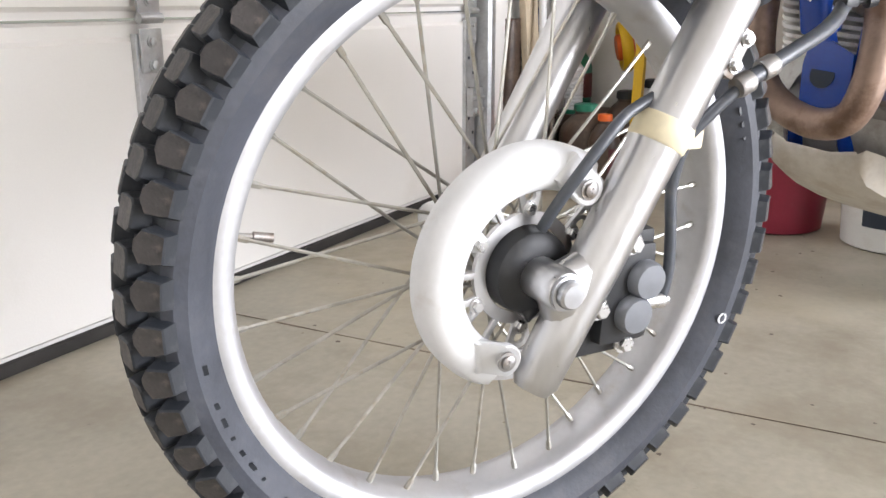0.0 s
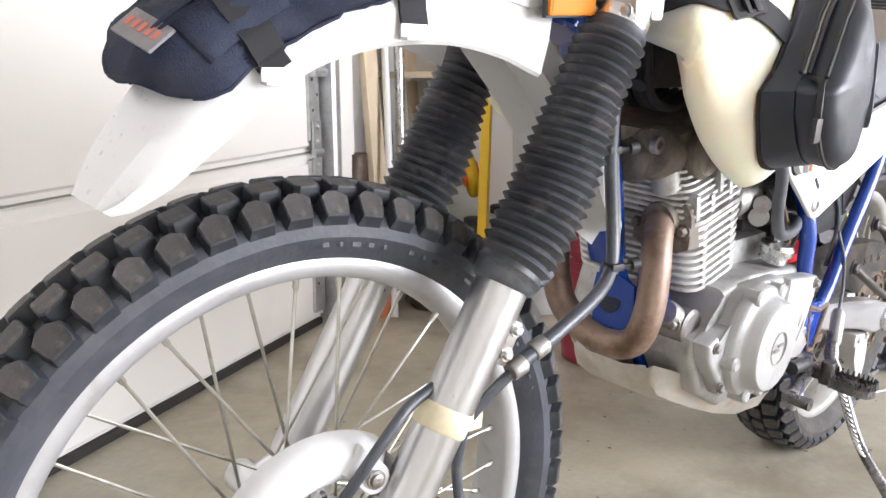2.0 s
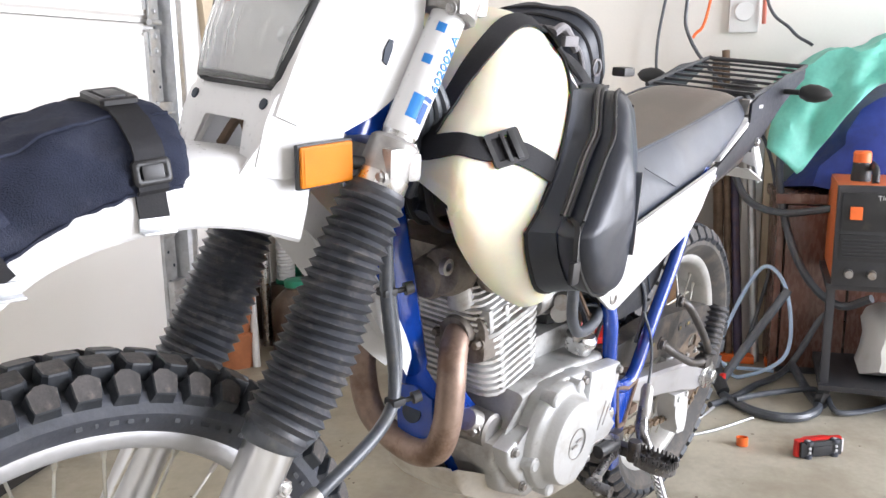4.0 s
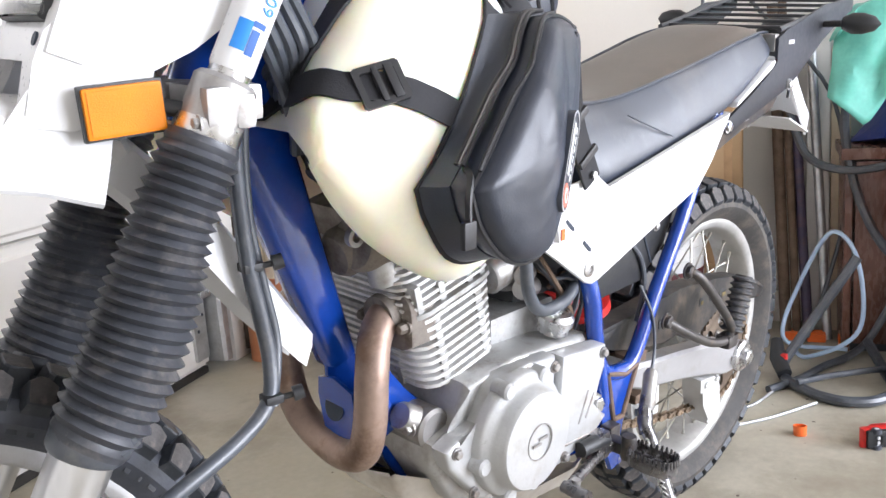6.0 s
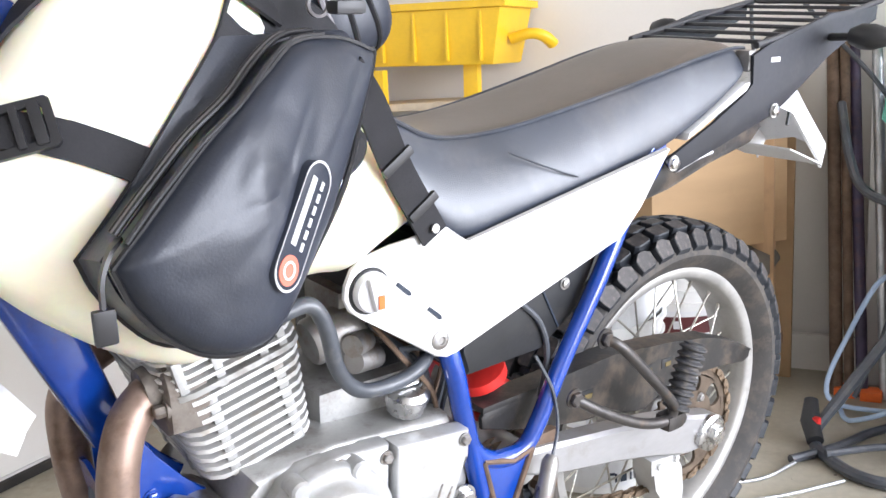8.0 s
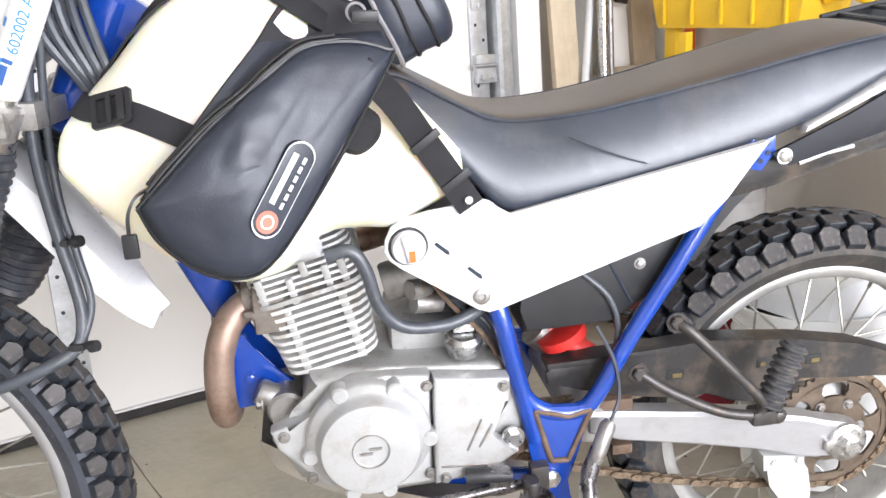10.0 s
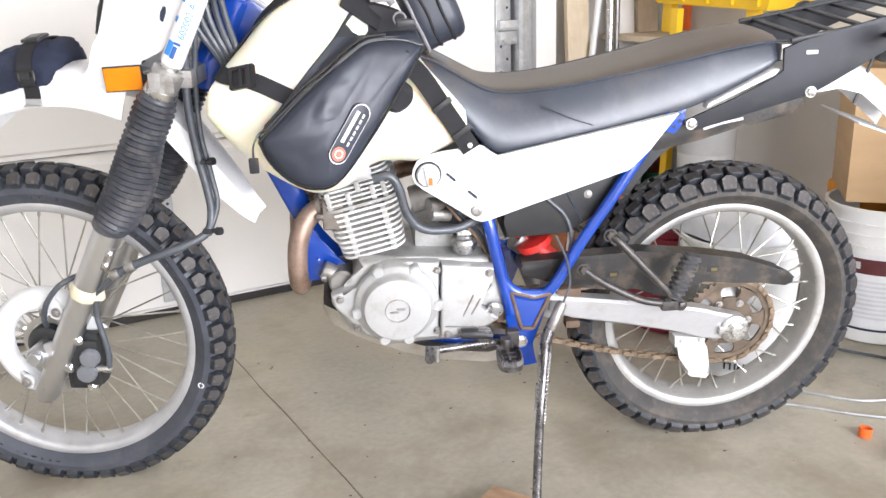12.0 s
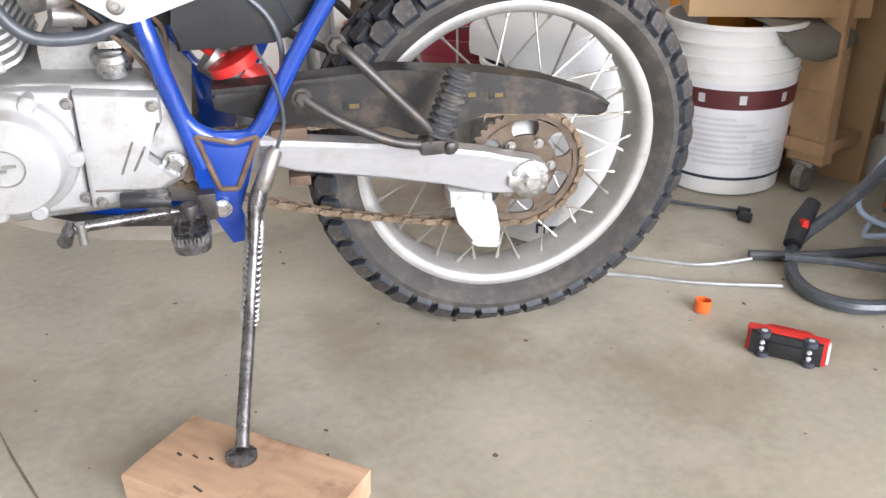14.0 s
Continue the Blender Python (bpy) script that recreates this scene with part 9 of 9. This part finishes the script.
# hoses and cables on the floor
floor_lines = (("welding_cable", [(2.14, 0.10, 0.30), (2.05, 0.20, 0.10), (1.975, 0.22, 0.02), (1.90, 0.12, 0.014), (1.885, 0.03, 0.014), (1.93, -0.03, 0.014), (2.02, -0.04, 0.014), (2.12, 0.02, 0.016), (2.22, 0.10, 0.05)], 0.013, HOSE, "thick black welding cable looped on the floor"),
               ("welding_cable", [(1.86, 0.20, 0.012), (1.97, 0.17, 0.012), (2.08, 0.16, 0.012), (2.25, 0.12, 0.03), (2.32, 0.05, 0.2)], 0.010, HOSE, "thick black welding cable on the floor"),
               ("welding_cable", [(1.90, 0.145, 0.030), (2.0, 0.08, 0.034), (2.10, -0.02, 0.034), (2.02, -0.10, 0.012), (2.25, -0.20, 0.014), (2.42, -0.12, 0.12)], 0.008, HOSE, "thin black cable on the floor"),
               ("air_hose", [(2.20, 0.30, 0.012), (2.13, 0.22, 0.012), (2.16, 0.10, 0.10), (2.19, 0.12, 0.28), (2.22, 0.20, 0.34), (2.22, 0.28, 0.20), (2.16, 0.30, 0.04), (2.24, 0.16, 0.012)], 0.006, PALEBLUE, "pale blue air hose in a loop"),
               ("wire", [(1.50, 0.285, 0.004), (1.62, 0.27, 0.004), (1.75, 0.20, 0.004), (1.86, 0.19, 0.008)], 0.004, GALV, "grey wire lying on the floor"),
               ("wire", [(1.44, 0.225, 0.004), (1.58, 0.20, 0.004), (1.72, 0.13, 0.004), (1.86, 0.08, 0.006)], 0.004, GALV, "grey wire lying on the floor"),
               ("wire", [(1.80, 0.57, 0.01), (1.84, 0.50, 0.006), (1.93, 0.43, 0.006), (1.955, 0.40, 0.010)], 0.004, HOSE, "black lead with a plug by the bucket"))
for name, pts, r, mat, lab in floor_lines:
    bm = bmesh.new()
    tube(bm, curve(pts, 9), r, 9)
    ob = tagged(place(name, bm, mat), lab, "cable", "floor cables")
    if name == "wire" and mat is HOSE:
        bm = bmesh.new()
        for p in ((1.955, 0.395, 0.011), (1.945, 0.37, 0.011)):
            lathe(bm, [(0.011, -0.012), (0.011, 0.012)], 12, Matrix.Translation(p) @ pose(0, 0, 0, 90, 0, 40))
        part("plug", bm, BLACK, ob)
bm = bmesh.new()
tube(bm, [(1.95, 0.20, 0.024), (1.985, 0.235, 0.05), (2.02, 0.255, 0.085)], [0.018, 0.021, 0.015], 14)
grip = tagged(place("torch_handle", bm, BLACK), "black torch handle on the coiled cable", "torch handle")
bm = bmesh.new()
box(bm, (1.978, 0.215, 0.058), (0.014, 0.014, 0.018), 0.003)
btn = place("trigger", bm, RED)
btn.parent = grip

# dirt on the slab
bm = bmesh.new()
rng = random.Random(5)
for k in range(120):
    x, y = rng.uniform(0.1, 2.0), rng.uniform(-0.7, 1.0)
    r = rng.uniform(0.0015, 0.005)
    pts = [bm.verts.new((x + r * rng.uniform(0.6, 1.3) * math.cos(a), y + r * rng.uniform(0.6, 1.3) * math.sin(a), 0.0006)) for a in (0, 1.2, 2.5, 3.8, 5.0)]
    bm.faces.new(pts)
tagged(place("floor_specks", bm, BROWNJUG), "scattered specks of dirt on the concrete", "dirt", "", "stuff")
